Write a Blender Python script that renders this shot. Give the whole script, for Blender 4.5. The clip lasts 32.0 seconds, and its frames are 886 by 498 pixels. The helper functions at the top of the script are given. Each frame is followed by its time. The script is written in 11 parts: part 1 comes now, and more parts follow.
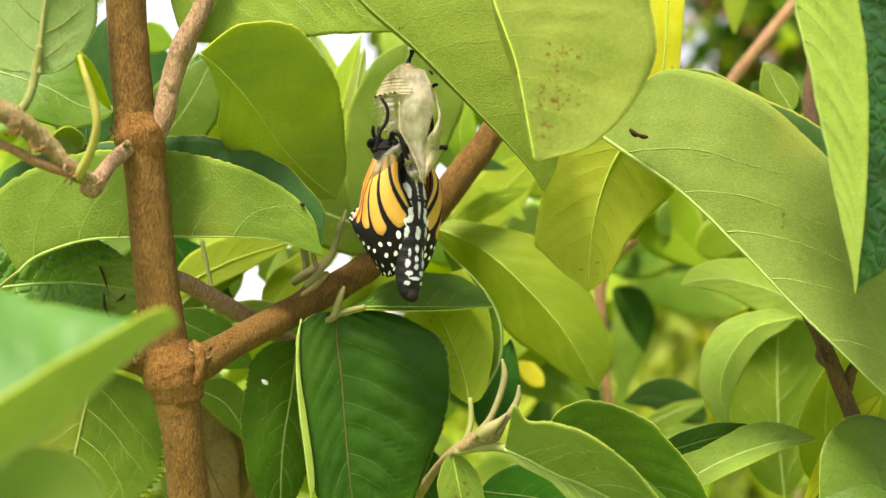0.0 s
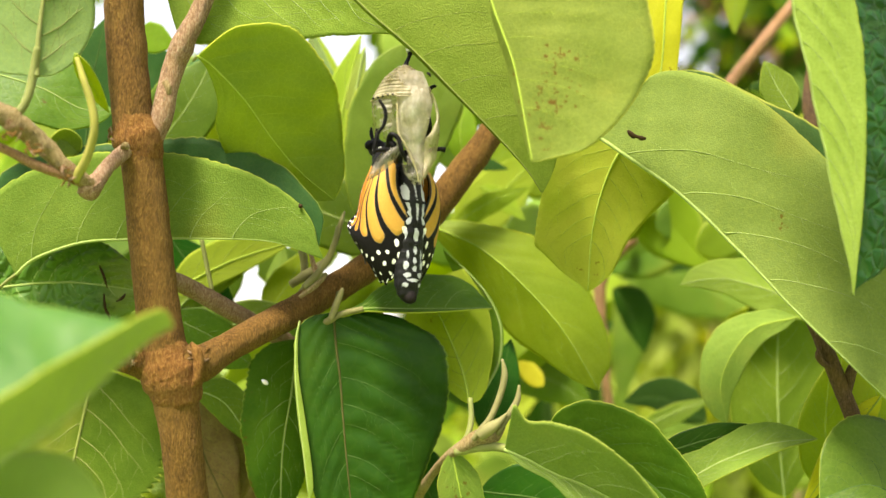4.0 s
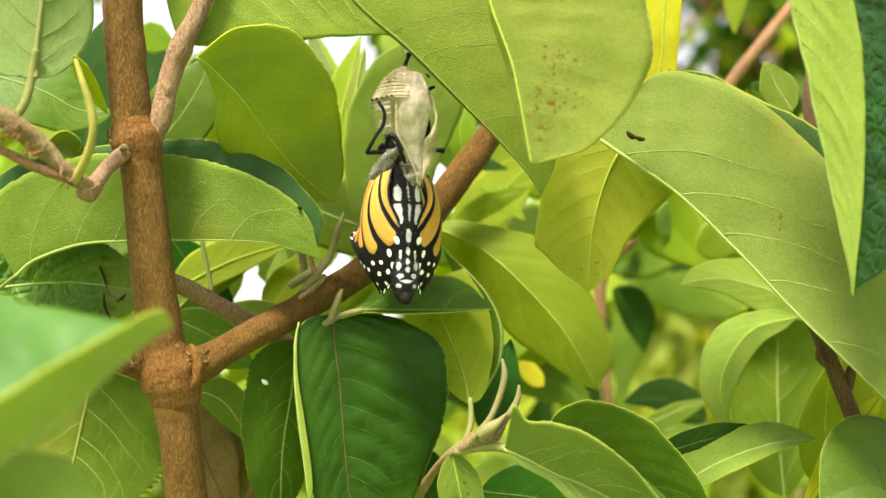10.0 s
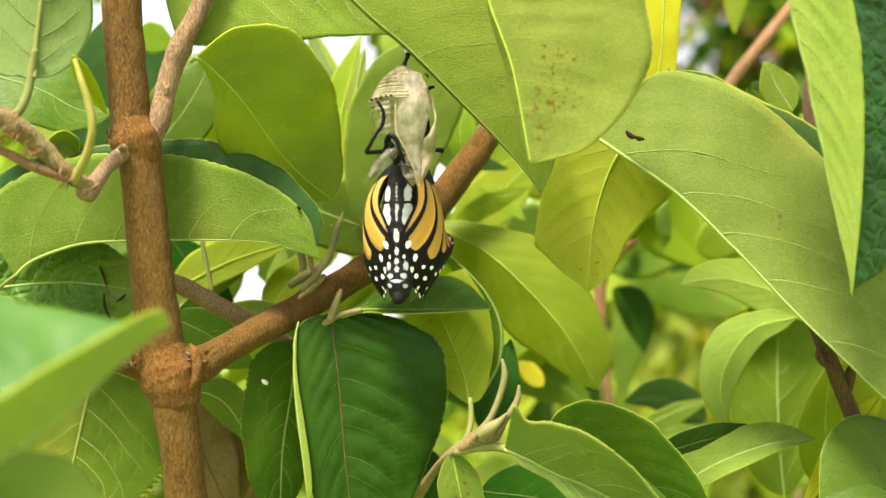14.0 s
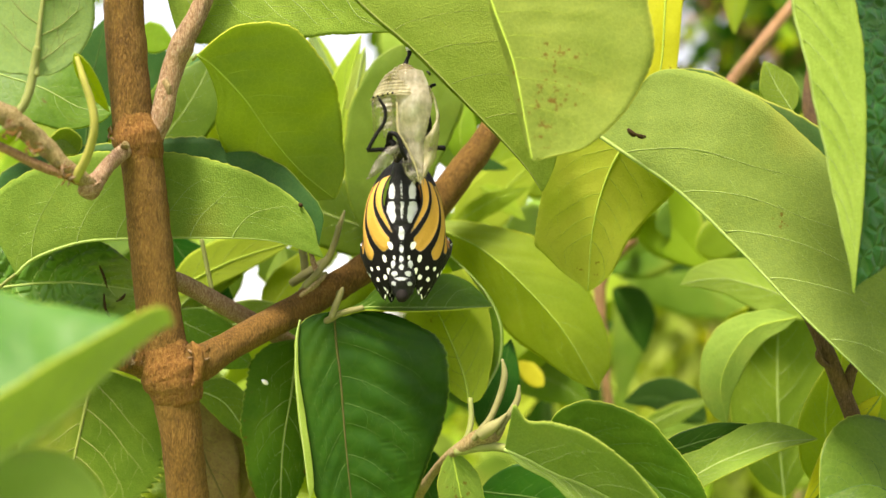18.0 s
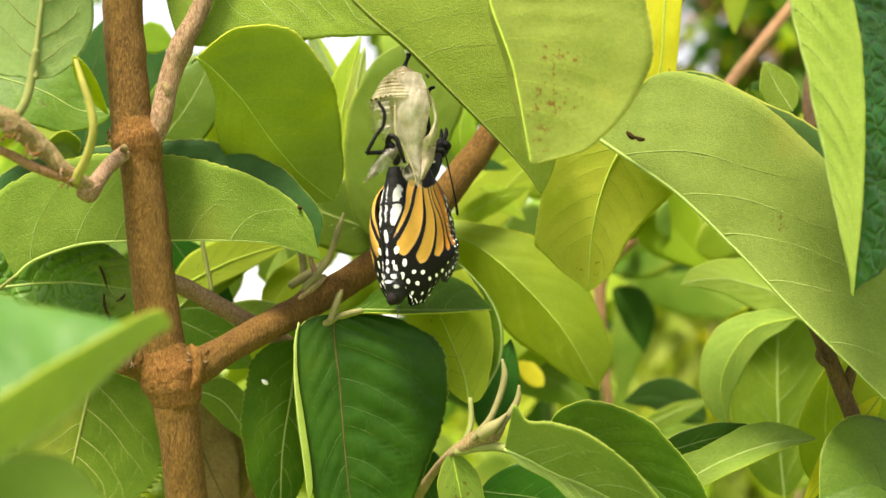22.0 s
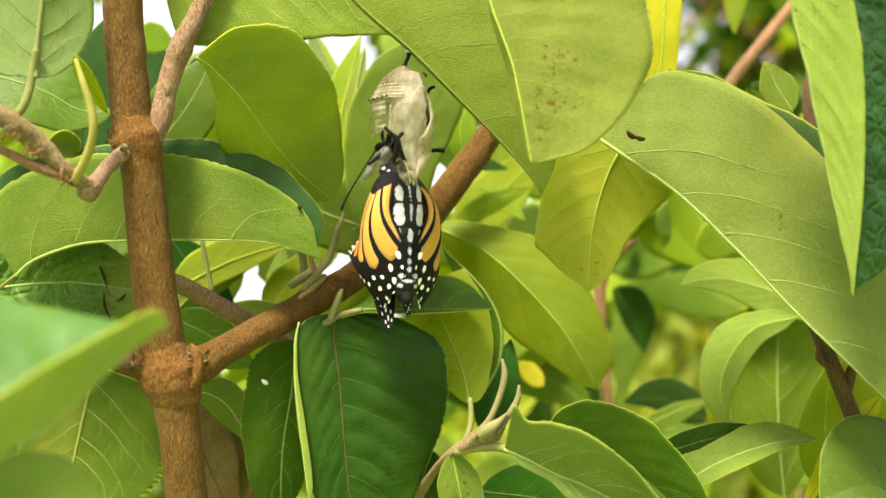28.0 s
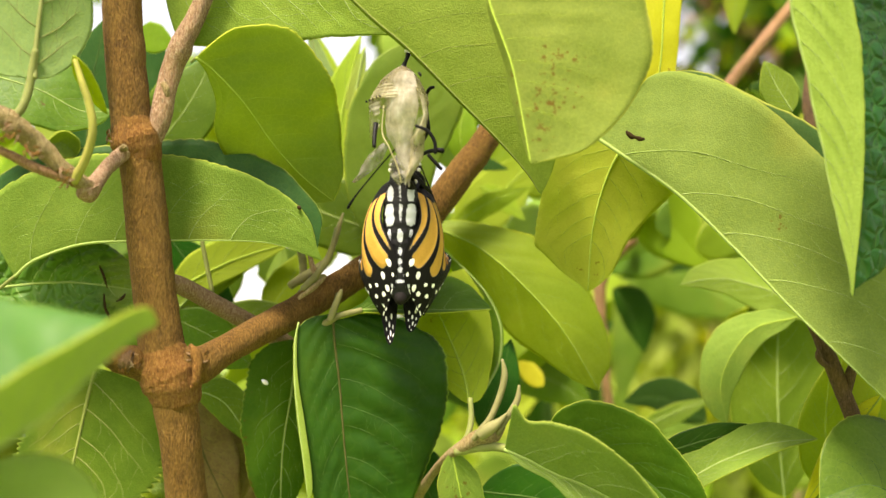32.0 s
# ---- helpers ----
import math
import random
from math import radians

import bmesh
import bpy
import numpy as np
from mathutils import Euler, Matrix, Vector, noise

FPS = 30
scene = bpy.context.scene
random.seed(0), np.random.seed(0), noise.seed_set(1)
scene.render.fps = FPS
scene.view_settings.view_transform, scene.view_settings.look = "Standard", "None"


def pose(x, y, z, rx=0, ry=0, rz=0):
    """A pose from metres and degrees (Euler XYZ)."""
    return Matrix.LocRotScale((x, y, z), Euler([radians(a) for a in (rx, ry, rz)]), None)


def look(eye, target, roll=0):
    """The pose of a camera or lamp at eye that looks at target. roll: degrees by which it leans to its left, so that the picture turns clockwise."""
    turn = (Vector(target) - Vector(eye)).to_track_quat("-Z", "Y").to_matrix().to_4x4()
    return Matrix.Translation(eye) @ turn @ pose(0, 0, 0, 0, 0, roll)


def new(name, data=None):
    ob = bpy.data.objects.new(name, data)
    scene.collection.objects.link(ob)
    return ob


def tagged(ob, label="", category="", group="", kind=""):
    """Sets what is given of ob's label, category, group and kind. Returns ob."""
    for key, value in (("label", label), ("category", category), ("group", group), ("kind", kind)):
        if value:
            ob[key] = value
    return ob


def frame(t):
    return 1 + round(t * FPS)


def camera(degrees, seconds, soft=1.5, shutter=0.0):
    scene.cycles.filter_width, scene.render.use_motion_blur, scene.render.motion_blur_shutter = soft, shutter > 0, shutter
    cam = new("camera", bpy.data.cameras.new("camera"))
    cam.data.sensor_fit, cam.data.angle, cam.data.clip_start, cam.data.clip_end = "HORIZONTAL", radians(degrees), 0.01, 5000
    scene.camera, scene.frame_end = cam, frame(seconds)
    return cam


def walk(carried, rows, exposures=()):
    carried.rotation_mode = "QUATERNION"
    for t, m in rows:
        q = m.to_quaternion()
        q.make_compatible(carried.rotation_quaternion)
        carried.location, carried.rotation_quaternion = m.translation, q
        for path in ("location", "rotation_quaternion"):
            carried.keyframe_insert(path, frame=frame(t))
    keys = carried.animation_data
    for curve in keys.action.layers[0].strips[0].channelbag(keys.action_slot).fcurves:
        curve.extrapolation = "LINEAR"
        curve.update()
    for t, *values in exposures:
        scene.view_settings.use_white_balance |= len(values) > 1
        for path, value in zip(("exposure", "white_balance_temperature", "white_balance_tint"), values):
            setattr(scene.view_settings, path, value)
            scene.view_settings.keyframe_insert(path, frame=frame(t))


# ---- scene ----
cam = camera(50, 32.0)
stand = pose(0, 0, 1.3, 96, 0, 0)
walk(cam, [(0, stand), (32.0, stand)], exposures=[(0, 1.64, 7300, 14), (22, 1.63, 7380, 14.5), (32.0, 1.59, 7550, 16)])
cam.data.dof.use_dof = True
cam.data.dof.focus_distance = 0.196
cam.data.dof.aperture_fstop = 12.0

# ---- daylight: bright hazy sky, soft high sun ----
SUN_EL, SUN_AZ = radians(60), radians(206)
world = bpy.data.worlds.new("sky")
scene.world = world
world.use_nodes = True
wn = world.node_tree.nodes
sky = wn.new("ShaderNodeTexSky")
sky.sky_type = "NISHITA"
sky.sun_disc = False
sky.sun_elevation, sky.sun_rotation = SUN_EL, SUN_AZ
sky.dust_density = 1.5
sky.air_density = 1.0
wn["Background"].inputs["Strength"].default_value = 0.118
haze = wn.new("ShaderNodeHueSaturation")
haze.inputs["Saturation"].default_value = 0.4
world.node_tree.links.new(sky.outputs[0], haze.inputs["Color"])
world.node_tree.links.new(haze.outputs[0], wn["Background"].inputs["Color"])
sun = new("sun", bpy.data.lights.new("sun", "SUN"))
sun.data.energy, sun.data.angle, sun.data.color = 4.1, radians(14), (1.0, 0.96, 0.88)
to_sun = Vector((math.sin(SUN_AZ) * math.cos(SUN_EL), math.cos(SUN_AZ) * math.cos(SUN_EL), math.sin(SUN_EL)))
sun.matrix_world = look(to_sun * 10, (0, 0, 0))


# ---- materials ----
def mat_base(name):
    m = bpy.data.materials.new(name)
    m.use_nodes = True
    nt = m.node_tree
    return m, nt, nt.nodes, nt.links, nt.nodes["Principled BSDF"]


def noise_tex(nt, scale, detail=4, rough=0.55, coords=None):
    n = nt.nodes.new("ShaderNodeTexNoise")
    n.inputs["Scale"].default_value = scale
    n.inputs["Detail"].default_value = detail
    n.inputs["Roughness"].default_value = rough
    if coords is None:
        coords = nt.nodes.new("ShaderNodeTexCoord").outputs["Object"]
    nt.links.new(coords, n.inputs["Vector"])
    return n.outputs["Fac"]


def ramp(nt, fac, stops):
    r = nt.nodes.new("ShaderNodeValToRGB")
    e = r.color_ramp.elements
    while len(e) < len(stops):
        e.new(0.5)
    for el, (p, c) in zip(e, stops):
        el.position, el.color = p, (*c, 1) if len(c) == 3 else c
    nt.links.new(fac, r.inputs["Fac"])
    return r.outputs["Color"]


def mixc(nt, fac, a, b, mode="MIX"):
    n = nt.nodes.new("ShaderNodeMix")
    n.data_type, n.blend_type = "RGBA", mode
    for sock, val in ((n.inputs[0], fac), (n.inputs[6], a), (n.inputs[7], b)):
        if isinstance(val, bpy.types.NodeSocket):
            nt.links.new(val, sock)
        else:
            sock.default_value = val if isinstance(val, (int, float)) else (*val, 1)
    return n.outputs[2]


def maths(nt, op, a, b=0.0):
    n = nt.nodes.new("ShaderNodeMath")
    n.operation = op
    for sock, val in zip(n.inputs, (a, b)):
        if isinstance(val, bpy.types.NodeSocket):
            nt.links.new(val, sock)
        else:
            sock.default_value = val
    return n.outputs[0]


def smooth_step(nt, val, lo, hi):
    n = nt.nodes.new("ShaderNodeMapRange")
    n.interpolation_type = "SMOOTHSTEP"
    nt.links.new(val, n.inputs[0])
    n.inputs[1].default_value, n.inputs[2].default_value = lo, hi
    return n.outputs[0]


def attribute(nt, name):
    n = nt.nodes.new("ShaderNodeAttribute")
    n.attribute_name = name
    return n.outputs["Fac"]


def bump(nt, height, strength, dist, normal=None):
    n = nt.nodes.new("ShaderNodeBump")
    n.inputs["Strength"].default_value, n.inputs["Distance"].default_value = strength, dist
    nt.links.new(height, n.inputs["Height"])
    if normal is not None:
        nt.links.new(normal, n.inputs["Normal"])
    return n.outputs["Normal"]


def leaf_mat(name, dark, light, glow, rough=0.5, through_light=0.4, felt=0.4, edge=None, spots=0.0, spec=0.3, net_mix=0.18, net_scale=800, relief=0.0):
    """Leaf skin: two-scale colour variation, felt relief, a pale margin, rust spots, light shining through."""
    m, nt, nodes, links, b = mat_base(name)
    rnd = nodes.new("ShaderNodeObjectInfo").outputs["Random"]
    big = noise_tex(nt, 70, 3)
    fine = noise_tex(nt, 3000, 4, 0.7)
    col = mixc(nt, smooth_step(nt, big, 0.3, 0.7), dark, light)
    col = mixc(nt, 0.3, col, mixc(nt, fine, (0.25, 0.3, 0.15), (1.0, 1.0, 0.9)), "OVERLAY")
    cells = nodes.new("ShaderNodeTexVoronoi")
    cells.inputs["Scale"].default_value = 3000
    links.new(nodes.new("ShaderNodeTexCoord").outputs["Object"], cells.inputs["Vector"])
    pebble = smooth_step(nt, cells.outputs["Distance"], 0.8, 0.1)
    col = mixc(nt, min(0.6, felt * 0.9), col, mixc(nt, pebble, (0.36, 0.38, 0.34), (0.6, 0.6, 0.58)), "OVERLAY")
    hue = nodes.new("ShaderNodeHueSaturation")
    links.new(maths(nt, "ADD", maths(nt, "MULTIPLY", rnd, 0.03), 0.485), hue.inputs["Hue"])
    links.new(maths(nt, "ADD", maths(nt, "MULTIPLY", rnd, 0.3), 0.85), hue.inputs["Value"])
    links.new(col, hue.inputs["Color"])
    col = hue.outputs["Color"]
    net = nodes.new("ShaderNodeTexVoronoi")
    net.feature = "DISTANCE_TO_EDGE"
    net.inputs["Scale"].default_value = net_scale
    warp = nodes.new("ShaderNodeVectorMath")
    warp.operation = "ADD"
    wob = nodes.new("ShaderNodeTexNoise")
    wob.inputs["Scale"].default_value = 260
    tc = nodes.new("ShaderNodeTexCoord").outputs["Object"]
    links.new(tc, wob.inputs["Vector"])
    sc = nodes.new("ShaderNodeVectorMath")
    sc.operation = "SCALE"
    sc.inputs["Scale"].default_value = 0.0012
    links.new(wob.outputs["Color"], sc.inputs[0])
    links.new(tc, warp.inputs[0])
    links.new(sc.outputs[0], warp.inputs[1])
    links.new(warp.outputs[0], net.inputs["Vector"])
    line = smooth_step(nt, net.outputs["Distance"], 0.10, 0.0)
    col = mixc(nt, maths(nt, "MULTIPLY", line, net_mix), col, mixc(nt, 0.5, col, YEL))
    rim = smooth_step(nt, maths(nt, "ADD", attribute(nt, "margin"), maths(nt, "MULTIPLY", maths(nt, "SUBTRACT", big, 0.5), 0.03)), 0.98, 1.0)
    if edge:
        col = mixc(nt, maths(nt, "MULTIPLY", rim, 0.6), col, edge)
    old = smooth_step(nt, noise_tex(nt, 38, 3), 0.56, 0.74)
    col = mixc(nt, maths(nt, "MULTIPLY", old, 0.5 if light[1] > 0.12 else 0.08), col, mixc(nt, 0.5, col, (0.34, 0.30, 0.05)))
    if spots:
        sp = noise_tex(nt, 900, 2)
        blot = smooth_step(nt, sp, 0.7, 0.74)
        zone = smooth_step(nt, noise_tex(nt, 45, 1), 0.52, 0.66)
        rust = maths(nt, "MULTIPLY", maths(nt, "MULTIPLY", blot, zone), spots * 0.2)
        mark = smooth_step(nt, maths(nt, "ADD", sp, maths(nt, "MULTIPLY", smooth_step(nt, attribute(nt, "rust"), 0.0, 0.6), 0.10)), 0.685, 0.75)
        mark = maths(nt, "MULTIPLY", mark, smooth_step(nt, attribute(nt, "rust"), 0.0, 0.25))
        col = mixc(nt, maths(nt, "MAXIMUM", rust, mark), col, (0.11, 0.055, 0.010))
    if light[1] > 0.12:
        specks = smooth_step(nt, noise_tex(nt, 1500, 2, 0.5), 0.735, 0.77)
        col = mixc(nt, maths(nt, "MULTIPLY", specks, 0.55), col, (0.05, 0.035, 0.008))
    links.new(col, b.inputs["Base Color"])
    b.inputs["Roughness"].default_value = rough
    b.inputs["Specular IOR Level"].default_value = spec
    nrm = bump(nt, fine, felt * 0.4, 0.00015)
    nrm = bump(nt, pebble, felt * 0.9, 0.00016, nrm)
    nrm = bump(nt, smooth_step(nt, net.outputs["Distance"], 0.0, 0.25), relief or (0.2 if felt < 0.3 else 0.02), 0.0006 if relief else 0.00012, nrm)
    links.new(nrm, b.inputs["Normal"])
    tr = nodes.new("ShaderNodeBsdfTranslucent")
    links.new(mixc(nt, 0.55, col, glow), tr.inputs["Color"])
    mx = nodes.new("ShaderNodeMixShader")
    mx.inputs[0].default_value = through_light
    links.new(b.outputs[0], mx.inputs[1])
    links.new(tr.outputs[0], mx.inputs[2])
    links.new(mx.outputs[0], nodes["Material Output"].inputs["Surface"])
    return m


GLOW = (0.55, 0.75, 0.036)
YEL = (0.5, 0.54, 0.072)
TOP_DARK = leaf_mat("leaf_top_dark", (0.008, 0.042, 0.003), (0.015, 0.063, 0.0045), (0.20, 0.45, 0.015), 0.40, 0.06, 0.06, (0.30, 0.42, 0.05), 0.0, 0.12, 0.015, 300, 0.05)
UND_DARK = leaf_mat("leaf_under_dark", (0.050, 0.088, 0.006), (0.080, 0.122, 0.010), (0.22, 0.36, 0.012), 0.8, 0.25, 0.4, YEL, 0.4, 0.15, 0.05)
TOP_MID = leaf_mat("leaf_top_mid", (0.0456, 0.1026, 0.006579), (0.0798, 0.1465, 0.009945), GLOW, 0.5, 0.4, 0.12, YEL, 0.5, 0.3)
UND_MID = leaf_mat("leaf_under_mid", (0.138, 0.215, 0.030), (0.194, 0.278, 0.050), GLOW, 0.85, 0.38, 0.6, YEL, 0.8, 0.1)
UND_PALE = leaf_mat("leaf_under_pale", (0.125, 0.180, 0.062), (0.180, 0.238, 0.088), (0.40, 0.55, 0.10), 0.85, 0.3, 0.35, (0.5142, 0.5854, 0.2004), 0.0, 0.1)
TOP_LIME = leaf_mat("leaf_top_lime", (0.112, 0.198, 0.007), (0.166, 0.257, 0.013), (0.7128, 0.765, 0.01555), 0.55, 0.5, 0.15, (0.594, 0.504, 0.04147), 0.5, 0.25)
UND_LIME = leaf_mat("leaf_under_lime", (0.2408, 0.3282, 0.02626), (0.3175, 0.4022, 0.0468), (0.7664, 0.8679, 0.0468), 0.75, 0.48, 0.4, (0.635, 0.6139, 0.0936), 0.6, 0.15)
YELLOW = leaf_mat("leaf_yellow", (0.32, 0.315, 0.0086), (0.42, 0.41, 0.018), (0.75, 0.72, 0.0216), 0.6, 0.4, 0.2, (0.5, 0.42, 0.036), 1.0, 0.2)
DRY = leaf_mat("leaf_dry", (0.11, 0.072, 0.026), (0.21, 0.155, 0.068), (0.24, 0.165, 0.054), 0.85, 0.25, 0.5, (0.096, 0.055, 0.018), 0.8, 0.1)
TEAL = leaf_mat("leaf_top_teal", (0.0155, 0.0504, 0.01217), (0.02842, 0.0756, 0.01891), (0.2842, 0.504, 0.05391), 0.5, 0.22, 0.08, (0.3876, 0.4032, 0.06739), 0.0, 0.08, 0.05)
FRESH = leaf_mat("leaf_top_fresh", (0.024, 0.080, 0.0050), (0.046, 0.118, 0.0085), (0.36, 0.56, 0.018), 0.5, 0.25, 0.08, (0.34, 0.37, 0.05), 0.01, 0.1, 0.05, 600)
GLOSS = leaf_mat("leaf_top_glossy", (0.009, 0.044, 0.010), (0.015, 0.064, 0.013), (0.2, 0.5, 0.04), 0.36, 0.15, 0.08, (0.3, 0.36, 0.06), 0.0, 0.16, 0.05, 330, 0.5)
PUCKER = leaf_mat("leaf_top_puckered", (0.035, 0.11, 0.012), (0.06, 0.16, 0.018), (0.35, 0.6, 0.03), 0.45, 0.25, 0.08, YEL, 0.0, 0.3, 0.08, 330, 0.7)
UND_LIGHT = leaf_mat("leaf_under_light", (0.2527, 0.3424, 0.06545), (0.3276, 0.4185, 0.0935), (0.5616, 0.7134, 0.0748), 0.85, 0.38, 0.5, (0.468, 0.4946, 0.04675), 0.3, 0.1)
TOP_LIGHT = leaf_mat("leaf_top_light", (0.098, 0.168, 0.026), (0.146, 0.222, 0.040), (0.60, 0.74, 0.07), 0.5, 0.44, 0.15, (0.5, 0.5, 0.045), 0.5, 0.2)
# leaf_under_mid darkened: weaker light on the folded left leaf, put into colour
UND_DIMMED = leaf_mat("leaf_under_dimmed", (0.115, 0.185, 0.028), (0.165, 0.240, 0.044), (0.45, 0.62, 0.04), 0.85, 0.36, 0.5, YEL, 0.5, 0.1, 0.2)
UND_RUSTY = leaf_mat("leaf_under_rusty", (0.122, 0.180, 0.030), (0.168, 0.230, 0.045), (0.44, 0.56, 0.045), 0.8, 0.36, 0.4, (0.5, 0.5, 0.08), 0.6, 0.12, 0.2)
UND_OLIVE = leaf_mat("leaf_under_olive", (0.088, 0.142, 0.012), (0.128, 0.188, 0.020), (0.45, 0.60, 0.02), 0.85, 0.4, 0.4, YEL, 0.4, 0.1, 0.2)
UND_BROAD = leaf_mat("leaf_under_broad", (0.130, 0.212, 0.044), (0.182, 0.275, 0.068), (0.48, 0.72, 0.07), 0.85, 0.36, 0.5, (0.30, 0.34, 0.055), 0.8, 0.1, 0.2)
TOP_BRIGHT = leaf_mat("leaf_top_bright", (0.028, 0.098, 0.011), (0.046, 0.133, 0.017), (0.35, 0.65, 0.04), 0.42, 0.25, 0.08, YEL, 0.0, 0.25, 0.05, 600)
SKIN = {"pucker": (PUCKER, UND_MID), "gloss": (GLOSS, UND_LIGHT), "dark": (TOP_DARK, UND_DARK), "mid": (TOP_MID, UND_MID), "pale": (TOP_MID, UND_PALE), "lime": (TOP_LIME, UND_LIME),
        "edge": (UND_LIGHT, UND_LIGHT), "light": (TOP_LIGHT, UND_LIME), "bright": (TOP_BRIGHT, UND_LIGHT), "dimmed": (TEAL, UND_DIMMED), "rusty": (TOP_LIGHT, UND_RUSTY), "yellow": (YELLOW, YELLOW), "dry": (DRY, DRY), "teal": (TEAL, UND_MID), "fresh": (FRESH, UND_MID), "fold": (TEAL, UND_BROAD), "olive": (TOP_MID, UND_OLIVE)}


def vein_mat(name, col):
    m, nt, nodes, links, b = mat_base(name)
    c = mixc(nt, noise_tex(nt, 600, 4), [x * 0.75 for x in col], [x * 1.2 for x in col])
    links.new(c, b.inputs["Base Color"])
    b.inputs["Roughness"].default_value = 0.8
    b.inputs["Specular IOR Level"].default_value = 0.12
    b.inputs["Subsurface Weight"].default_value = 0.15
    b.inputs["Subsurface Radius"].default_value = (0.0006, 0.0008, 0.0002)
    return m


VEIN = vein_mat("leaf_vein_pale", (0.25, 0.33, 0.095))
RIB_OLIVE = vein_mat("leaf_midrib_olive", (0.20, 0.235, 0.06))
HOLE = vein_mat("bite_brown", (0.035, 0.02, 0.006))
VEIN_LIME = vein_mat("leaf_vein_lime", (0.25, 0.34, 0.045))
VEIN_DARK = vein_mat("leaf_vein_on_dark", (0.062, 0.118, 0.026))
VEIN_BROWN = vein_mat("leaf_vein_brown", (0.065, 0.066, 0.018))
PETIOLE = vein_mat("petiole_green", (0.17, 0.19, 0.06))
FELT = vein_mat("shoot_felt", (0.185, 0.175, 0.075))
VEINS_OF = {"dark": VEIN_DARK, "teal": VEIN_DARK, "mid": VEIN, "pale": PETIOLE, "lime": VEIN_LIME, "yellow": VEIN_LIME, "dry": VEIN_BROWN, "fresh": VEIN, "fold": VEIN, "edge": VEIN, "light": VEIN_LIME, "bright": VEIN, "dimmed": VEIN, "rusty": VEIN_LIME, "olive": VEIN, "gloss": VEIN, "pucker": VEIN}
STRAP = vein_mat("petiole_yellow", (0.25, 0.24, 0.055))


def bark_mat(name, dark, mid, light, streak=3400, rough=0.85):
    m, nt, nodes, links, b = mat_base(name)
    tc = nodes.new("ShaderNodeTexCoord").outputs["Object"]
    mp = nodes.new("ShaderNodeMapping")
    mp.inputs["Scale"].default_value = (1, 1, 0.3)
    links.new(tc, mp.inputs["Vector"])
    v = mp.outputs["Vector"]
    n1 = noise_tex(nt, streak, 5, 0.65, v)
    n2 = noise_tex(nt, 160, 4, 0.6)
    col = ramp(nt, n1, [(0.3, dark), (0.5, mid), (0.72, light)])
    col = mixc(nt, smooth_step(nt, n2, 0.35, 0.75), col, mixc(nt, 0.4, col, (0.23, 0.135, 0.03)))
    col = mixc(nt, maths(nt, "MULTIPLY", smooth_step(nt, noise_tex(nt, 420, 4, 0.7, v), 0.48, 0.72), 0.28), col, [x * 0.6 for x in dark])
    pits = smooth_step(nt, noise_tex(nt, 1700, 3, 0.6, v), 0.6, 0.72)
    col = mixc(nt, maths(nt, "MULTIPLY", pits, 0.45), col, [x * 0.45 for x in dark])
    hairs = smooth_step(nt, noise_tex(nt, 6500, 2, 0.5), 0.64, 0.72)
    col = mixc(nt, maths(nt, "MULTIPLY", hairs, 0.3), col, [min(1, x * 1.7) for x in light])
    links.new(col, b.inputs["Base Color"])
    b.inputs["Roughness"].default_value = rough
    b.inputs["Specular IOR Level"].default_value = 0.2
    links.new(bump(nt, maths(nt, "SUBTRACT", n1, pits), 1.0, 0.0009), b.inputs["Normal"])
    return m


FLECK = vein_mat("white_fleck", (0.7, 0.7, 0.66))
BARK = bark_mat("bark_brown", (0.044, 0.021, 0.004), (0.140, 0.070, 0.013), (0.29, 0.168, 0.040))
BARK_RED = bark_mat("bark_node_reddish", (0.07, 0.028, 0.006), (0.20, 0.088, 0.018), (0.36, 0.20, 0.055))
BARK_GREY = bark_mat("bark_greyish", (0.15, 0.08, 0.045), (0.33, 0.205, 0.12), (0.58, 0.46, 0.31))
BARK_DARK = bark_mat("bark_dark", (0.05, 0.03, 0.018), (0.11, 0.065, 0.035), (0.2, 0.13, 0.08))
TWIG_TAN = bark_mat("twig_tan", (0.14, 0.100, 0.042), (0.30, 0.228, 0.105), (0.47, 0.40, 0.22))
TWIG_ORANGE = bark_mat("twig_orange", (0.2, 0.1, 0.05), (0.34, 0.19, 0.1), (0.45, 0.28, 0.17))

# ---- building helpers ----
ORG = {}


def thing(name, at, label, category, group="", kind=""):
    ob = new(name)
    ob.location = at
    ob.empty_display_size = 0.01
    ORG[ob] = Vector(at)
    return tagged(ob, label, category, group, kind)


def mesh_part(name, verts, faces, mats, parent, label="", origin=None, face_mat=None, smooth=True, attrs=None):
    """One mesh object under a thing or a part; verts are given in the world."""
    o = Vector(origin) if origin is not None else ORG[parent]
    v = np.asarray(verts, dtype=float) - np.array(o)
    me = bpy.data.meshes.new(name)
    me.from_pydata(v.tolist(), [], faces)
    for mt in (mats if isinstance(mats, (list, tuple)) else [mats]):
        me.materials.append(mt)
    if face_mat is not None:
        me.polygons.foreach_set("material_index", face_mat)
    if smooth:
        me.polygons.foreach_set("use_smooth", [True] * len(me.polygons))
    for key, vals in (attrs or {}).items():
        at = me.attributes.new(key, "FLOAT", "POINT")
        at.data.foreach_set("value", np.asarray(vals, dtype=np.float32))
    me.update()
    ob = new(name, me)
    if parent is not None:
        ob.parent = parent
        ob.location = o - ORG[parent]
    else:
        ob.location = o
    ORG[ob] = o
    if label:
        tagged(ob, label)
    return ob


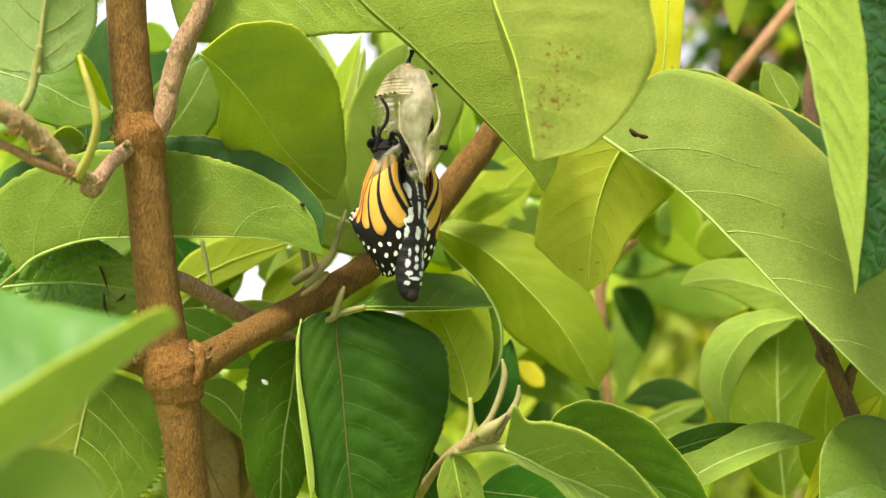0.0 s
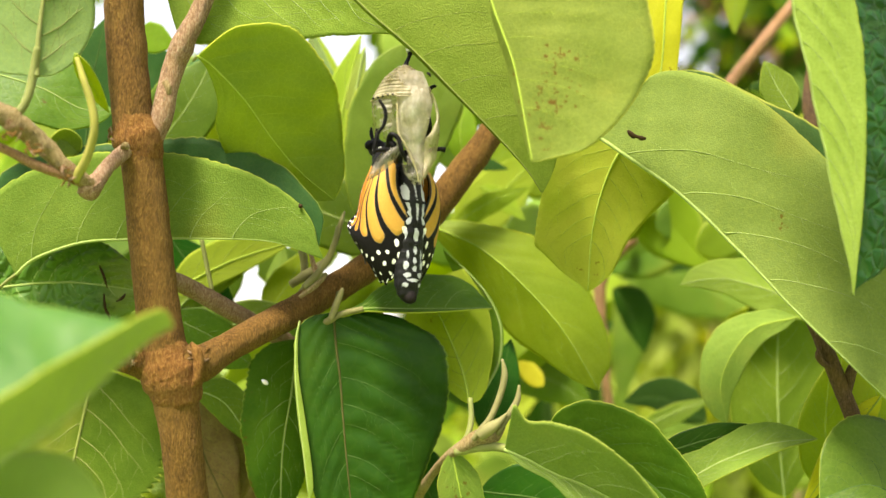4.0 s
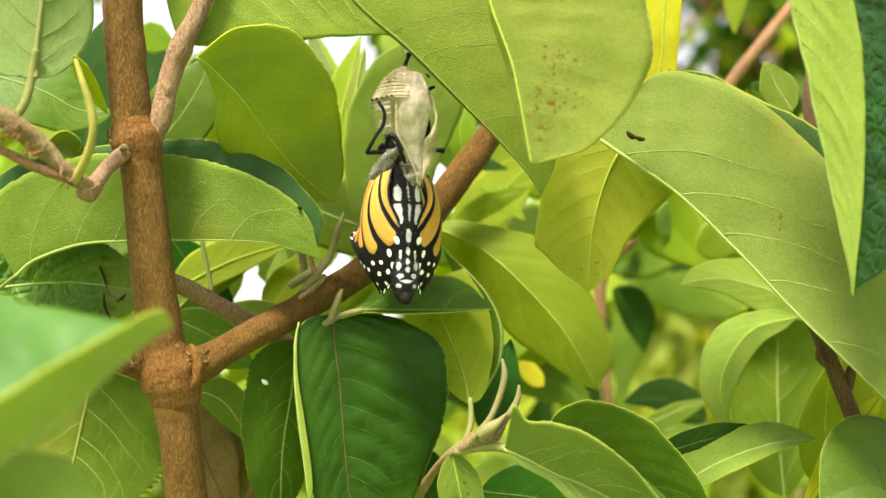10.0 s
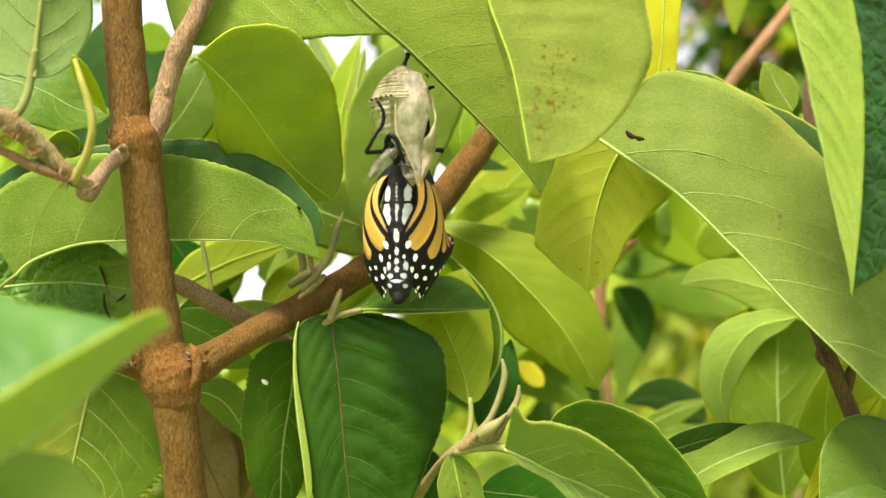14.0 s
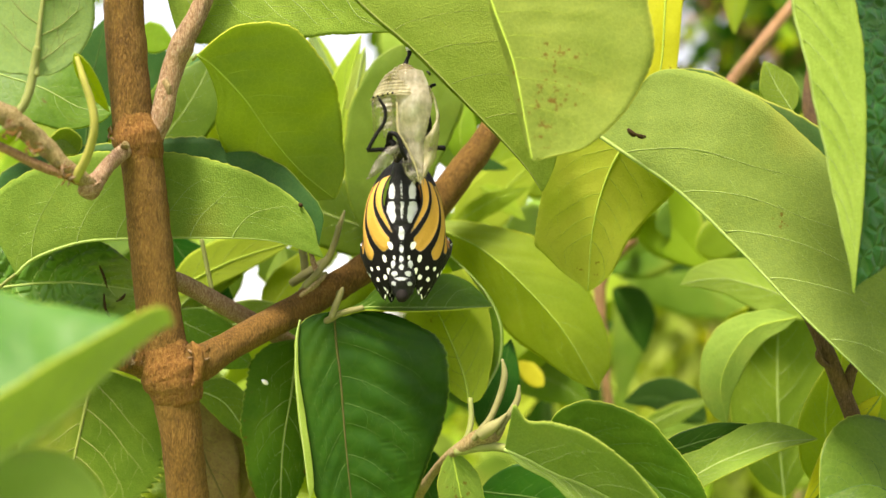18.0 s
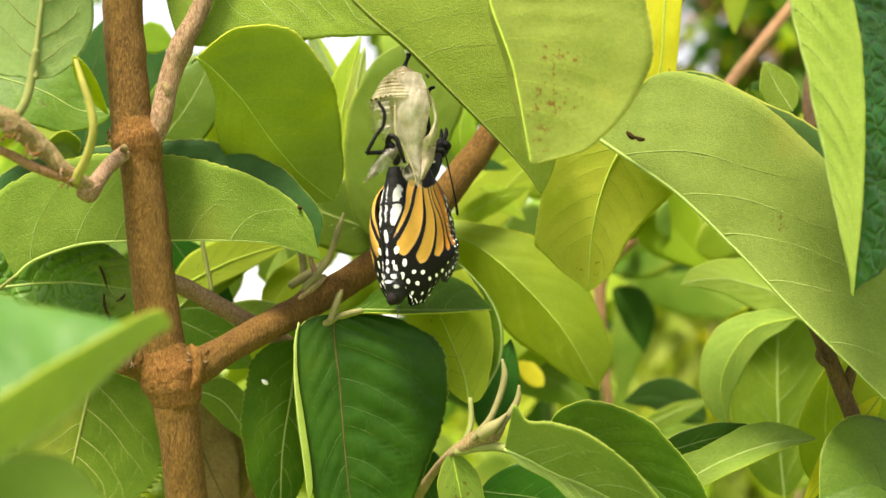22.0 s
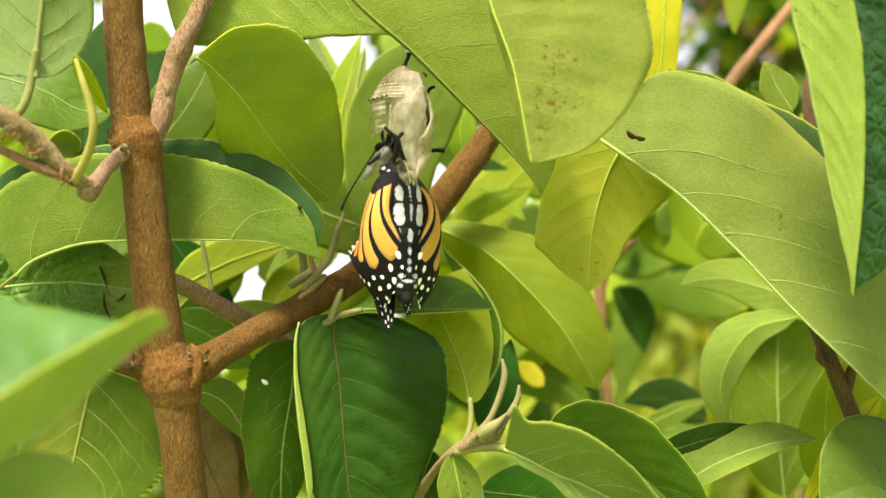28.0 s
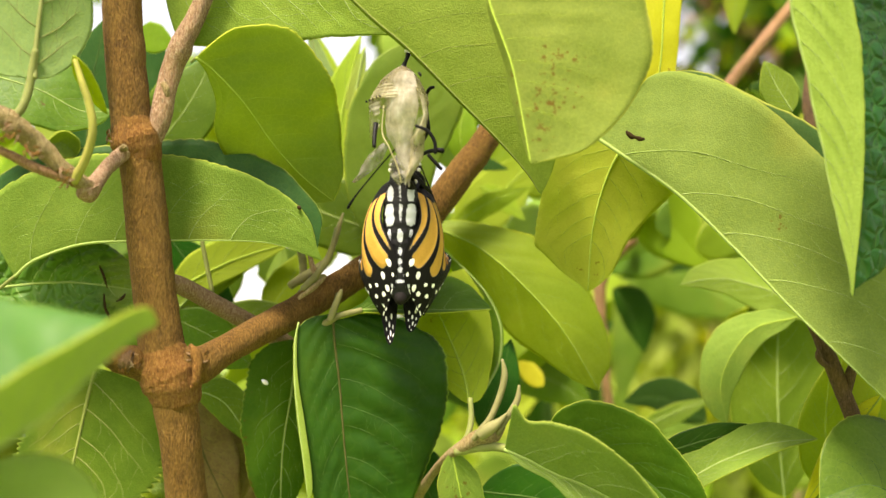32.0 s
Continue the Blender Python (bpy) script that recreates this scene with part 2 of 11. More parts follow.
def spline(pts, n):
    """Catmull-Rom through points of any dimension, n samples a span."""
    p = np.asarray(pts, dtype=float)
    p = np.vstack([2 * p[0] - p[1], p, 2 * p[-1] - p[-2]])
    out = []
    for i in range(1, len(p) - 2):
        for k in range(n):
            t = k / n
            a, b, c, d = p[i - 1], p[i], p[i + 1], p[i + 2]
            out.append(0.5 * (2 * b + (c - a) * t + (2 * a - 5 * b + 4 * c - d) * t * t + (3 * b - a - 3 * c + d) * t ** 3))
    out.append(p[-2])
    return np.array(out)


def tube_data(path, radii, sides=8, lump=0.0, lump_scale=150.0, cap=True):
    path = np.asarray(path, dtype=float)
    n = len(path)
    tan = np.gradient(path, axis=0)
    tan /= np.linalg.norm(tan, axis=1)[:, None] + 1e-12
    ref = np.array((0.0, 1.0, 0.0)) if abs(tan[0][1]) < 0.9 else np.array((1.0, 0, 0))
    verts, faces = [], []
    for i in range(n):
        u = np.cross(tan[i], ref)
        u /= np.linalg.norm(u) + 1e-12
        w = np.cross(u, tan[i])
        ref = w if abs(np.dot(w, tan[i])) < 0.9 else ref
        for k in range(sides):
            a = 2 * math.pi * k / sides
            dvec = u * math.cos(a) + w * math.sin(a)
            r = radii[i]
            if lump:
                q = path[i] + dvec * r
                r *= 1 + lump * noise.noise(Vector(q) * lump_scale) + 0.5 * lump * noise.noise(Vector(q) * lump_scale * 3.1)
            verts.append(path[i] + dvec * r)
    for i in range(n - 1):
        for k in range(sides):
            k2 = (k + 1) % sides
            faces.append((i * sides + k, i * sides + k2, (i + 1) * sides + k2, (i + 1) * sides + k))
    if cap:
        for end, row in ((0, 0), (1, n - 1)):
            verts.append(path[row] + (tan[row] * radii[row] * (0.35 if end else -0.35)))
            c = len(verts) - 1
            for k in range(sides):
                k2 = (k + 1) % sides
                f = (row * sides + k, row * sides + k2, c)
                faces.append(f if end else f[::-1])
    return verts, faces


def tube(name, parent, pts, mat, sides=10, n=8, lump=0.0, label="", lump_scale=150.0):
    """A tapering stem through points (x, y, z, radius)."""
    s = spline(pts, n)
    v, f = tube_data(s[:, :3], np.maximum(s[:, 3], 1e-5), sides, lump, lump_scale)
    return mesh_part(name, v, f, mat, parent, label, origin=pts[0][:3])


def unit(v):
    return v / (np.linalg.norm(v) + 1e-12)


LEAF_COUNT = [0]


def profile(keys, s):
    """Smooth monotone curve through (place, width) keys."""
    x, y = np.array([k[0] for k in keys], float), np.array([k[1] for k in keys], float)
    h, d = np.diff(x), np.diff(y) / np.diff(x)
    m = np.zeros(len(x))
    for i in range(1, len(x) - 1):
        if d[i - 1] * d[i] > 0:
            m[i] = 2 * d[i - 1] * d[i] / (d[i - 1] + d[i])
    m[0], m[-1] = d[0] * 1.4, d[-1] * 1.2
    j = np.clip(np.searchsorted(x, s, "right") - 1, 0, len(h) - 1)
    t = (s - x[j]) / h[j]
    return np.maximum(0, y[j] * (1 + 2 * t) * (1 - t) ** 2 + m[j] * h[j] * t * (1 - t) ** 2 + y[j + 1] * t * t * (3 - 2 * t) + m[j + 1] * h[j] * t * t * (t - 1))


OVATE = ((0, 0.0), (0.04, 0.3), (0.12, 0.62), (0.3, 0.96), (0.5, 0.97), (0.75, 0.62), (0.92, 0.24), (1, 0.0))


def leaf(shrub, mid, L, R, skin="mid", wl=OVATE, wr=OVATE, curl=(0.0, 0.0), veins=6, teeth=0.012, wave=0.015, quilt=0.015, fine=1, vein=None, label="", name="leaf", petiole=None, rust=(), rib=1.0, slant=0.3, ribs=1, fine_vein=None):
    """A leaf along its midrib. L and R reach from the midrib to the two margins (so a leaf may be folded);
    wl and wr say how wide each half is along its length; ribs: 1 veins proud below, -1 above; curl bends the halves; rust lists blotched patches."""
    LEAF_COUNT[0] += 1
    rng = np.random.default_rng(LEAF_COUNT[0])
    L, R = np.array(L, dtype=float), np.array(R, dtype=float)
    n, m = (112, 12) if fine == 2 else (30, 8) if fine else (14, 4)
    way = spline(mid, 12)
    run = np.concatenate([[0], np.cumsum(np.linalg.norm(np.diff(way, axis=0), axis=1))])
    size = run[-1]
    s = np.linspace(0, 1, n + 1)
    P = np.stack([np.interp(s * size, run, way[:, k]) for k in range(3)], axis=1)
    b, chord = P[0], P[-1] - P[0]
    T = np.gradient(P, axis=0)
    for k in range(2):
        T[1:-1] = (T[:-2] + 2 * T[1:-1] + T[2:]) / 4
    T /= np.linalg.norm(T, axis=1)[:, None]
    thick = 0.00015
    sides = []
    for v, cu, keys in ((L, curl[0], wl), (R, curl[1], wr)):
        nv = unit(np.cross(chord, v))
        lat = np.cross(nv, T)
        lat /= np.linalg.norm(lat, axis=1)[:, None]
        if np.dot(lat[n // 2], v) < 0:
            lat = -lat
        w = profile(keys, s) * np.linalg.norm(v)
        sides.append((np.linalg.norm(v), lat, np.cross(T, lat), cu, w))
    ds = 0.76 / max(veins, 1)
    cols = 2 * m + 1
    ph = rng.uniform(0, 6.28, 6)
    starts = [[0.02 + ds * (k + 0.15 + 0.3 * sd + rng.uniform(-0.18, 0.18)) for k in range(veins)] for sd in (0, 1)]

    def at(k, q, lift=0.0):
        """Place at length k (0..1) and reach q (-1..1, positive towards L)."""
        x = min(max(k, 0), 1) * n
        i = min(int(x), n - 1)
        f = x - i
        sd = 0 if q >= 0 else 1
        span, lats, nors, cu, w = sides[sd]
        lat = lats[i] * (1 - f) + lats[i + 1] * f
        nor = nors[i] * (1 - f) + nors[i + 1] * f
        ww = w[i] * (1 - f) + w[i + 1] * f
        p = P[i] * (1 - f) + P[i + 1] * f
        g = abs(q)
        if q < 0:
            nor = -nor
        small = min(span, 0.35 * size)
        ruf = wave * math.sin(k * 9 + ph[0] + (2 if q < 0 else 0)) * g * g + wave * 0.6 * math.sin(k * 21 + ph[1] + q * 3) * g * g
        puff = 0.0
        drop = -lift
        if veins:
            phase = ((k - slant * g ** 1.35 - 0.02) / ds - 0.15 - 0.3 * sd) % 1.0
            puff = quilt * (math.sin(math.pi * phase) ** 0.7) * math.sin(math.pi * min(g * 1.05, 1.0))
            puff += quilt * 0.3 * noise.noise(Vector((k * 16 + ph[3], q * 9, ph[4])))
        tooth = 1.0 + (teeth * 1.4 * ((k * 31 + ph[2]) % 1.0 - 0.5) + teeth * noise.noise(Vector((k * 60, ph[5], q)))) * (g > 0.97)
        return p + lat * ww * g * tooth + nor * (cu * ww * g * g + (ruf + puff) * small * min(1, ww / span * 1.5) + drop)

    grid = np.array([[at(k, j / m) for j in range(-m, m + 1)] for k in s])
    du = np.gradient(grid, axis=0)
    dv = np.gradient(grid, axis=1)
    nor = np.cross(du, dv)
    nor /= np.linalg.norm(nor, axis=2)[:, :, None] + 1e-15
    nor[:, m] = nor[:, m - 1] + nor[:, m + 1]
    nor[:, m] /= np.linalg.norm(nor[:, m], axis=1)[:, None] + 1e-15
    top = grid + nor * thick
    low = grid - nor * thick
    N = (n + 1) * cols
    verts = np.vstack([top.reshape(-1, 3), low.reshape(-1, 3)])
    faces, fm = [], []
    for i in range(n):
        for j in range(cols - 1):
            q0, q1, q2, q3 = i * cols + j, i * cols + j + 1, (i + 1) * cols + j + 1, (i + 1) * cols + j
            faces.append((q0, q3, q2, q1))
            fm.append(0)
            faces.append((N + q0, N + q1, N + q2, N + q3))
            fm.append(1)
        for j in (0, cols - 1):
            p0, p1 = i * cols + j, (i + 1) * cols + j
            faces.append((p0, N + p0, N + p1, p1) if j == 0 else (p0, p1, N + p1, N + p0))
            fm.append(1)
    qq = np.arange(-m, m + 1) / m
    marg = np.tile(np.abs(qq), (n + 1, 1)).reshape(-1)
    blot = np.zeros((n + 1, cols))
    for rs, rq, rr in rust:
        blot = np.maximum(blot, 1 - np.hypot(s[:, None] - rs, (np.abs(qq[None, :]) - abs(rq)) * 0.6) / rr)
    blot = np.maximum(blot, 0).reshape(-1)
    ob = mesh_part(name, verts, faces, list(SKIN[skin]), shrub, label, origin=b, face_mat=fm,
                   attrs={"margin": np.concatenate([marg, marg]), "rust": np.concatenate([blot, blot])})
    ev = np.zeros(len(ob.data.edges) * 2, dtype=np.int32)
    ob.data.edges.foreach_get("vertices", ev)
    crease = np.all(ev.reshape(-1, 2) % N % cols == m, axis=1)
    ob.data.edges.foreach_set("use_edge_sharp", crease)
    vm = vein or VEINS_OF[skin]
    r0 = min(0.00042, 0.0075 * size) * rib
    if fine:
        mp = np.array([at(k, 0.0, ribs * r0 * 0.45) for k in s[:-1]])
        v, f = tube_data(mp, (r0 * (1 - 0.85 * s[:-1]) + 0.0001) * (1 if ribs > 0 else 0.75), 8)
        mesh_part("midrib", v, f, vm, ob)
        for sd, sgn in ((0, 1), (1, -1)):
            if sides[sd][0] < 0.1 * size:
                continue
            for s0 in starts[sd]:
                lim = rng.uniform(0.7, 0.93)
                path = [at(min(0.99, s0 + slant * g ** 1.35), sgn * g * (1 + 0.03 * math.sin(g * 14 + s0 * 40)), ribs * thick) for g in np.linspace(0.015, lim, 14)]
                v, f = tube_data(path, np.linspace(r0 * 0.36, r0 * 0.08, 14) * (1 if ribs > 0 else 0.6), 5, cap=False)
                for g0 in (np.arange(0.2, lim - 0.08, 0.13) + rng.uniform(-0.03, 0.03) if fine == 2 else ()):
                    side = 1 if rng.random() < 0.6 else -1
                    run, out = ds * rng.uniform(0.45, 0.95) * side, rng.uniform(-0.02, 0.12)
                    twig = [at(min(0.985, max(0.01, s0 + slant * g0 ** 1.35 + run * k)), sgn * min(0.96, g0 + out * k + 0.02 * math.sin(k * 5 + g0 * 30)), ribs * thick) for k in np.linspace(0, 1, 6)]
                    tv, tf = tube_data(twig, np.linspace(r0 * 0.13, r0 * 0.05, 6) * (1 if ribs > 0 else 0.6), 4, cap=False)
                    f += [tuple(q + len(v) for q in face) for face in tf]
                    v += tv
                mesh_part("side_vein", v, f, fine_vein or vm, ob)
    if petiole is not None:
        pts = [(*b, r0 * 1.25)] + [(*p, r0 * 1.35) for p in petiole]
        tube("petiole", ob, pts, PETIOLE if vein is None else vein, 7, 6)
    return ob


# ---- the swaying shrub in front ----
shrub = thing("shrub", (-0.0424, 0.2203, 0.0), "tall leafy garden shrub with brown stems and broad felted green leaves", "shrub")
tube("stem", shrub, [(-0.06396, 0.17691, 1.41540, 0.00302), (-0.06408, 0.18102, 1.38583, 0.00360), (-0.06430, 0.18375, 1.36942, 0.00384), (-0.06351, 0.18517, 1.35594, 0.00396), (-0.06238, 0.18629, 1.34526, 0.00407), (-0.06148, 0.18673, 1.34110, 0.00463), (-0.06057, 0.18718, 1.33683, 0.00407), (-0.05899, 0.18871, 1.32222, 0.00418), (-0.05752, 0.19013, 1.30873, 0.00429), (-0.05605, 0.19119, 1.29862, 0.00455), (-0.05480, 0.19164, 1.29435, 0.00495), (-0.05394, 0.19199, 1.29098, 0.00476), (-0.05330, 0.19250, 1.28700, 0.00432), (-0.05247, 0.19296, 1.28176, 0.00412), (-0.05154, 0.19519, 1.27014, 0.00405), (-0.04852, 0.19985, 1.24494, 0.00435), (-0.04243, 0.21027, 1.17452, 0.00583), (-0.03973, 0.22575, 1.06549, 0.00654), (-0.03951, 0.26198, 0.76859, 0.00732), (-0.04047, 0.36238, -0.13875, 0.00774)], BARK, sides=24, n=10, lump=0.05, label='upright main stem with brown fissured bark', lump_scale=260.0)
tube("branch", shrub, [(-0.05266, 0.19145, 1.29615, 0.00407), (-0.04933, 0.19342, 1.29656, 0.00388), (-0.04570, 0.19717, 1.29915, 0.00315), (-0.04013, 0.20279, 1.30307, 0.00324), (-0.03406, 0.20940, 1.30713, 0.00336), (-0.02737, 0.21495, 1.31179, 0.00345), (-0.01893, 0.22035, 1.31774, 0.00342), (-0.01124, 0.22368, 1.32432, 0.00348), (-0.00325, 0.22589, 1.33206, 0.00366), (0.00424, 0.22684, 1.34214, 0.00356), (0.01118, 0.22783, 1.35183, 0.00331), (0.02470, 0.22956, 1.37367, 0.00309), (0.03973, 0.23223, 1.40560, 0.00259), (0.04956, 0.23475, 1.43903, 0.00177)], BARK, sides=20, n=9, lump=0.06, label='side branch rising behind the chrysalis', lump_scale=260.0)
tube("branch_stub", shrub, [(-0.05470, 0.19149, 1.29581, 0.00362), (-0.05868, 0.19042, 1.29639, 0.00337), (-0.06217, 0.18829, 1.29753, 0.00289), (-0.06448, 0.18623, 1.29800, 0.00242), (-0.06544, 0.18527, 1.29757, 0.00164)], BARK, sides=14, n=8, lump=0.14, label='broken stub of a side branch', lump_scale=400.0)
tube("twig", shrub, [(-0.06097, 0.18700, 1.29733, 0.00210), (-0.06529, 0.18600, 1.29822, 0.00160), (-0.06840, 0.18550, 1.29822, 0.00120), (-0.07189, 0.18520, 1.30062, 0.00150), (-0.07541, 0.18500, 1.30280, 0.00160), (-0.07923, 0.18460, 1.30389, 0.00120), (-0.08340, 0.18400, 1.30518, 0.00110), (-0.09169, 0.18300, 1.30624, 0.00080)], BARK_DARK, sides=12, n=8, lump=0.3, label='thin crusty brown twig ending in the broken stub', lump_scale=520.0)
tube("branch", shrub, [(-0.05899, 0.18676, 1.34076, 0.00226), (-0.05692, 0.18721, 1.34606, 0.00227), (-0.05619, 0.18765, 1.35142, 0.00206), (-0.05499, 0.18809, 1.35682, 0.00218), (-0.05349, 0.18771, 1.36047, 0.00241), (-0.05212, 0.18740, 1.36344, 0.00207), (-0.04985, 0.18784, 1.36882, 0.00185), (-0.04686, 0.18786, 1.37817, 0.00174), (-0.04169, 0.18878, 1.39811, 0.00141)], BARK_GREY, sides=16, n=8, lump=0.06, label='thin reddish side branch', lump_scale=350.0)
tube("twig", shrub, [(-0.06025, 0.18579, 1.34044, 0.00202), (-0.06295, 0.18306, 1.33771, 0.00155), (-0.06452, 0.17941, 1.33420, 0.00141), (-0.06558, 0.17673, 1.33099, 0.00160), (-0.06622, 0.17494, 1.32887, 0.00189), (-0.06741, 0.17388, 1.32943, 0.00136)], BARK_GREY, sides=14, n=14, lump=0.17, label='short crooked twig', lump_scale=480.0)
tube("twig", shrub, [(-0.06569, 0.17486, 1.32960, 0.00126), (-0.06872, 0.17163, 1.33167, 0.00155), (-0.07151, 0.16928, 1.33487, 0.00164), (-0.07472, 0.16694, 1.33798, 0.00192), (-0.07734, 0.16472, 1.34002, 0.00210), (-0.08136, 0.16250, 1.34200, 0.00168), (-0.09013, 0.16013, 1.34537, 0.00137)], TWIG_TAN, sides=14, n=14, lump=0.17, label='pale knobbly twig', lump_scale=480.0)
tube("twig", shrub, [(-0.06768, 0.17176, 1.33044, 0.00093), (-0.07364, 0.16854, 1.33234, 0.00092), (-0.07881, 0.16626, 1.33496, 0.00080), (-0.08434, 0.16508, 1.33654, 0.00070)], TWIG_ORANGE, sides=10, n=6, lump=0.12)
tube("branch", shrub, [(-0.05700, 0.19764, 1.31379, 0.00188), (-0.05509, 0.20378, 1.31276, 0.00194), (-0.04921, 0.21021, 1.30903, 0.00200), (-0.04291, 0.21666, 1.30507, 0.00206), (-0.03549, 0.22728, 1.29969, 0.00202), (-0.02583, 0.23851, 1.28851, 0.00182)], BARK_GREY, sides=14, n=8, lump=0.05, label='grey branch behind the main stem', lump_scale=350.0)
tube("shoot", shrub, [(-0.01756, 0.20527, 1.30821, 0.00061), (-0.02244, 0.20539, 1.30700, 0.00067), (-0.02512, 0.20555, 1.30554, 0.00073), (-0.02821, 0.20866, 1.30464, 0.00049)], FELT, sides=10, n=6, lump=0.1)
tube("shoot", shrub, [(-0.02427, 0.20449, 1.30600, 0.00073), (-0.02330, 0.20420, 1.30877, 0.00073), (-0.02233, 0.20395, 1.31119, 0.00061), (-0.02184, 0.20381, 1.31251, 0.00030)], FELT, sides=10, n=6, lump=0.08)
tube("shoot", shrub, [(-0.03507, 0.21650, 1.31407, 0.00090), (-0.03160, 0.21720, 1.31645, 0.00112), (-0.02908, 0.21760, 1.31804, 0.00119), (-0.02682, 0.21800, 1.32016, 0.00084), (-0.02559, 0.21830, 1.32308, 0.00070), (-0.02438, 0.21870, 1.32773, 0.00080)], FELT, sides=10, n=7, lump=0.1, label='pale felted shoot on the branch', lump_scale=500.0)
tube("shoot", shrub, [(-0.03236, 0.21900, 1.31528, 0.00077), (-0.03251, 0.21960, 1.31926, 0.00090), (-0.03329, 0.22000, 1.32326, 0.00090), (-0.03396, 0.22050, 1.32729, 0.00070)], FELT, sides=10, n=6, lump=0.08)
tube("bud", shrub, [(-0.03237, 0.21250, 1.31229, 0.00040), (-0.03026, 0.21260, 1.31382, 0.00090), (-0.02816, 0.21280, 1.31535, 0.00100), (-0.02642, 0.21300, 1.31638, 0.00040)], FELT, sides=8, n=6, lump=0.12)
tube("petiole", shrub, [(-0.08028, 0.16665, 1.34080, 0.00121), (-0.07755, 0.16854, 1.34189, 0.00082), (-0.07614, 0.16925, 1.34479, 0.00077), (-0.07555, 0.16979, 1.34917, 0.00078), (-0.07472, 0.16925, 1.35431, 0.00062)], PETIOLE, sides=10, n=8)
tube("petiole", shrub, [(-0.06789, 0.17179, 1.33013, 0.00093), (-0.06524, 0.17037, 1.33405, 0.00082), (-0.06353, 0.16885, 1.33894, 0.00072), (-0.06404, 0.16837, 1.34352, 0.00072), (-0.06537, 0.16795, 1.34759, 0.00061), (-0.06709, 0.16847, 1.35216, 0.00041)], STRAP, sides=10, n=8, label='yellow-green leaf stalk')


def bark_flakes(centre, reach, count, seed):
    """Small raised scabs of bark round a node."""
    rng = np.random.default_rng(seed)
    for i in range(count):
        a, b = rng.uniform(-1.25, 1.25), rng.uniform(-1, 1)
        out = np.array((math.sin(a), -math.cos(a), 0.0))
        p = np.array(centre) + out * reach[0] * (1 - 0.25 * b * b) + np.array((0, 0, b * reach[1]))
        way = np.cross(out, (0, 0, 1.0)) * rng.uniform(-1, 1) + np.array((0, 0, rng.uniform(-1, 1)))
        way *= rng.uniform(0.0004, 0.0011) / np.linalg.norm(way)
        r = rng.uniform(0.00012, 0.0003)
        tube("bark_flake", shrub, [(*(p - way), r * 0.4), (*(p + out * r * 0.7), r), (*(p + way), r * 0.3)], BARK_RED if i % 3 else BARK_GREY, sides=6, n=4, lump=0.5, lump_scale=900.0)


bark_flakes((-0.05481, 0.19190, 1.29580), (0.0052, 0.0042), 46, 1)
bark_flakes((-0.05083, 0.19300, 1.29691), (0.0045, 0.0034), 34, 2)
bark_flakes((-0.06191, 0.18850, 1.29753), (0.0034, 0.0022), 22, 3)
bark_flakes((-0.06256, 0.18720, 1.34190), (0.0046, 0.0030), 34, 4)
bark_flakes((-0.06824, 0.17000, 1.33054), (0.0017, 0.0016), 16, 5)
bark_flakes((-0.07241, 0.16550, 1.33409), (0.0017, 0.0016), 16, 6)
bark_flakes((-0.06602, 0.17520, 1.32934), (0.0017, 0.0016), 16, 7)
bark_flakes((-0.07519, 0.16250, 1.33697), (0.0017, 0.0016), 16, 8)
tube("node_ring", shrub, [(-0.04997, 0.18850, 1.30063, 0.00040), (-0.04880, 0.18800, 1.29919, 0.00090), (-0.04828, 0.18800, 1.29644, 0.00110), (-0.04858, 0.18820, 1.29357, 0.00090), (-0.04953, 0.18860, 1.29202, 0.00040)], BARK_RED, sides=8, n=6, lump=0.3, lump_scale=600.0)
leaf(shrub, [(-0.0749, 0.1698, 1.3490), (-0.0753, 0.1705, 1.3547), (-0.0748, 0.1709, 1.3646), (-0.0730, 0.1703, 1.3829)], (0.0076, 0.0061, -0.0002), (-0.0117, -0.0041, 0.0009), 'pale', wl=((0.00, 0.00), (0.04, 0.37), (0.17, 0.77), (0.39, 1.00), (0.62, 0.91), (0.86, 0.59), (1.00, 0.00)), wr=((0.00, 0.00), (0.01, 0.49), (0.15, 0.82), (0.39, 1.00), (0.71, 0.84), (1.00, 0.00)), fine=2, veins=4, slant=0.34, wave=0.03, vein=PETIOLE, rib=1.7)
leaf(shrub, [(-0.1006, 0.1930, 1.3583), (-0.0858, 0.1961, 1.3543), (-0.0779, 0.1991, 1.3505), (-0.0719, 0.2018, 1.3509)], (0.0024, 0.0051, 0.0086), (-0.0022, -0.0032, -0.0077), 'mid', wr=((0.00, 0.00), (0.46, 1.00), (0.71, 0.81), (0.84, 0.46), (0.95, 0.23), (1.00, 0.00)), rust=((0.55, -0.3, 0.07),), fine=2, ribs=-1)
leaf(shrub, [(-0.0675, 0.1684, 1.3530), (-0.0658, 0.1737, 1.3480), (-0.0643, 0.1783, 1.3444)], (0.0013, -0.0001, 0.0008), (-0.0015, 0.0001, -0.0008), 'lime', ribs=-1)
leaf(shrub, [(-0.0695, 0.1772, 1.3362), (-0.0714, 0.1750, 1.3383), (-0.0739, 0.1731, 1.3370)], (-0.0007, 0.0003, -0.0026), (0.0006, -0.0002, 0.0022), 'mid', quilt=0.08, teeth=0.06, curl=(0.4, 0.4), ribs=-1)
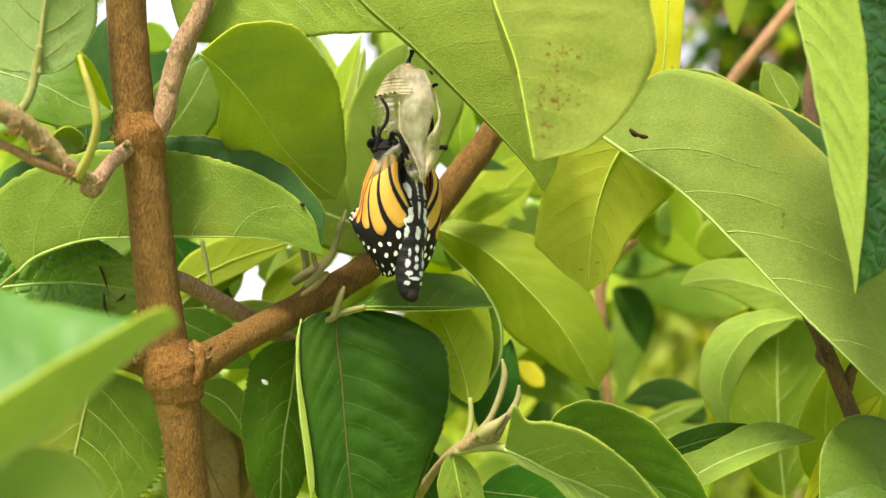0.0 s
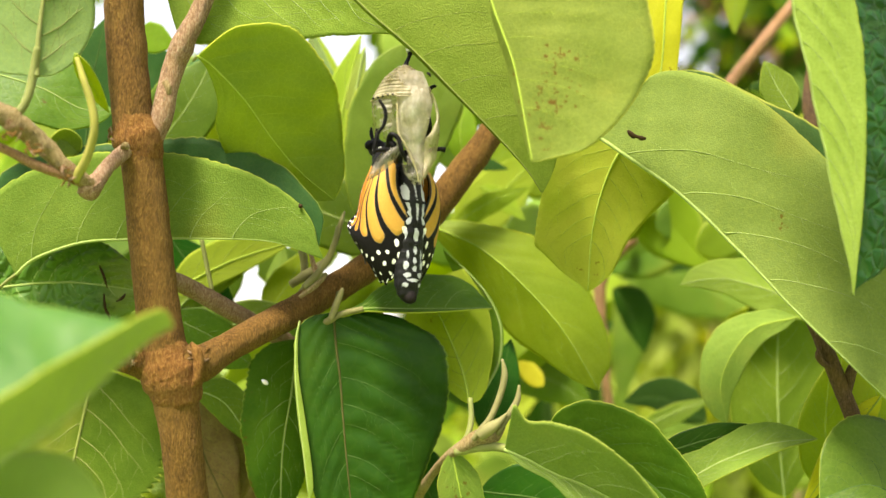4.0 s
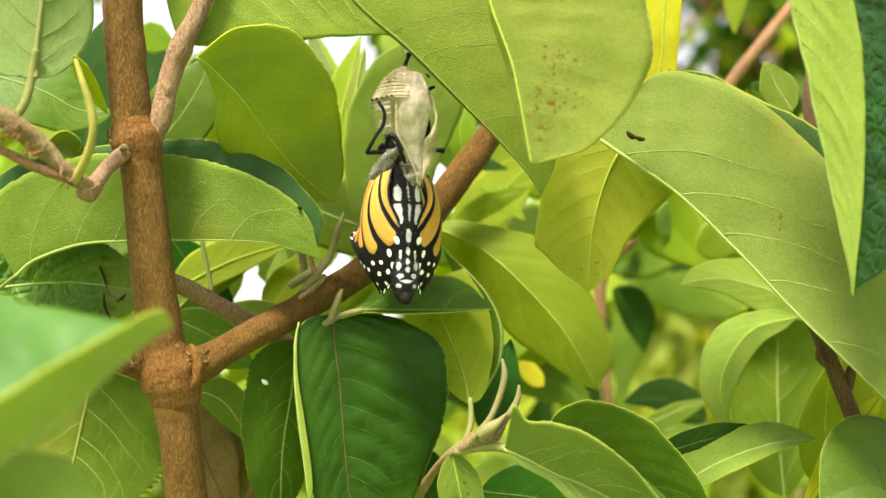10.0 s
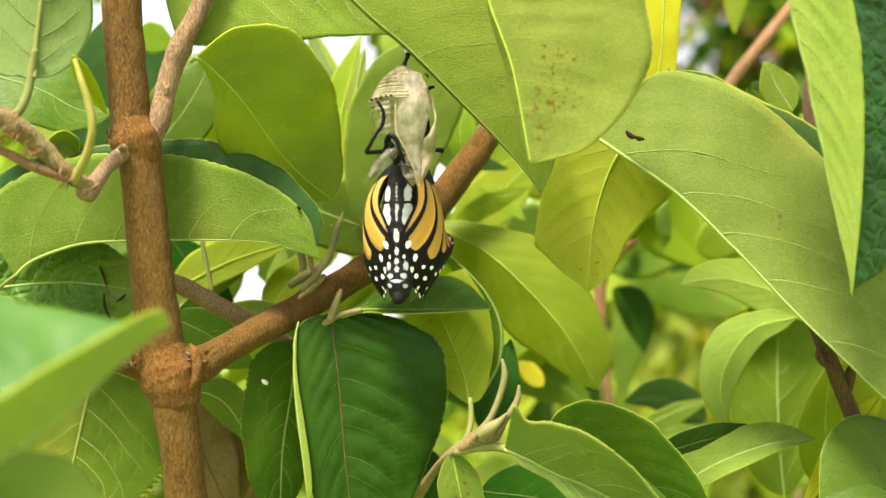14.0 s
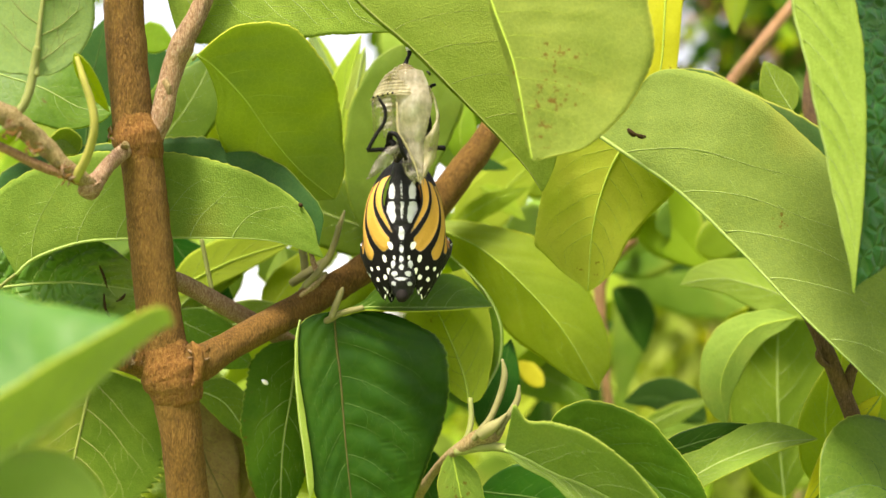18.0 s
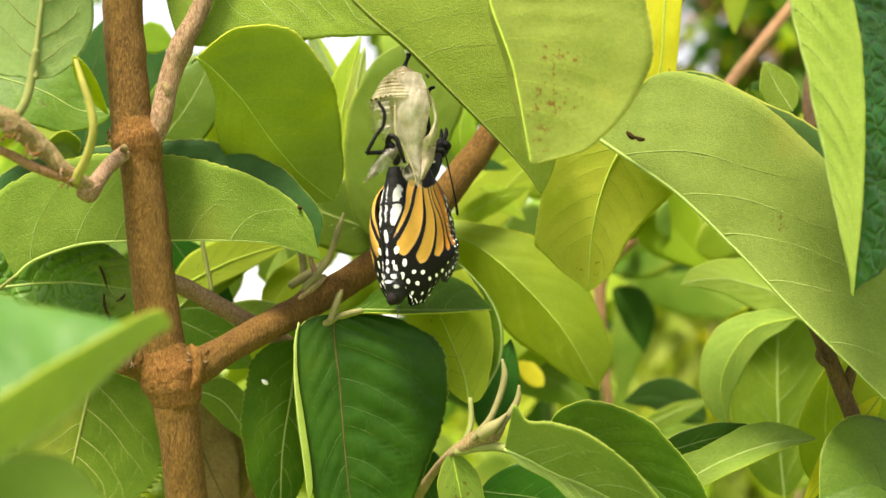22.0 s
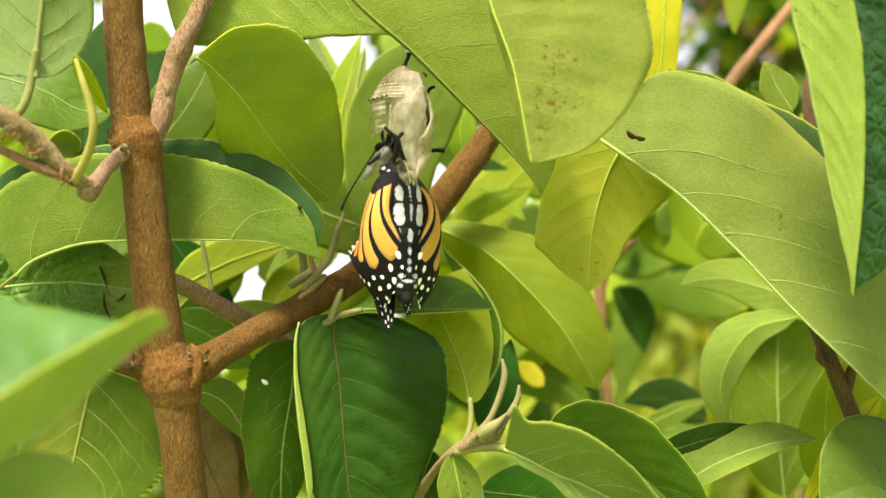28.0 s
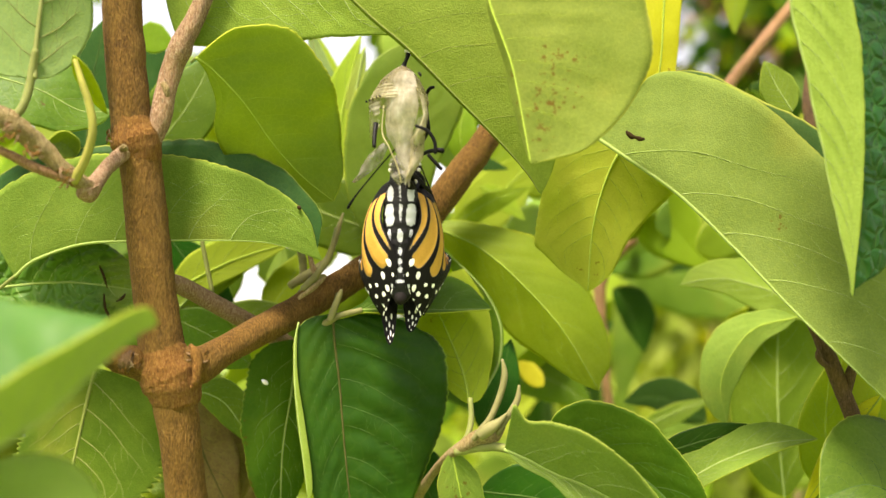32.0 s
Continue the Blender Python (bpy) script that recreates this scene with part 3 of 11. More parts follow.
leaf(shrub, [(-0.0907, 0.2005, 1.3150), (-0.0862, 0.1994, 1.3184), (-0.0764, 0.1983, 1.3216), (-0.0655, 0.1976, 1.3223), (-0.0499, 0.1967, 1.3224), (-0.0357, 0.1960, 1.3217), (-0.0250, 0.1957, 1.3181)], (-0.0012, 0.0017, 0.0220), (-0.0010, -0.0039, 0.0179), 'dimmed', wl=((0.00, 0.00), (0.09, 0.98), (0.33, 0.95), (0.48, 1.00), (0.58, 1.00), (0.73, 0.88), (0.82, 0.74), (0.88, 0.56), (0.95, 0.37), (0.98, 0.03), (1.00, 0.00)), wr=((0.00, 0.00), (0.09, 0.90), (0.16, 0.94), (0.24, 0.97), (0.31, 1.00), (0.41, 1.00), (0.50, 0.98), (0.60, 0.92), (0.73, 0.79), (0.83, 0.60), (0.93, 0.33), (0.97, 0.12), (1.00, 0.00)), fine=2, quilt=0.01, curl=(-0.03, 0.06), veins=6, slant=0.22, rib=0.7, label='broad leaf folded along its midrib, pale underside showing', petiole=[(-0.1005, 0.2051, 1.3094), (-0.1168, 0.2089, 1.3022)])
leaf(shrub, [(-0.0489, 0.1825, 1.3570), (-0.0462, 0.1850, 1.3554), (-0.0409, 0.1900, 1.3500), (-0.0364, 0.1965, 1.3435), (-0.0309, 0.2020, 1.3373), (-0.0240, 0.2055, 1.3319)], (0.0126, -0.0030, 0.0121), (-0.0066, 0.0060, -0.0058), 'light', wl=((0.00, 0.00), (0.03, 0.30), (0.06, 0.56), (0.12, 0.82), (0.22, 0.98), (0.36, 1.00), (0.50, 0.96), (0.62, 0.86), (0.75, 0.72), (0.87, 0.55), (0.95, 0.33), (1.00, 0.00)), wr=((0.00, 0.00), (0.09, 0.14), (0.23, 0.43), (0.33, 0.75), (0.42, 0.89), (0.57, 1.00), (0.74, 0.86), (0.90, 0.37), (1.00, 0.00)), fine=2, rib=0.8, wave=0.03, curl=(0.12, 0.1), label='broad lime green leaf standing from a thin branch', ribs=-1, petiole=[(-0.0500, 0.1835, 1.3564)])
leaf(shrub, [(-0.0597, 0.1917, 1.3798), (-0.0417, 0.1909, 1.3776), (-0.0216, 0.1903, 1.3743), (-0.0046, 0.1903, 1.3644)], (-0.0042, -0.0003, -0.0162), (0.0027, 0.0129, 0.0116), 'mid', wl=((0.00, 0.00), (0.15, 1.00), (0.34, 0.90), (0.54, 0.79), (0.74, 0.59), (0.89, 0.26), (1.00, 0.00)), fine=2)
leaf(shrub, [(-0.0267, 0.1769, 1.3770), (-0.0159, 0.1796, 1.3661), (-0.0069, 0.1819, 1.3588), (0.0018, 0.1842, 1.3505), (0.0109, 0.1867, 1.3417), (0.0166, 0.1888, 1.3357), (0.0199, 0.1908, 1.3311)], (-0.0002, 0.0020, -0.0000), (0.0194, 0.0030, 0.0190), 'mid', wr=((0.00, 0.00), (0.01, 0.61), (0.14, 0.91), (0.45, 1.00), (0.77, 0.71), (0.90, 0.36), (0.97, 0.13), (1.00, 0.00)), fine=2, rib=0.35, quilt=0.01, vein=RIB_OLIVE, label='broad leaf with felted underside, the chrysalis hangs from its midrib', petiole=[(-0.0311, 0.1764, 1.3825), (-0.0415, 0.1879, 1.3970)])
leaf(shrub, [(0.0082, 0.1700, 1.3686), (0.0087, 0.1692, 1.3629), (0.0105, 0.1684, 1.3572), (0.0124, 0.1676, 1.3512), (0.0136, 0.1668, 1.3447), (0.0146, 0.1660, 1.3383), (0.0155, 0.1652, 1.3324)], (-0.0010, 0.0020, 0.0001), (0.0270, 0.0018, 0.0011), 'rusty', wl=((0.00, 0.00), (0.3, 0.8), (0.6, 1.0), (0.86, 0.6), (1.00, 0.00)), wr=((0.00, 0.00), (0.01, 0.95), (0.30, 1.02), (0.50, 0.97), (0.62, 0.89), (0.72, 0.79), (0.82, 0.66), (0.91, 0.50), (0.975, 0.33), (1.00, 0.00)), fine=2, rib=0.6, teeth=0.005, quilt=0.03, curl=(0.0, -0.05), rust=((0.56, 0.30, 0.16), (0.66, 0.30, 0.2), (0.76, 0.26, 0.18), (0.85, 0.2, 0.14)), label='light green leaf with rusty spots', petiole=[(0.0094, 0.1720, 1.3793)])
leaf(shrub, [(0.0535, 0.2120, 1.4033), (0.0514, 0.2130, 1.3832), (0.0502, 0.2140, 1.3660), (0.0477, 0.2150, 1.3502)], (0.0043, 0.0000, -0.0004), (-0.0052, -0.0001, 0.0005), 'yellow', wl=((0.00, 0.00), (0.21, 1.00), (0.56, 0.90), (0.85, 0.81), (1.00, 0.00)), wr=((0.00, 0.00), (0.24, 0.95), (0.56, 1.00), (0.85, 0.70), (1.00, 0.00)), fine=2, rust=((0.70, -0.6, 0.12),), label='yellowed leaf with a brown mark', ribs=-1)
leaf(shrub, [(0.0310, 0.1925, 1.3438), (0.0375, 0.1903, 1.3385), (0.0472, 0.1885, 1.3308), (0.0577, 0.1870, 1.3198), (0.0679, 0.1855, 1.3080), (0.0778, 0.1840, 1.2974), (0.0916, 0.1827, 1.2833)], (0.0230, 0.0113, 0.0267), (0.0176, 0.0029, 0.0198), 'fold', wl=((0.00, 0.00), (0.01, 0.56), (0.07, 0.71), (0.14, 0.77), (0.19, 0.79), (0.24, 0.83), (0.30, 0.90), (0.39, 0.95), (0.57, 1.00), (0.83, 0.80), (0.98, 0.43), (1.00, 0.00)), wr=((0.00, 0.00), (0.01, 0.67), (0.06, 0.83), (0.14, 0.91), (0.20, 0.95), (0.28, 0.99), (0.40, 1.00), (0.58, 0.95), (0.78, 0.74), (0.92, 0.41), (1.00, 0.00)), fine=2, rib=0.75, vein=VEIN, teeth=0.004, veins=5, slant=0.5, quilt=0.012, curl=(0.03, -0.03), rust=((0.45, 0.4, 0.05),), label='large leaf folded along its midrib, felted underside showing', petiole=[(0.0254, 0.1940, 1.3483), (0.0202, 0.2125, 1.3642)])
leaf(shrub, [(0.0587, 0.1583, 1.3823), (0.0606, 0.1610, 1.3629), (0.0638, 0.1630, 1.3493), (0.0673, 0.1653, 1.3345), (0.0703, 0.1673, 1.3217), (0.0724, 0.1688, 1.3138), (0.0733, 0.1700, 1.3091)], (0.0303, 0.0134, 0.0067), (0.0091, -0.0041, 0.0012), 'gloss', wl=((0.00, 0.00), (0.07, 0.95), (0.42, 1.00), (0.67, 0.73), (0.84, 0.46), (0.96, 0.25), (0.98, 0.02), (1.00, 0.00)), wr=((0.00, 0.00), (0.04, 1.00), (0.33, 0.96), (0.41, 0.94), (0.50, 0.86), (0.59, 0.75), (0.72, 0.55), (0.84, 0.32), (0.95, 0.07), (1.00, 0.00)), fine=2, rib=0.6, quilt=0.045, veins=9, label='long leaf folded along its midrib, pale below and dark above', petiole=[(0.0592, 0.1585, 1.3991)])
leaf(shrub, [(-0.0240, 0.2064, 1.3075), (-0.0235, 0.2066, 1.3009), (-0.0224, 0.2070, 1.2924), (-0.0217, 0.2074, 1.2840), (-0.0209, 0.2078, 1.2756), (-0.0199, 0.2082, 1.2672), (-0.0181, 0.2090, 1.2558)], (0.0237, 0.0068, 0.0026), (-0.0088, -0.0026, -0.0003), 'dark', wl=((0.00, 0.00), (0.01, 0.31), (0.04, 0.60), (0.10, 0.80), (0.16, 0.92), (0.25, 1.00), (0.36, 0.99), (0.48, 0.94), (0.59, 0.84), (0.66, 0.76), (0.75, 0.66), (0.92, 0.40), (1.00, 0.00)), wr=((0.00, 0.00), (0.012, 0.55), (0.06, 0.86), (0.13, 0.98), (0.25, 1.00), (0.42, 0.98), (0.56, 0.94), (0.68, 0.88), (0.87, 0.57), (1.00, 0.00)), fine=2, veins=7, slant=0.30, quilt=0.05, teeth=0.012, curl=(-0.06, -0.02), vein=VEIN_BROWN, fine_vein=VEIN_DARK, rib=0.8, label='dark green glossy leaf with a pale edge', ribs=-1, petiole=[(-0.0229, 0.2055, 1.3119)])
leaf(shrub, [(-0.0309, 0.2040, 1.3055), (-0.0315, 0.2034, 1.3015), (-0.0314, 0.2030, 1.2938), (-0.0305, 0.2028, 1.2855), (-0.0293, 0.2028, 1.2773), (-0.0281, 0.2030, 1.2680)], (-0.0004, 0.0010, 0.0001), (0.0011, 0.0010, 0.0003), 'edge', wr=((0.00, 0.00), (0.09, 0.15), (0.28, 0.35), (0.55, 0.85), (0.83, 1.00), (0.94, 0.80), (1.00, 0.00)), veins=0, rib=0.4, label='turned-up pale edge of the dark leaf')
leaf(shrub, [(-0.0225, 0.2065, 1.3064), (-0.0177, 0.2075, 1.3082), (-0.0104, 0.2088, 1.3083), (-0.0005, 0.2101, 1.3084), (0.0107, 0.2113, 1.3086)], (-0.0004, 0.0132, 0.0087), (0.0000, -0.0029, -0.0009), 'fresh', wl=((0.00, 0.00), (0.16, 0.17), (0.24, 0.46), (0.36, 0.74), (0.54, 1.00), (0.75, 1.00), (0.89, 0.70), (0.97, 0.21), (1.00, 0.00)), fine=2, rib=0.8, ribs=-1)
near_leaf = \
leaf(shrub, [(-0.0591, 0.1049, 1.2778), (-0.0491, 0.1071, 1.2877), (-0.0441, 0.1099, 1.2917), (-0.0391, 0.1125, 1.2972), (-0.0358, 0.1153, 1.3010), (-0.0337, 0.1184, 1.3028)], (-0.0173, 0.0197, 0.0232), (-0.0029, -0.0063, 0.0029), 'bright', wl=((0.00, 0.00), (0.21, 1.00), (0.40, 0.96), (0.62, 0.80), (0.72, 0.67), (0.77, 0.53), (0.84, 0.39), (0.88, 0.24), (0.93, 0.11), (1.00, 0.00)), wr=((0.00, 0.00), (0.28, 0.87), (0.56, 1.00), (0.74, 0.71), (0.83, 0.57), (0.90, 0.48), (0.96, 0.36), (1.00, 0.00)), fine=2, label='close leaf folded upward, stirring in the air')
# pale underside skin on both faces: brightness put into colour against near_leaf's shade
leaf(shrub, [(-0.0593, 0.1112, 1.2749), (-0.0490, 0.1128, 1.2792), (-0.0389, 0.1153, 1.2747)], (-0.0002, 0.0113, 0.0074), (0.0001, 0.0002, -0.0019), 'edge', ribs=-1)
# ---- the still shrub behind ----
shrub_b = thing("shrub", (0.06, 0.26, 0.0), "leafy green shrub close behind, lime green leaves and thin twigs", "shrub")
tube("stem", shrub_b, [(0.07609, 0.20588, 1.31191, 0.00098), (0.07960, 0.20458, 1.30515, 0.00133), (0.08186, 0.20415, 1.29973, 0.00169), (0.08524, 0.20503, 1.29132, 0.00169), (0.08790, 0.20572, 1.28472, 0.00169), (0.09112, 0.20744, 1.27800, 0.00182), (0.10095, 0.21344, 1.25912, 0.00235), (0.10154, 0.23328, 1.18518, 0.00366), (0.08793, 0.27687, 0.96180, 0.00571), (0.07151, 0.37783, 0.17337, 0.00767), (0.06171, 0.41301, -0.12306, 0.00810)], BARK_DARK, sides=14, n=7, lump=0.08, label='thin dark brown stem', lump_scale=350.0)
tube("twig", shrub_b, [(0.08597, 0.20516, 1.29012, 0.00109), (0.08669, 0.20484, 1.29312, 0.00121), (0.08723, 0.20354, 1.29590, 0.00108), (0.08939, 0.20334, 1.29781, 0.00084)], BARK_DARK, sides=10, n=6, lump=0.12)
tube("twig", shrub_b, [(0.08302, 0.20358, 1.29554, 0.00060), (0.08034, 0.20241, 1.29711, 0.00072), (0.07899, 0.20123, 1.29878, 0.00059), (0.07946, 0.20106, 1.30044, 0.00036)], BARK_DARK, sides=8, n=6, lump=0.2)
tube("twig", shrub_b, [(0.08137, 0.29423, 1.37058, 0.00178), (0.09089, 0.29488, 1.38355, 0.00180), (0.10053, 0.29561, 1.39579, 0.00181), (0.11211, 0.29616, 1.40964, 0.00182), (0.12384, 0.29672, 1.42347, 0.00183)], TWIG_ORANGE, sides=10, n=6, lump=0.06)
tube("twig", shrub_b, [(0.09695, 0.24535, 1.35733, 0.00178), (0.09635, 0.24442, 1.36621, 0.00178), (0.09754, 0.24349, 1.37508, 0.00164)], BARK_DARK, sides=10, n=6, lump=0.08)
tube("twig", shrub_b, [(0.06595, 0.32776, 1.33859, 0.00255), (0.05810, 0.32858, 1.33079, 0.00216), (0.05457, 0.32940, 1.32298, 0.00236), (0.05496, 0.33063, 1.31127, 0.00177), (0.05648, 0.33429, 1.29562, 0.00158), (0.06188, 0.35418, 1.18289, 0.00202), (0.06370, 0.42553, 0.59976, 0.00291)], TWIG_ORANGE, sides=10, n=6, lump=0.08)
tube("twig", shrub_b, [(-0.01159, 0.23822, 1.25303, 0.00138), (-0.00496, 0.21854, 1.26806, 0.00115), (0.00012, 0.19948, 1.27713, 0.00093), (0.00352, 0.19413, 1.28020, 0.00125), (0.00689, 0.19290, 1.28232, 0.00158), (0.00972, 0.19285, 1.28288, 0.00181), (0.01198, 0.19263, 1.28491, 0.00090)], TWIG_TAN, sides=12, n=7, lump=0.1, label='pale shoot with young buds')
tube("bud", shrub_b, [(0.00719, 0.19183, 1.28297, 0.00101), (0.00939, 0.19046, 1.28640, 0.00064), (0.01129, 0.19000, 1.29085, 0.00064), (0.01219, 0.18959, 1.29474, 0.00064), (0.01174, 0.18925, 1.29797, 0.00024)], FELT, sides=10, n=7, lump=0.06)
tube("bud", shrub_b, [(0.01079, 0.19181, 1.28320, 0.00065), (0.01297, 0.19041, 1.28696, 0.00064), (0.01465, 0.19011, 1.28974, 0.00064), (0.01510, 0.18979, 1.29285, 0.00024)], FELT, sides=10, n=7, lump=0.06)
tube("bud", shrub_b, [(0.00738, 0.19084, 1.28284, 0.00101), (0.00934, 0.18966, 1.28448, 0.00122), (0.01123, 0.18951, 1.28592, 0.00064), (0.01257, 0.18936, 1.28736, 0.00024)], FELT, sides=10, n=7, lump=0.06)
tube("bud", shrub_b, [(0.00607, 0.19192, 1.28208, 0.00057), (0.00760, 0.19070, 1.28418, 0.00064), (0.00872, 0.19051, 1.28596, 0.00024)], FELT, sides=10, n=7, lump=0.06)
tube("petiole", shrub_b, [(0.00318, 0.19416, 1.27997, 0.00080), (0.00500, 0.19386, 1.28279, 0.00062), (0.00571, 0.19452, 1.28611, 0.00058), (0.00551, 0.19511, 1.29003, 0.00050)], PETIOLE, sides=10, n=6)
tube("petiole", shrub_b, [(0.00239, 0.19422, 1.27940, 0.00091), (0.00746, 0.19311, 1.28041, 0.00090), (0.01185, 0.19108, 1.28051, 0.00089), (0.01624, 0.19027, 1.27873, 0.00078)], PETIOLE, sides=10, n=6)
tube("shoot", shrub, [(-0.03066, 0.20678, 1.31294, 0.00074), (-0.02771, 0.20747, 1.31596, 0.00074), (-0.02561, 0.20813, 1.31925, 0.00075), (-0.02423, 0.20873, 1.32307, 0.00062), (-0.02309, 0.20931, 1.32717, 0.00050), (-0.02232, 0.21001, 1.33006, 0.00025)], FELT, sides=10, n=7, lump=0.18, label='small pale side shoot', lump_scale=500.0)
tube("shoot", shrub, [(-0.02785, 0.20852, 1.31554, 0.00062), (-0.02898, 0.20923, 1.31835, 0.00062), (-0.02962, 0.20994, 1.32118, 0.00050), (-0.02925, 0.21069, 1.32354, 0.00025)], BARK_GREY, sides=9, n=7, lump=0.2, lump_scale=500.0)
tube("bark_flake", shrub, [(-0.03076, 0.20201, 1.31048, 0.00036), (-0.02871, 0.20185, 1.31203, 0.00060), (-0.02705, 0.20271, 1.31341, 0.00060), (-0.02536, 0.20353, 1.31517, 0.00024)], TWIG_TAN, sides=9, n=7, lump=0.3, lump_scale=700.0)
tube("node_collar", shrub, [(-0.06249, 0.18617, 1.34638, 0.00373), (-0.06193, 0.18647, 1.34357, 0.00441), (-0.06148, 0.18668, 1.34155, 0.00497), (-0.06102, 0.18684, 1.33998, 0.00475), (-0.06035, 0.18720, 1.33661, 0.00384)], BARK_RED, sides=22, n=7, lump=0.07, label='swollen reddish node', lump_scale=420.0)
tube("node_collar", shrub, [(-0.05650, 0.19098, 1.30064, 0.00429), (-0.05549, 0.19137, 1.29693, 0.00554), (-0.05458, 0.19164, 1.29435, 0.00599), (-0.05379, 0.19188, 1.29210, 0.00554), (-0.05277, 0.19228, 1.28828, 0.00441)], BARK_RED, sides=22, n=7, lump=0.08, label='swollen reddish node', lump_scale=420.0)
tube("scar", shrub, [(-0.06280, 0.18160, 1.33819, 0.00033), (-0.06201, 0.18114, 1.33876, 0.00066), (-0.06142, 0.18141, 1.33815, 0.00044)], TWIG_TAN, sides=8, n=4, lump=0.2)
tube("scar", shrub, [(-0.05546, 0.18357, 1.35201, 0.00067), (-0.05465, 0.18320, 1.35076, 0.00078), (-0.05445, 0.18343, 1.34946, 0.00056)], TWIG_TAN, sides=8, n=4, lump=0.25)
tube("twig", shrub_b, [(-0.05753, 0.22447, 1.32643, 0.00054), (-0.05619, 0.22517, 1.31975, 0.00054), (-0.05484, 0.22587, 1.31306, 0.00054)], PETIOLE, sides=6, n=5)
leaf(shrub_b, [(-0.0034, 0.2361, 1.3307), (0.0092, 0.2337, 1.3247), (0.0202, 0.2317, 1.3148), (0.0294, 0.2299, 1.3037), (0.0371, 0.2283, 1.2901)], (0.0088, 0.0038, 0.0094), (-0.0075, 0.0058, -0.0071), 'lime', wl=((0.00, 0.00), (0.08, 0.30), (0.19, 0.48), (0.29, 0.71), (0.37, 0.91), (0.50, 1.00), (0.60, 0.97), (0.70, 0.85), (0.84, 0.67), (0.93, 0.46), (0.98, 0.08), (1.00, 0.00)), wr=((0.00, 0.00), (0.10, 0.34), (0.35, 0.81), (0.58, 1.00), (0.77, 0.74), (0.93, 0.31), (1.00, 0.00)), fine=2, curl=(-0.08, 0), rib=0.5, label='light green leaf with a yellow edge', ribs=-1)
leaf(shrub_b, [(0.0424, 0.2020, 1.3485), (0.0365, 0.2044, 1.3390), (0.0330, 0.2070, 1.3269), (0.0320, 0.2098, 1.3125)], (-0.0120, 0.0026, 0.0039), (0.0146, 0.0034, -0.0041), 'lime', wl=((0.00, 0.00), (0.30, 1.00), (0.49, 0.98), (0.66, 0.97), (0.75, 0.97), (0.81, 0.76), (0.91, 0.40), (0.97, 0.10), (1.00, 0.00)), wr=((0.00, 0.00), (0.05, 0.93), (0.25, 1.00), (0.49, 0.80), (0.69, 0.54), (0.87, 0.36), (0.97, 0.12), (1.00, 0.00)), fine=2, rib=0.7, rust=((0.88, -0.3, 0.12),), label='lime leaf with a rust spot')
leaf(shrub_b, [(0.0062, 0.2165, 1.2876), (0.0044, 0.2204, 1.2952), (0.0008, 0.2241, 1.3043), (-0.0043, 0.2276, 1.3159)], (0.0104, -0.0004, 0.0039), (-0.0079, 0.0033, -0.0026), 'lime', wl=((0.00, 0.00), (0.02, 0.22), (0.20, 0.55), (0.40, 0.83), (0.66, 1.00), (0.97, 0.88), (1.00, 0.00)), wr=((0.00, 0.00), (0.13, 0.42), (0.43, 0.93), (0.79, 1.00), (0.98, 0.09), (1.00, 0.00)), fine=2, veins=5, rust=((0.75, 0.2, 0.1),))
leaf(shrub_b, [(0.0098, 0.2243, 1.2902), (0.0133, 0.2255, 1.2971), (0.0138, 0.2267, 1.3050), (0.0111, 0.2280, 1.3121), (0.0063, 0.2293, 1.3182), (-0.0001, 0.2307, 1.3242)], (-0.0024, 0.0021, -0.0005), (0.0004, -0.0000, 0.0001), 'mid', wl=((0.00, 0.00), (0.03, 0.28), (0.18, 0.77), (0.40, 0.88), (0.61, 0.93), (0.80, 1.00), (1.00, 0.00)), fine=1, veins=0, ribs=-1)
leaf(shrub_b, [(-0.0133, 0.2365, 1.3264), (-0.0119, 0.2346, 1.3447), (-0.0098, 0.2328, 1.3616), (-0.0085, 0.2313, 1.3765)], (-0.0133, -0.0031, 0.0009), (0.0150, 0.0041, -0.0010), 'light', wl=((0.00, 0.00), (0.06, 0.54), (0.28, 0.89), (0.45, 0.99), (0.59, 1.00), (0.75, 0.85), (0.88, 0.63), (0.95, 0.35), (1.00, 0.00)), wr=((0.00, 0.00), (0.21, 0.56), (0.39, 0.67), (0.57, 0.86), (0.73, 1.00), (0.78, 0.95), (0.90, 0.65), (0.98, 0.20), (1.00, 0.00)), fine=2, rib=0.7, ribs=-1)
leaf(shrub_b, [(-0.0209, 0.2423, 1.3285), (-0.0269, 0.2417, 1.3535), (-0.0212, 0.2408, 1.3818)], (0.0023, 0.0000, 0.0000), (-0.0080, 0.0000, 0.0000), 'lime')
leaf(shrub_b, [(-0.0261, 0.2484, 1.3474), (-0.0316, 0.2468, 1.3676), (-0.0361, 0.2463, 1.3868)], (0.0044, -0.0001, 0.0011), (-0.0029, 0.0001, -0.0007), 'pale')
leaf(shrub_b, [(-0.0120, 0.2384, 1.3281), (-0.0299, 0.2382, 1.3342), (-0.0438, 0.2390, 1.3412)], (-0.0032, 0.0008, -0.0079), (0.0038, -0.0010, 0.0092), 'mid', ribs=-1)
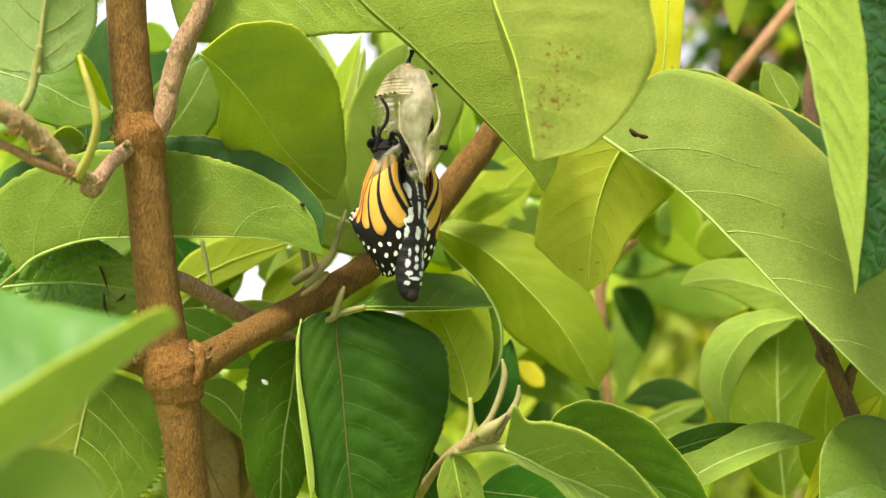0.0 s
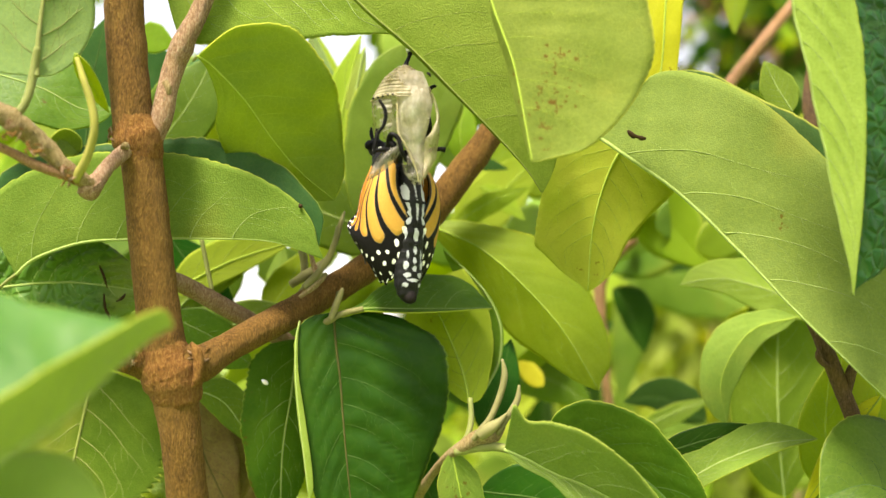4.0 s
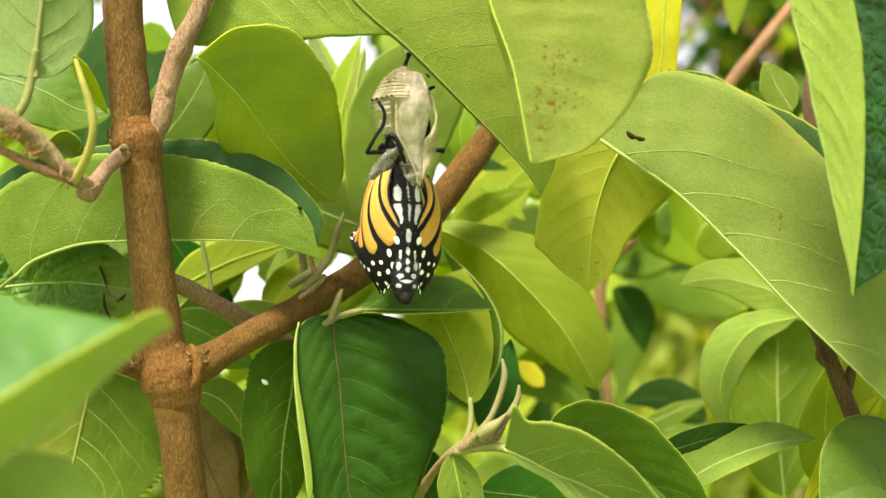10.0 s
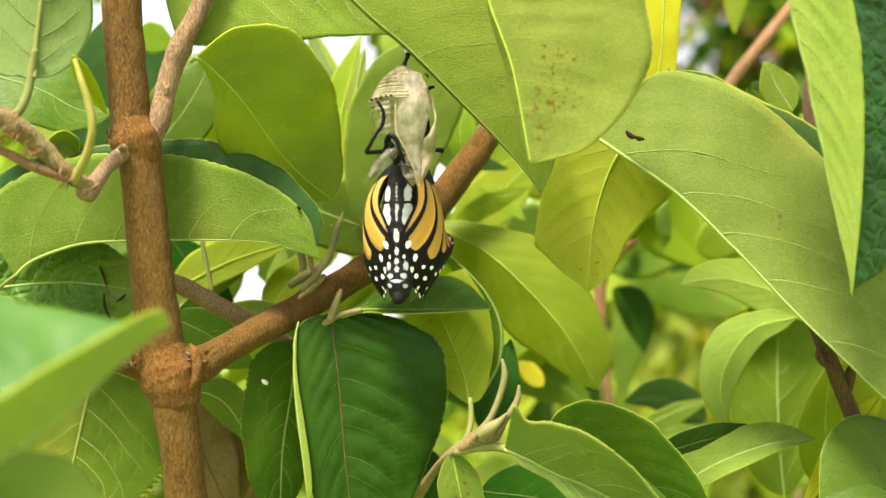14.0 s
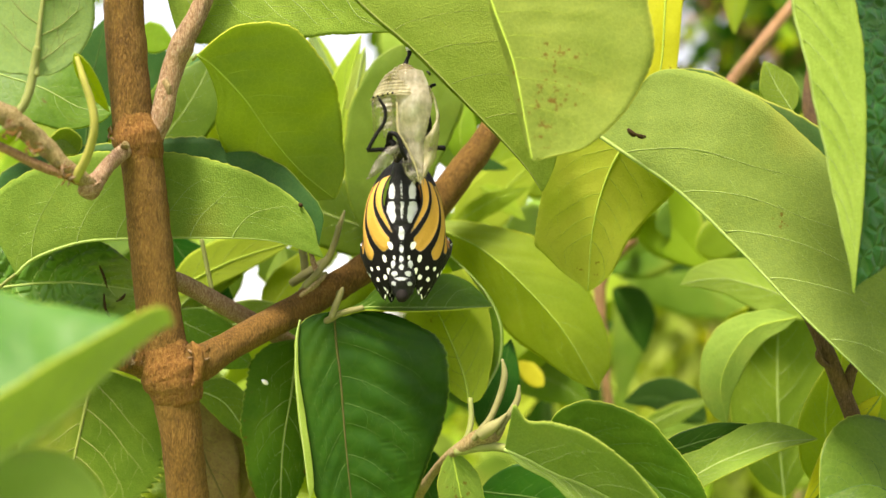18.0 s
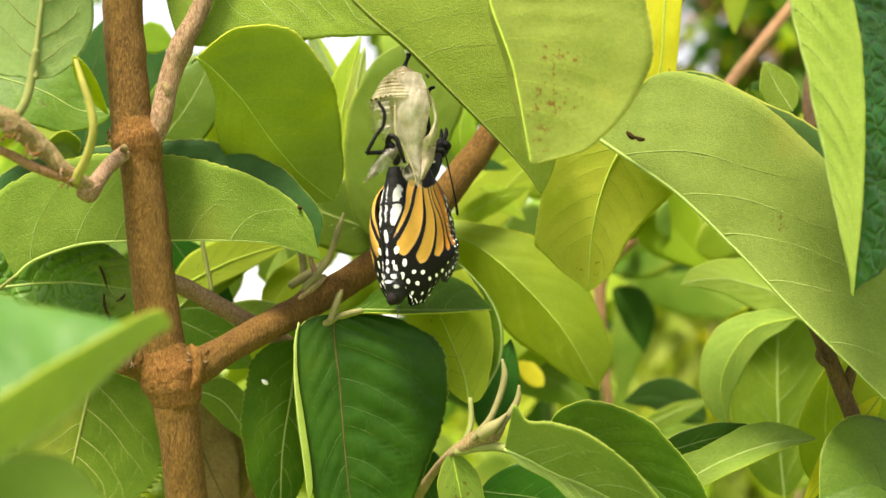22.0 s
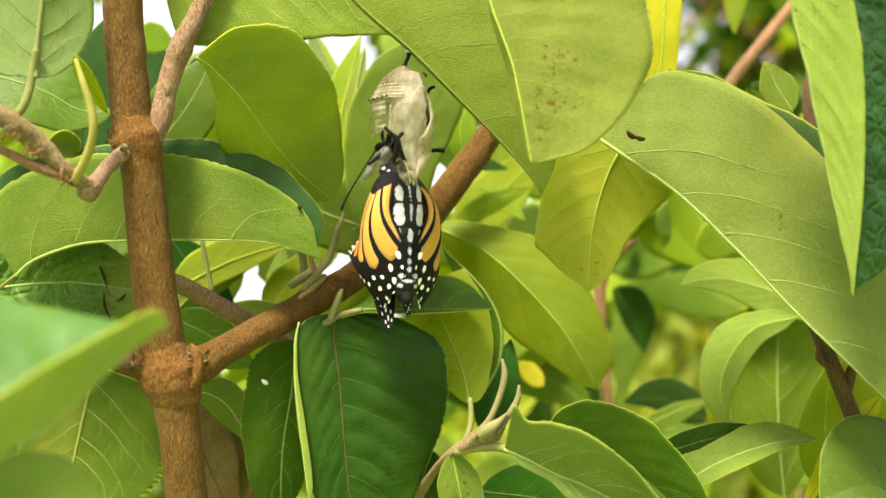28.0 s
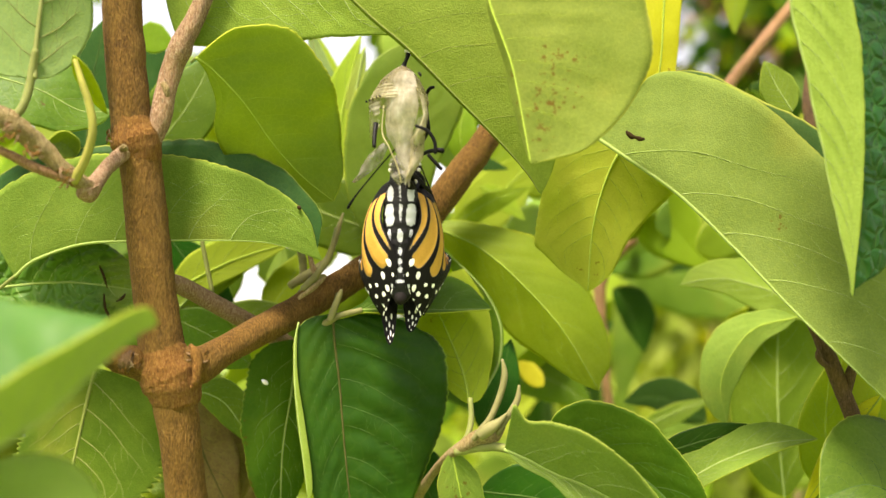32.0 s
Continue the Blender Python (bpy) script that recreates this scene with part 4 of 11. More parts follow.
leaf(shrub_b, [(-0.0332, 0.2190, 1.3023), (-0.0347, 0.2190, 1.2894), (-0.0364, 0.2189, 1.2768), (-0.0368, 0.2195, 1.2592)], (0.0077, 0.0031, -0.0004), (-0.0100, -0.0031, 0.0006), 'fresh', wr=((0.00, 0.00), (0.05, 0.63), (0.17, 0.98), (0.32, 1.00), (0.46, 0.98), (0.59, 0.82), (0.72, 0.70), (0.86, 0.42), (1.00, 0.00)), fine=2, quilt=0.03, teeth=0.03, rust=((0.3, 0.95, 0.12), (0.5, 0.95, 0.12), (0.7, 0.95, 0.12)), label='dark green leaf with a nibbled brown edge', ribs=-1)
leaf(shrub_b, [(0.0018, 0.1952, 1.2793), (0.0036, 0.1967, 1.2704), (0.0060, 0.1996, 1.2573)], (0.0047, -0.0001, 0.0009), (-0.0045, 0.0001, -0.0008), 'rusty', fine=2, rust=((0.45, 0.5, 0.4), (0.6, 0.2, 0.3)), ribs=-1)
leaf(shrub_b, [(0.0121, 0.1901, 1.2803), (0.0161, 0.1889, 1.2787), (0.0215, 0.1877, 1.2760), (0.0278, 0.1866, 1.2736), (0.0352, 0.1856, 1.2692), (0.0456, 0.1853, 1.2593)], (-0.0035, -0.0014, -0.0056), (0.0056, -0.0109, 0.0076), 'fold', wl=((0.00, 0.00), (0.13, 0.26), (0.24, 0.24), (0.36, 0.53), (0.66, 1.00), (1.00, 0.00)), wr=((0.00, 0.00), (0.01, 0.91), (0.08, 0.72), (0.16, 0.90), (0.32, 1.00), (0.44, 0.91), (0.62, 0.66), (0.84, 0.40), (1.00, 0.00)), fine=2, label='young leaf with pale felted underside')
leaf(shrub_b, [(0.0188, 0.1993, 1.2789), (0.0296, 0.1978, 1.2793), (0.0397, 0.1967, 1.2746), (0.0474, 0.1960, 1.2675), (0.0572, 0.1956, 1.2570)], (0.0054, -0.0049, 0.0088), (-0.0040, -0.0052, -0.0075), 'fresh', vein=VEIN_DARK, wl=((0.00, 0.00), (0.06, 0.33), (0.11, 0.69), (0.17, 0.88), (0.21, 0.97), (0.26, 0.99), (0.34, 1.00), (0.40, 0.99), (0.48, 0.86), (0.55, 0.78), (0.67, 0.68), (0.76, 0.50), (0.92, 0.25), (1.00, 0.00)), fine=2, rib=0.8, label='dark green leaf with a light edge', ribs=-1)
leaf(shrub_b, [(0.0479, 0.2106, 1.2674), (0.0559, 0.2100, 1.2732), (0.0632, 0.2096, 1.2768), (0.0718, 0.2093, 1.2796), (0.0814, 0.2092, 1.2805)], (0.0006, -0.0038, -0.0020), (-0.0018, 0.0030, 0.0045), 'dimmed', wl=((0.00, 0.00), (0.09, 0.84), (0.40, 1.00), (0.55, 0.94), (0.80, 0.48), (1.00, 0.00)), wr=((0.00, 0.00), (0.23, 0.96), (0.34, 0.82), (0.51, 0.89), (0.63, 1.00), (0.74, 0.89), (0.87, 0.56), (1.00, 0.00)), fine=2, veins=4, rib=0.6)
leaf(shrub_b, [(0.0461, 0.2157, 1.2759), (0.0601, 0.2153, 1.2801), (0.0741, 0.2150, 1.2825)], (-0.0008, -0.0004, 0.0034), (0.0010, 0.0004, -0.0042), 'dark', ribs=-1)
leaf(shrub_b, [(0.0864, 0.2325, 1.3076), (0.0764, 0.2317, 1.3052), (0.0706, 0.2313, 1.2997), (0.0669, 0.2311, 1.2916), (0.0681, 0.2312, 1.2819)], (-0.0046, 0.0037, 0.0034), (0.0037, 0.0003, -0.0024), 'rusty', wl=((0.00, 0.00), (0.12, 0.49), (0.23, 0.59), (0.33, 0.80), (0.45, 1.00), (0.58, 0.97), (0.69, 0.80), (0.81, 0.65), (0.93, 0.40), (1.00, 0.00)), wr=((0.00, 0.00), (0.16, 0.66), (0.41, 0.98), (0.64, 1.00), (0.88, 0.39), (1.00, 0.00)), fine=2, rib=0.4)
leaf(shrub_b, [(0.0884, 0.2514, 1.2618), (0.0876, 0.2512, 1.2734), (0.0873, 0.2506, 1.2879), (0.0877, 0.2501, 1.3026), (0.0894, 0.2492, 1.3204)], (0.0152, 0.0050, 0.0006), (-0.0111, 0.0050, 0.0004), 'olive', wl=((0.00, 0.00), (0.03, 0.21), (0.18, 0.65), (0.39, 0.92), (0.57, 1.00), (0.72, 0.86), (0.90, 0.53), (1.00, 0.00)), wr=((0.00, 0.00), (0.05, 0.41), (0.20, 0.81), (0.39, 0.99), (0.57, 1.00), (0.75, 0.76), (0.90, 0.47), (1.00, 0.00)), fine=2, rib=0.4, label='upright leaf seen from below with a straight midrib')
leaf(shrub_b, [(0.0981, 0.2480, 1.3082), (0.0873, 0.2462, 1.3139), (0.0752, 0.2447, 1.3175), (0.0676, 0.2435, 1.3177), (0.0605, 0.2424, 1.3162)], (0.0015, 0.0064, 0.0075), (-0.0014, -0.0018, -0.0062), 'mid', wl=((0.00, 0.00), (0.26, 0.90), (0.47, 1.00), (0.60, 0.83), (0.74, 0.62), (0.88, 0.41), (0.94, 0.20), (1.00, 0.00)), wr=((0.00, 0.00), (0.18, 0.71), (0.42, 1.00), (0.60, 0.77), (0.83, 0.39), (1.00, 0.00)), fine=2, rib=0.6)
leaf(shrub_b, [(0.0794, 0.2115, 1.3536), (0.0757, 0.2109, 1.3596), (0.0730, 0.2103, 1.3651)], (0.0038, -0.0002, 0.0021), (-0.0037, 0.0002, -0.0021), 'mid', fine=1, label='small oval leaf')
leaf(shrub_b, [(-0.0791, 0.2176, 1.2959), (-0.0808, 0.2175, 1.2870), (-0.0824, 0.2175, 1.2782), (-0.0841, 0.2174, 1.2695), (-0.0862, 0.2175, 1.2583)], (-0.0136, -0.0003, 0.0027), (0.0194, 0.0005, -0.0044), 'dark', wl=((0.00, 0.00), (0.02, 0.55), (0.08, 0.90), (0.18, 1.00), (0.30, 0.93), (0.42, 0.88), (0.58, 0.93), (0.77, 0.84), (0.97, 0.45), (1.00, 0.00)), wr=((0.00, 0.00), (0.01, 0.24), (0.04, 0.56), (0.19, 0.86), (0.39, 0.99), (0.54, 1.00), (0.70, 0.82), (0.92, 0.49), (1.00, 0.00)), fine=2, teeth=0.08, wave=0.03, veins=5, slant=0.42, rib=1.3, vein=RIB_OLIVE, label='broad leaf hanging with its ribbed underside showing')
leaf(shrub_b, [(-0.1100, 0.2139, 1.3124), (-0.0848, 0.2116, 1.3148), (-0.0623, 0.2099, 1.3121)], (0.0000, -0.0014, 0.0132), (0.0000, 0.0014, -0.0138), 'pucker', quilt=0.1, veins=9, fine=2, ribs=-1)
tube("scar", shrub_b, [(-0.07568, 0.20850, 1.31828, 0.00016), (-0.07459, 0.20850, 1.31579, 0.00034), (-0.07375, 0.20850, 1.31330, 0.00016)], HOLE, sides=6, n=4, lump=0.4, lump_scale=900.0)
tube("scar", shrub_b, [(-0.07445, 0.20850, 1.31206, 0.00016), (-0.07409, 0.20850, 1.30896, 0.00034), (-0.07315, 0.20850, 1.30710, 0.00034), (-0.07282, 0.20850, 1.30488, 0.00016)], HOLE, sides=6, n=4, lump=0.4, lump_scale=900.0)
tube("scar", shrub_b, [(-0.07488, 0.20850, 1.30365, 0.00016), (-0.07470, 0.20850, 1.30217, 0.00016)], HOLE, sides=6, n=4, lump=0.4, lump_scale=900.0)
tube("scar", shrub_b, [(-0.07262, 0.20850, 1.30267, 0.00016), (-0.07225, 0.20850, 1.29947, 0.00034), (-0.07049, 0.20850, 1.29849, 0.00034), (-0.06755, 0.20850, 1.29898, 0.00016)], HOLE, sides=6, n=4, lump=0.4, lump_scale=900.0)
tube("scar", shrub_b, [(-0.07346, 0.20850, 1.29874, 0.00016), (-0.07255, 0.20850, 1.30070, 0.00034), (-0.07159, 0.20850, 1.30168, 0.00016)], HOLE, sides=6, n=4, lump=0.4, lump_scale=900.0)
tube("scar", shrub_b, [(-0.07166, 0.20850, 1.31032, 0.00016), (-0.07044, 0.20850, 1.31107, 0.00034), (-0.06973, 0.20850, 1.31206, 0.00016)], HOLE, sides=6, n=4, lump=0.4, lump_scale=900.0)
leaf(shrub_b, [(-0.0622, 0.2164, 1.3074), (-0.0522, 0.2169, 1.3026), (-0.0429, 0.2176, 1.2959)], (0.0026, -0.0005, 0.0044), (-0.0040, 0.0007, -0.0066), 'mid', ribs=-1)
leaf(shrub_b, [(-0.0559, 0.2161, 1.2909), (-0.0490, 0.2165, 1.2877), (-0.0425, 0.2175, 1.2782)], (0.0035, -0.0004, 0.0037), (-0.0026, 0.0003, -0.0027), 'mid', ribs=-1)
leaf(shrub_b, [(-0.0556, 0.2284, 1.2890), (-0.0506, 0.2296, 1.2773), (-0.0516, 0.2316, 1.2583)], (0.0067, -0.0001, 0.0009), (-0.0067, 0.0001, -0.0009), 'dry', wave=0.12, label='dry brown crumpled leaf', ribs=-1)
leaf(shrub_b, [(-0.0623, 0.2394, 1.2801), (-0.0560, 0.2404, 1.2704), (-0.0483, 0.2423, 1.2522)], (0.0075, -0.0004, 0.0037), (-0.0063, 0.0003, -0.0031), 'dry', wave=0.15, ribs=-1)
leaf(shrub_b, [(-0.0685, 0.2385, 1.3081), (-0.0554, 0.2358, 1.3191), (-0.0399, 0.2345, 1.3269)], (0.0024, 0.0004, -0.0035), (-0.0039, -0.0006, 0.0058), 'mid')
leaf(shrub_b, [(-0.0691, 0.2384, 1.3281), (-0.0627, 0.2393, 1.3196), (-0.0520, 0.2405, 1.3082)], (0.0043, -0.0004, 0.0037), (-0.0043, 0.0004, -0.0037), 'dark', ribs=-1)
leaf(shrub_b, [(-0.0852, 0.2228, 1.3425), (-0.0839, 0.2208, 1.3608), (-0.0799, 0.2190, 1.3786)], (-0.0080, -0.0001, 0.0012), (0.0066, 0.0001, -0.0010), 'teal', ribs=-1)
leaf(shrub_b, [(-0.0709, 0.2283, 1.3477), (-0.0620, 0.2261, 1.3588), (-0.0558, 0.2258, 1.3711)], (-0.0081, -0.0006, 0.0052), (0.0069, 0.0005, -0.0045), 'mid', fine=1, ribs=-1)
leaf(shrub_b, [(-0.0776, 0.2330, 1.3792), (-0.0730, 0.2331, 1.3778), (-0.0677, 0.2333, 1.3763)], (0.0012, -0.0004, 0.0041), (-0.0010, 0.0004, -0.0036), 'lime', ribs=-1)
leaf(shrub_b, [(-0.0824, 0.2432, 1.3780), (-0.0764, 0.2439, 1.3714), (-0.0705, 0.2447, 1.3633)], (0.0058, -0.0005, 0.0046), (-0.0046, 0.0004, -0.0037), 'teal', ribs=-1)
leaf(shrub_b, [(0.0978, 0.1966, 1.2662), (0.0857, 0.1939, 1.2728), (0.0745, 0.1922, 1.2703)], (-0.0005, -0.0036, -0.0037), (0.0021, 0.0066, 0.0142), 'mid', fine=2, vein=VEIN_DARK, ribs=-1)
leaf(shrub_b, [(0.0946, 0.2072, 1.2900), (0.0873, 0.2082, 1.2803), (0.0775, 0.2097, 1.2658)], (0.0024, 0.0002, -0.0017), (-0.0030, -0.0002, 0.0021), 'yellow', label='yellowing leaf', ribs=-1)
leaf(shrub_b, [(0.0790, 0.2888, 1.2785), (0.0646, 0.2861, 1.2855), (0.0532, 0.2842, 1.2843)], (-0.0009, 0.0004, -0.0043), (0.0015, -0.0007, 0.0069), 'teal', ribs=-1)
leaf(shrub_b, [(0.0582, 0.2871, 1.2762), (0.0684, 0.2850, 1.2811), (0.0796, 0.2841, 1.2855)], (0.0013, 0.0003, -0.0031), (-0.0010, -0.0003, 0.0025), 'mid')
leaf(shrub_b, [(0.0609, 0.3396, 1.3217), (0.0672, 0.3405, 1.3129), (0.0720, 0.3420, 1.2985)], (0.0077, -0.0004, 0.0036), (-0.0037, 0.0002, -0.0017), 'dark', ribs=-1)
leaf(shrub_b, [(0.0648, 0.3442, 1.3261), (0.0782, 0.3436, 1.3312), (0.0936, 0.3437, 1.3301)], (-0.0008, -0.0006, 0.0053), (0.0006, 0.0004, -0.0040), 'teal', ribs=-1)
leaf(shrub_b, [(0.0207, 0.3028, 1.2890), (0.0327, 0.3026, 1.2907), (0.0475, 0.3036, 1.2818)], (0.0018, -0.0007, 0.0069), (-0.0018, 0.0007, -0.0069), 'mid', ribs=-1)
leaf(shrub_b, [(0.0214, 0.3112, 1.3051), (0.0348, 0.3118, 1.2996), (0.0491, 0.3131, 1.2867)], (0.0031, -0.0005, 0.0046), (-0.0051, 0.0008, -0.0076), 'dark', ribs=-1)
leaf(shrub_b, [(0.0084, 0.2185, 1.2681), (0.0235, 0.2147, 1.2665), (0.0363, 0.2113, 1.2607)], (0.0022, -0.0008, 0.0071), (-0.0022, 0.0008, -0.0071), 'dark', ribs=-1)
leaf(shrub_b, [(0.0063, 0.2350, 1.2643), (0.0138, 0.2354, 1.2602), (0.0282, 0.2362, 1.2534)], (0.0037, -0.0008, 0.0073), (-0.0024, 0.0005, -0.0049), 'teal', ribs=-1)
leaf(shrub_b, [(0.1007, 0.2164, 1.3074), (0.0980, 0.2176, 1.2959), (0.0997, 0.2191, 1.2818)], (0.0077, 0.0000, -0.0003), (-0.0077, -0.0000, 0.0003), 'lime', ribs=-1)
leaf(shrub_b, [(0.0906, 0.2268, 1.2656), (0.0893, 0.2252, 1.2813), (0.0906, 0.2235, 1.2971)], (-0.0066, 0.0000, 0.0000), (0.0066, 0.0000, 0.0000), 'lime', ribs=-1)
leaf(shrub_b, [(0.0907, 0.2794, 1.4163), (0.0894, 0.2806, 1.4050), (0.0890, 0.2816, 1.3953)], (0.0034, 0.0000, -0.0003), (-0.0038, -0.0000, 0.0003), 'lime', ribs=-1)
leaf(shrub_b, [(0.0296, 0.2827, 1.2890), (0.0261, 0.2868, 1.2934), (0.0221, 0.2920, 1.2962)], (-0.0022, 0.0003, -0.0025), (0.0017, -0.0002, 0.0019), 'yellow', fine=0, label='small yellow petal')
tube("scar", shrub, [(0.03673, 0.18709, 1.34337, 0.00023), (0.03714, 0.18695, 1.34277, 0.00051), (0.03780, 0.18691, 1.34218, 0.00057), (0.03846, 0.18683, 1.34205, 0.00034), (0.03935, 0.18677, 1.34169, 0.00051), (0.04023, 0.18667, 1.34166, 0.00023)], HOLE, sides=6, n=4, label='brown insect bite in the leaf')
tube("speck", shrub_b, [(-0.04045, 0.21440, 1.29305, 0.00025), (-0.03981, 0.21445, 1.29255, 0.00051), (-0.03918, 0.21449, 1.29217, 0.00025)], FLECK, sides=6, n=4, label='white fleck on the leaf')
tube("speck", shrub, [(-0.05747, 0.19607, 1.32878, 0.00018), (-0.05688, 0.19602, 1.32925, 0.00035), (-0.05629, 0.19594, 1.32995, 0.00018)], HOLE, sides=6, n=4)
tube("speck", shrub, [(-0.03008, 0.19401, 1.32918, 0.00023), (-0.02973, 0.19405, 1.32884, 0.00047), (-0.02938, 0.19407, 1.32860, 0.00023)], HOLE, sides=6, n=4)
leaf(shrub_b, [(-0.0674, 0.2339, 1.3135), (-0.0529, 0.2336, 1.3213), (-0.0371, 0.2345, 1.3265)], (0.0016, 0.0004, -0.0038), (-0.0025, -0.0006, 0.0059), 'lime', fine=1)
leaf(shrub_b, [(-0.0616, 0.2290, 1.3024), (-0.0478, 0.2291, 1.3064), (-0.0306, 0.2304, 1.3078)], (-0.0009, -0.0006, 0.0053), (0.0008, 0.0005, -0.0048), 'mid', fine=1, ribs=-1)
leaf(shrub_b, [(-0.0445, 0.2385, 1.3081), (-0.0391, 0.2381, 1.3159), (-0.0341, 0.2387, 1.3252)], (-0.0041, -0.0003, 0.0026), (0.0048, 0.0003, -0.0030), 'lime', fine=1, ribs=-1)
leaf(shrub_b, [(-0.0990, 0.2310, 1.3024), (-0.0816, 0.2308, 1.3048), (-0.0621, 0.2309, 1.3038)], (-0.0002, -0.0006, 0.0054), (0.0002, 0.0006, -0.0054), 'mid', fine=1, ribs=-1)
leaf(shrub_b, [(-0.0221, 0.2543, 1.3485), (-0.0291, 0.2530, 1.3662), (-0.0346, 0.2524, 1.3858)], (0.0050, -0.0002, 0.0016), (-0.0050, 0.0002, -0.0016), 'lime', fine=1)
leaf(shrub_b, [(0.0056, 0.2463, 1.3485), (0.0045, 0.2458, 1.3576), (0.0063, 0.2463, 1.3675)], (-0.0036, -0.0000, 0.0001), (0.0045, 0.0000, -0.0001), 'lime', fine=1, ribs=-1)
# dark leaves added to stand in for the shaded crevices around the shoots
leaf(shrub_b, [(-0.0111, 0.2256, 1.2774), (-0.0042, 0.2265, 1.2685), (0.0008, 0.2280, 1.2550)], (0.0058, -0.0003, 0.0031), (-0.0058, 0.0003, -0.0031), 'dark', fine=1, ribs=-1)
leaf(shrub_b, [(0.0093, 0.2394, 1.2801), (0.0137, 0.2388, 1.2906), (0.0171, 0.2391, 1.3025)], (-0.0048, -0.0002, 0.0016), (0.0053, 0.0002, -0.0018), 'dark', fine=1, ribs=-1)
leaf(shrub_b, [(0.0149, 0.2210, 1.2639), (0.0239, 0.2205, 1.2687), (0.0355, 0.2203, 1.2703)], (-0.0019, -0.0006, 0.0061), (0.0019, 0.0006, -0.0061), 'dark', fine=1, ribs=-1)
leaf(shrub_b, [(-0.0600, 0.2244, 1.2892), (-0.0557, 0.2258, 1.2751), (-0.0481, 0.2275, 1.2590)], (0.0074, -0.0003, 0.0029), (-0.0074, 0.0003, -0.0029), 'dry', wave=0.1, fine=1, ribs=-1)
leaf(shrub_b, [(0.0026, 0.2698, 1.3350), (0.0131, 0.2696, 1.3418), (0.0254, 0.2706, 1.3466)], (-0.0013, -0.0003, 0.0026), (0.0016, 0.0003, -0.0032), 'lime', fine=1, ribs=-1)
leaf(shrub_b, [(0.0035, 0.2640, 1.3519), (0.0108, 0.2640, 1.3522), (0.0185, 0.2642, 1.3504)], (0.0002, -0.0002, 0.0019), (-0.0002, 0.0002, -0.0022), 'teal', fine=1, ribs=-1)
leaf(shrub_b, [(0.0110, 0.2765, 1.3477), (0.0176, 0.2769, 1.3439), (0.0243, 0.2776, 1.3377)], (-0.0018, 0.0003, -0.0024), (0.0016, -0.0002, 0.0021), 'lime', fine=1)
leaf(shrub_b, [(-0.0203, 0.2392, 1.3777), (-0.0231, 0.2414, 1.3619), (-0.0245, 0.2449, 1.3422)], (-0.0023, -0.0000, 0.0003), (0.0020, 0.0000, -0.0002), 'gloss', fine=1)
leaf(shrub_b, [(-0.0335, 0.2520, 1.3063), (-0.0217, 0.2530, 1.3131), (-0.0082, 0.2550, 1.3208)], (0.0050, 0.0010, 0.0070), (-0.0040, 0.0010, -0.0060), 'lime', fine=1)
leaf(shrub_b, [(-0.0675, 0.2620, 1.3089), (-0.0603, 0.2620, 1.3183), (-0.0559, 0.2640, 1.3295)], (-0.0045, 0.0010, -0.0020), (0.0040, 0.0010, 0.0025), 'mid', fine=1)
leaf(shrub_b, [(-0.0481, 0.2580, 1.3088), (-0.0449, 0.2580, 1.3180), (-0.0440, 0.2590, 1.3289)], (-0.0035, 0.0006, -0.0006), (0.0036, 0.0006, 0.0006), 'light', fine=1)
leaf(shrub_b, [(0.0847, 0.4350, 1.3381), (0.1138, 0.4379, 1.3306), (0.1434, 0.4422, 1.3151)], (0.0087, 0.0029, 0.0159), (-0.0072, 0.0029, -0.0145), 'light', fine=1)
leaf(shrub_b, [(0.0818, 0.4205, 1.3344), (0.0821, 0.4219, 1.3070), (0.0779, 0.4248, 1.2746)], (0.0084, 0.0014, 0.0004), (-0.0072, 0.0014, -0.0003), 'light', fine=1)
leaf(shrub_b, [(0.0799, 0.3987, 1.3331), (0.0947, 0.4002, 1.3355), (0.1098, 0.4031, 1.3348)], (0.0009, 0.0029, 0.0041), (-0.0007, 0.0014, -0.0035), 'teal', fine=1, ribs=-1)
leaf(shrub_b, [(0.0029, 0.2980, 1.3351), (0.0183, 0.2970, 1.3488), (0.0325, 0.2970, 1.3635)], (0.0057, 0.0006, -0.0059), (-0.0064, -0.0007, 0.0067), 'lime', fine=1)
leaf(shrub_b, [(0.0057, 0.3084, 1.3503), (0.0155, 0.3079, 1.3603), (0.0263, 0.3084, 1.3702)], (-0.0051, -0.0006, 0.0053), (0.0051, 0.0006, -0.0053), 'lime', fine=1, ribs=-1)
# ---- leaves further back ----
shrub_c = thing("shrub", (0.0, 0.55, 0.0), "soft blurred mass of lime green foliage behind", "shrub")
leaf(shrub_c, [(0.0193, 0.2879, 1.3352), (0.0271, 0.2901, 1.3383), (0.0357, 0.2973, 1.3419)], (-0.0020, -0.0006, 0.0058), (0.0020, 0.0006, -0.0058), 'mid', fine=0)
leaf(shrub_c, [(0.0546, 0.2968, 1.3461), (0.0677, 0.2988, 1.3512), (0.0822, 0.3058, 1.3566)], (-0.0034, -0.0010, 0.0095), (0.0034, 0.0010, -0.0095), 'lime', fine=0)
leaf(shrub_c, [(0.0671, 0.2977, 1.3379), (0.0785, 0.2997, 1.3423), (0.0915, 0.3068, 1.3469)], (-0.0029, -0.0009, 0.0081), (0.0029, 0.0009, -0.0081), 'mid', fine=0)
leaf(shrub_c, [(0.0743, 0.2784, 1.3294), (0.0833, 0.2806, 1.3328), (0.0942, 0.2878, 1.3365)], (-0.0022, -0.0007, 0.0063), (0.0022, 0.0007, -0.0063), 'lime', fine=0)
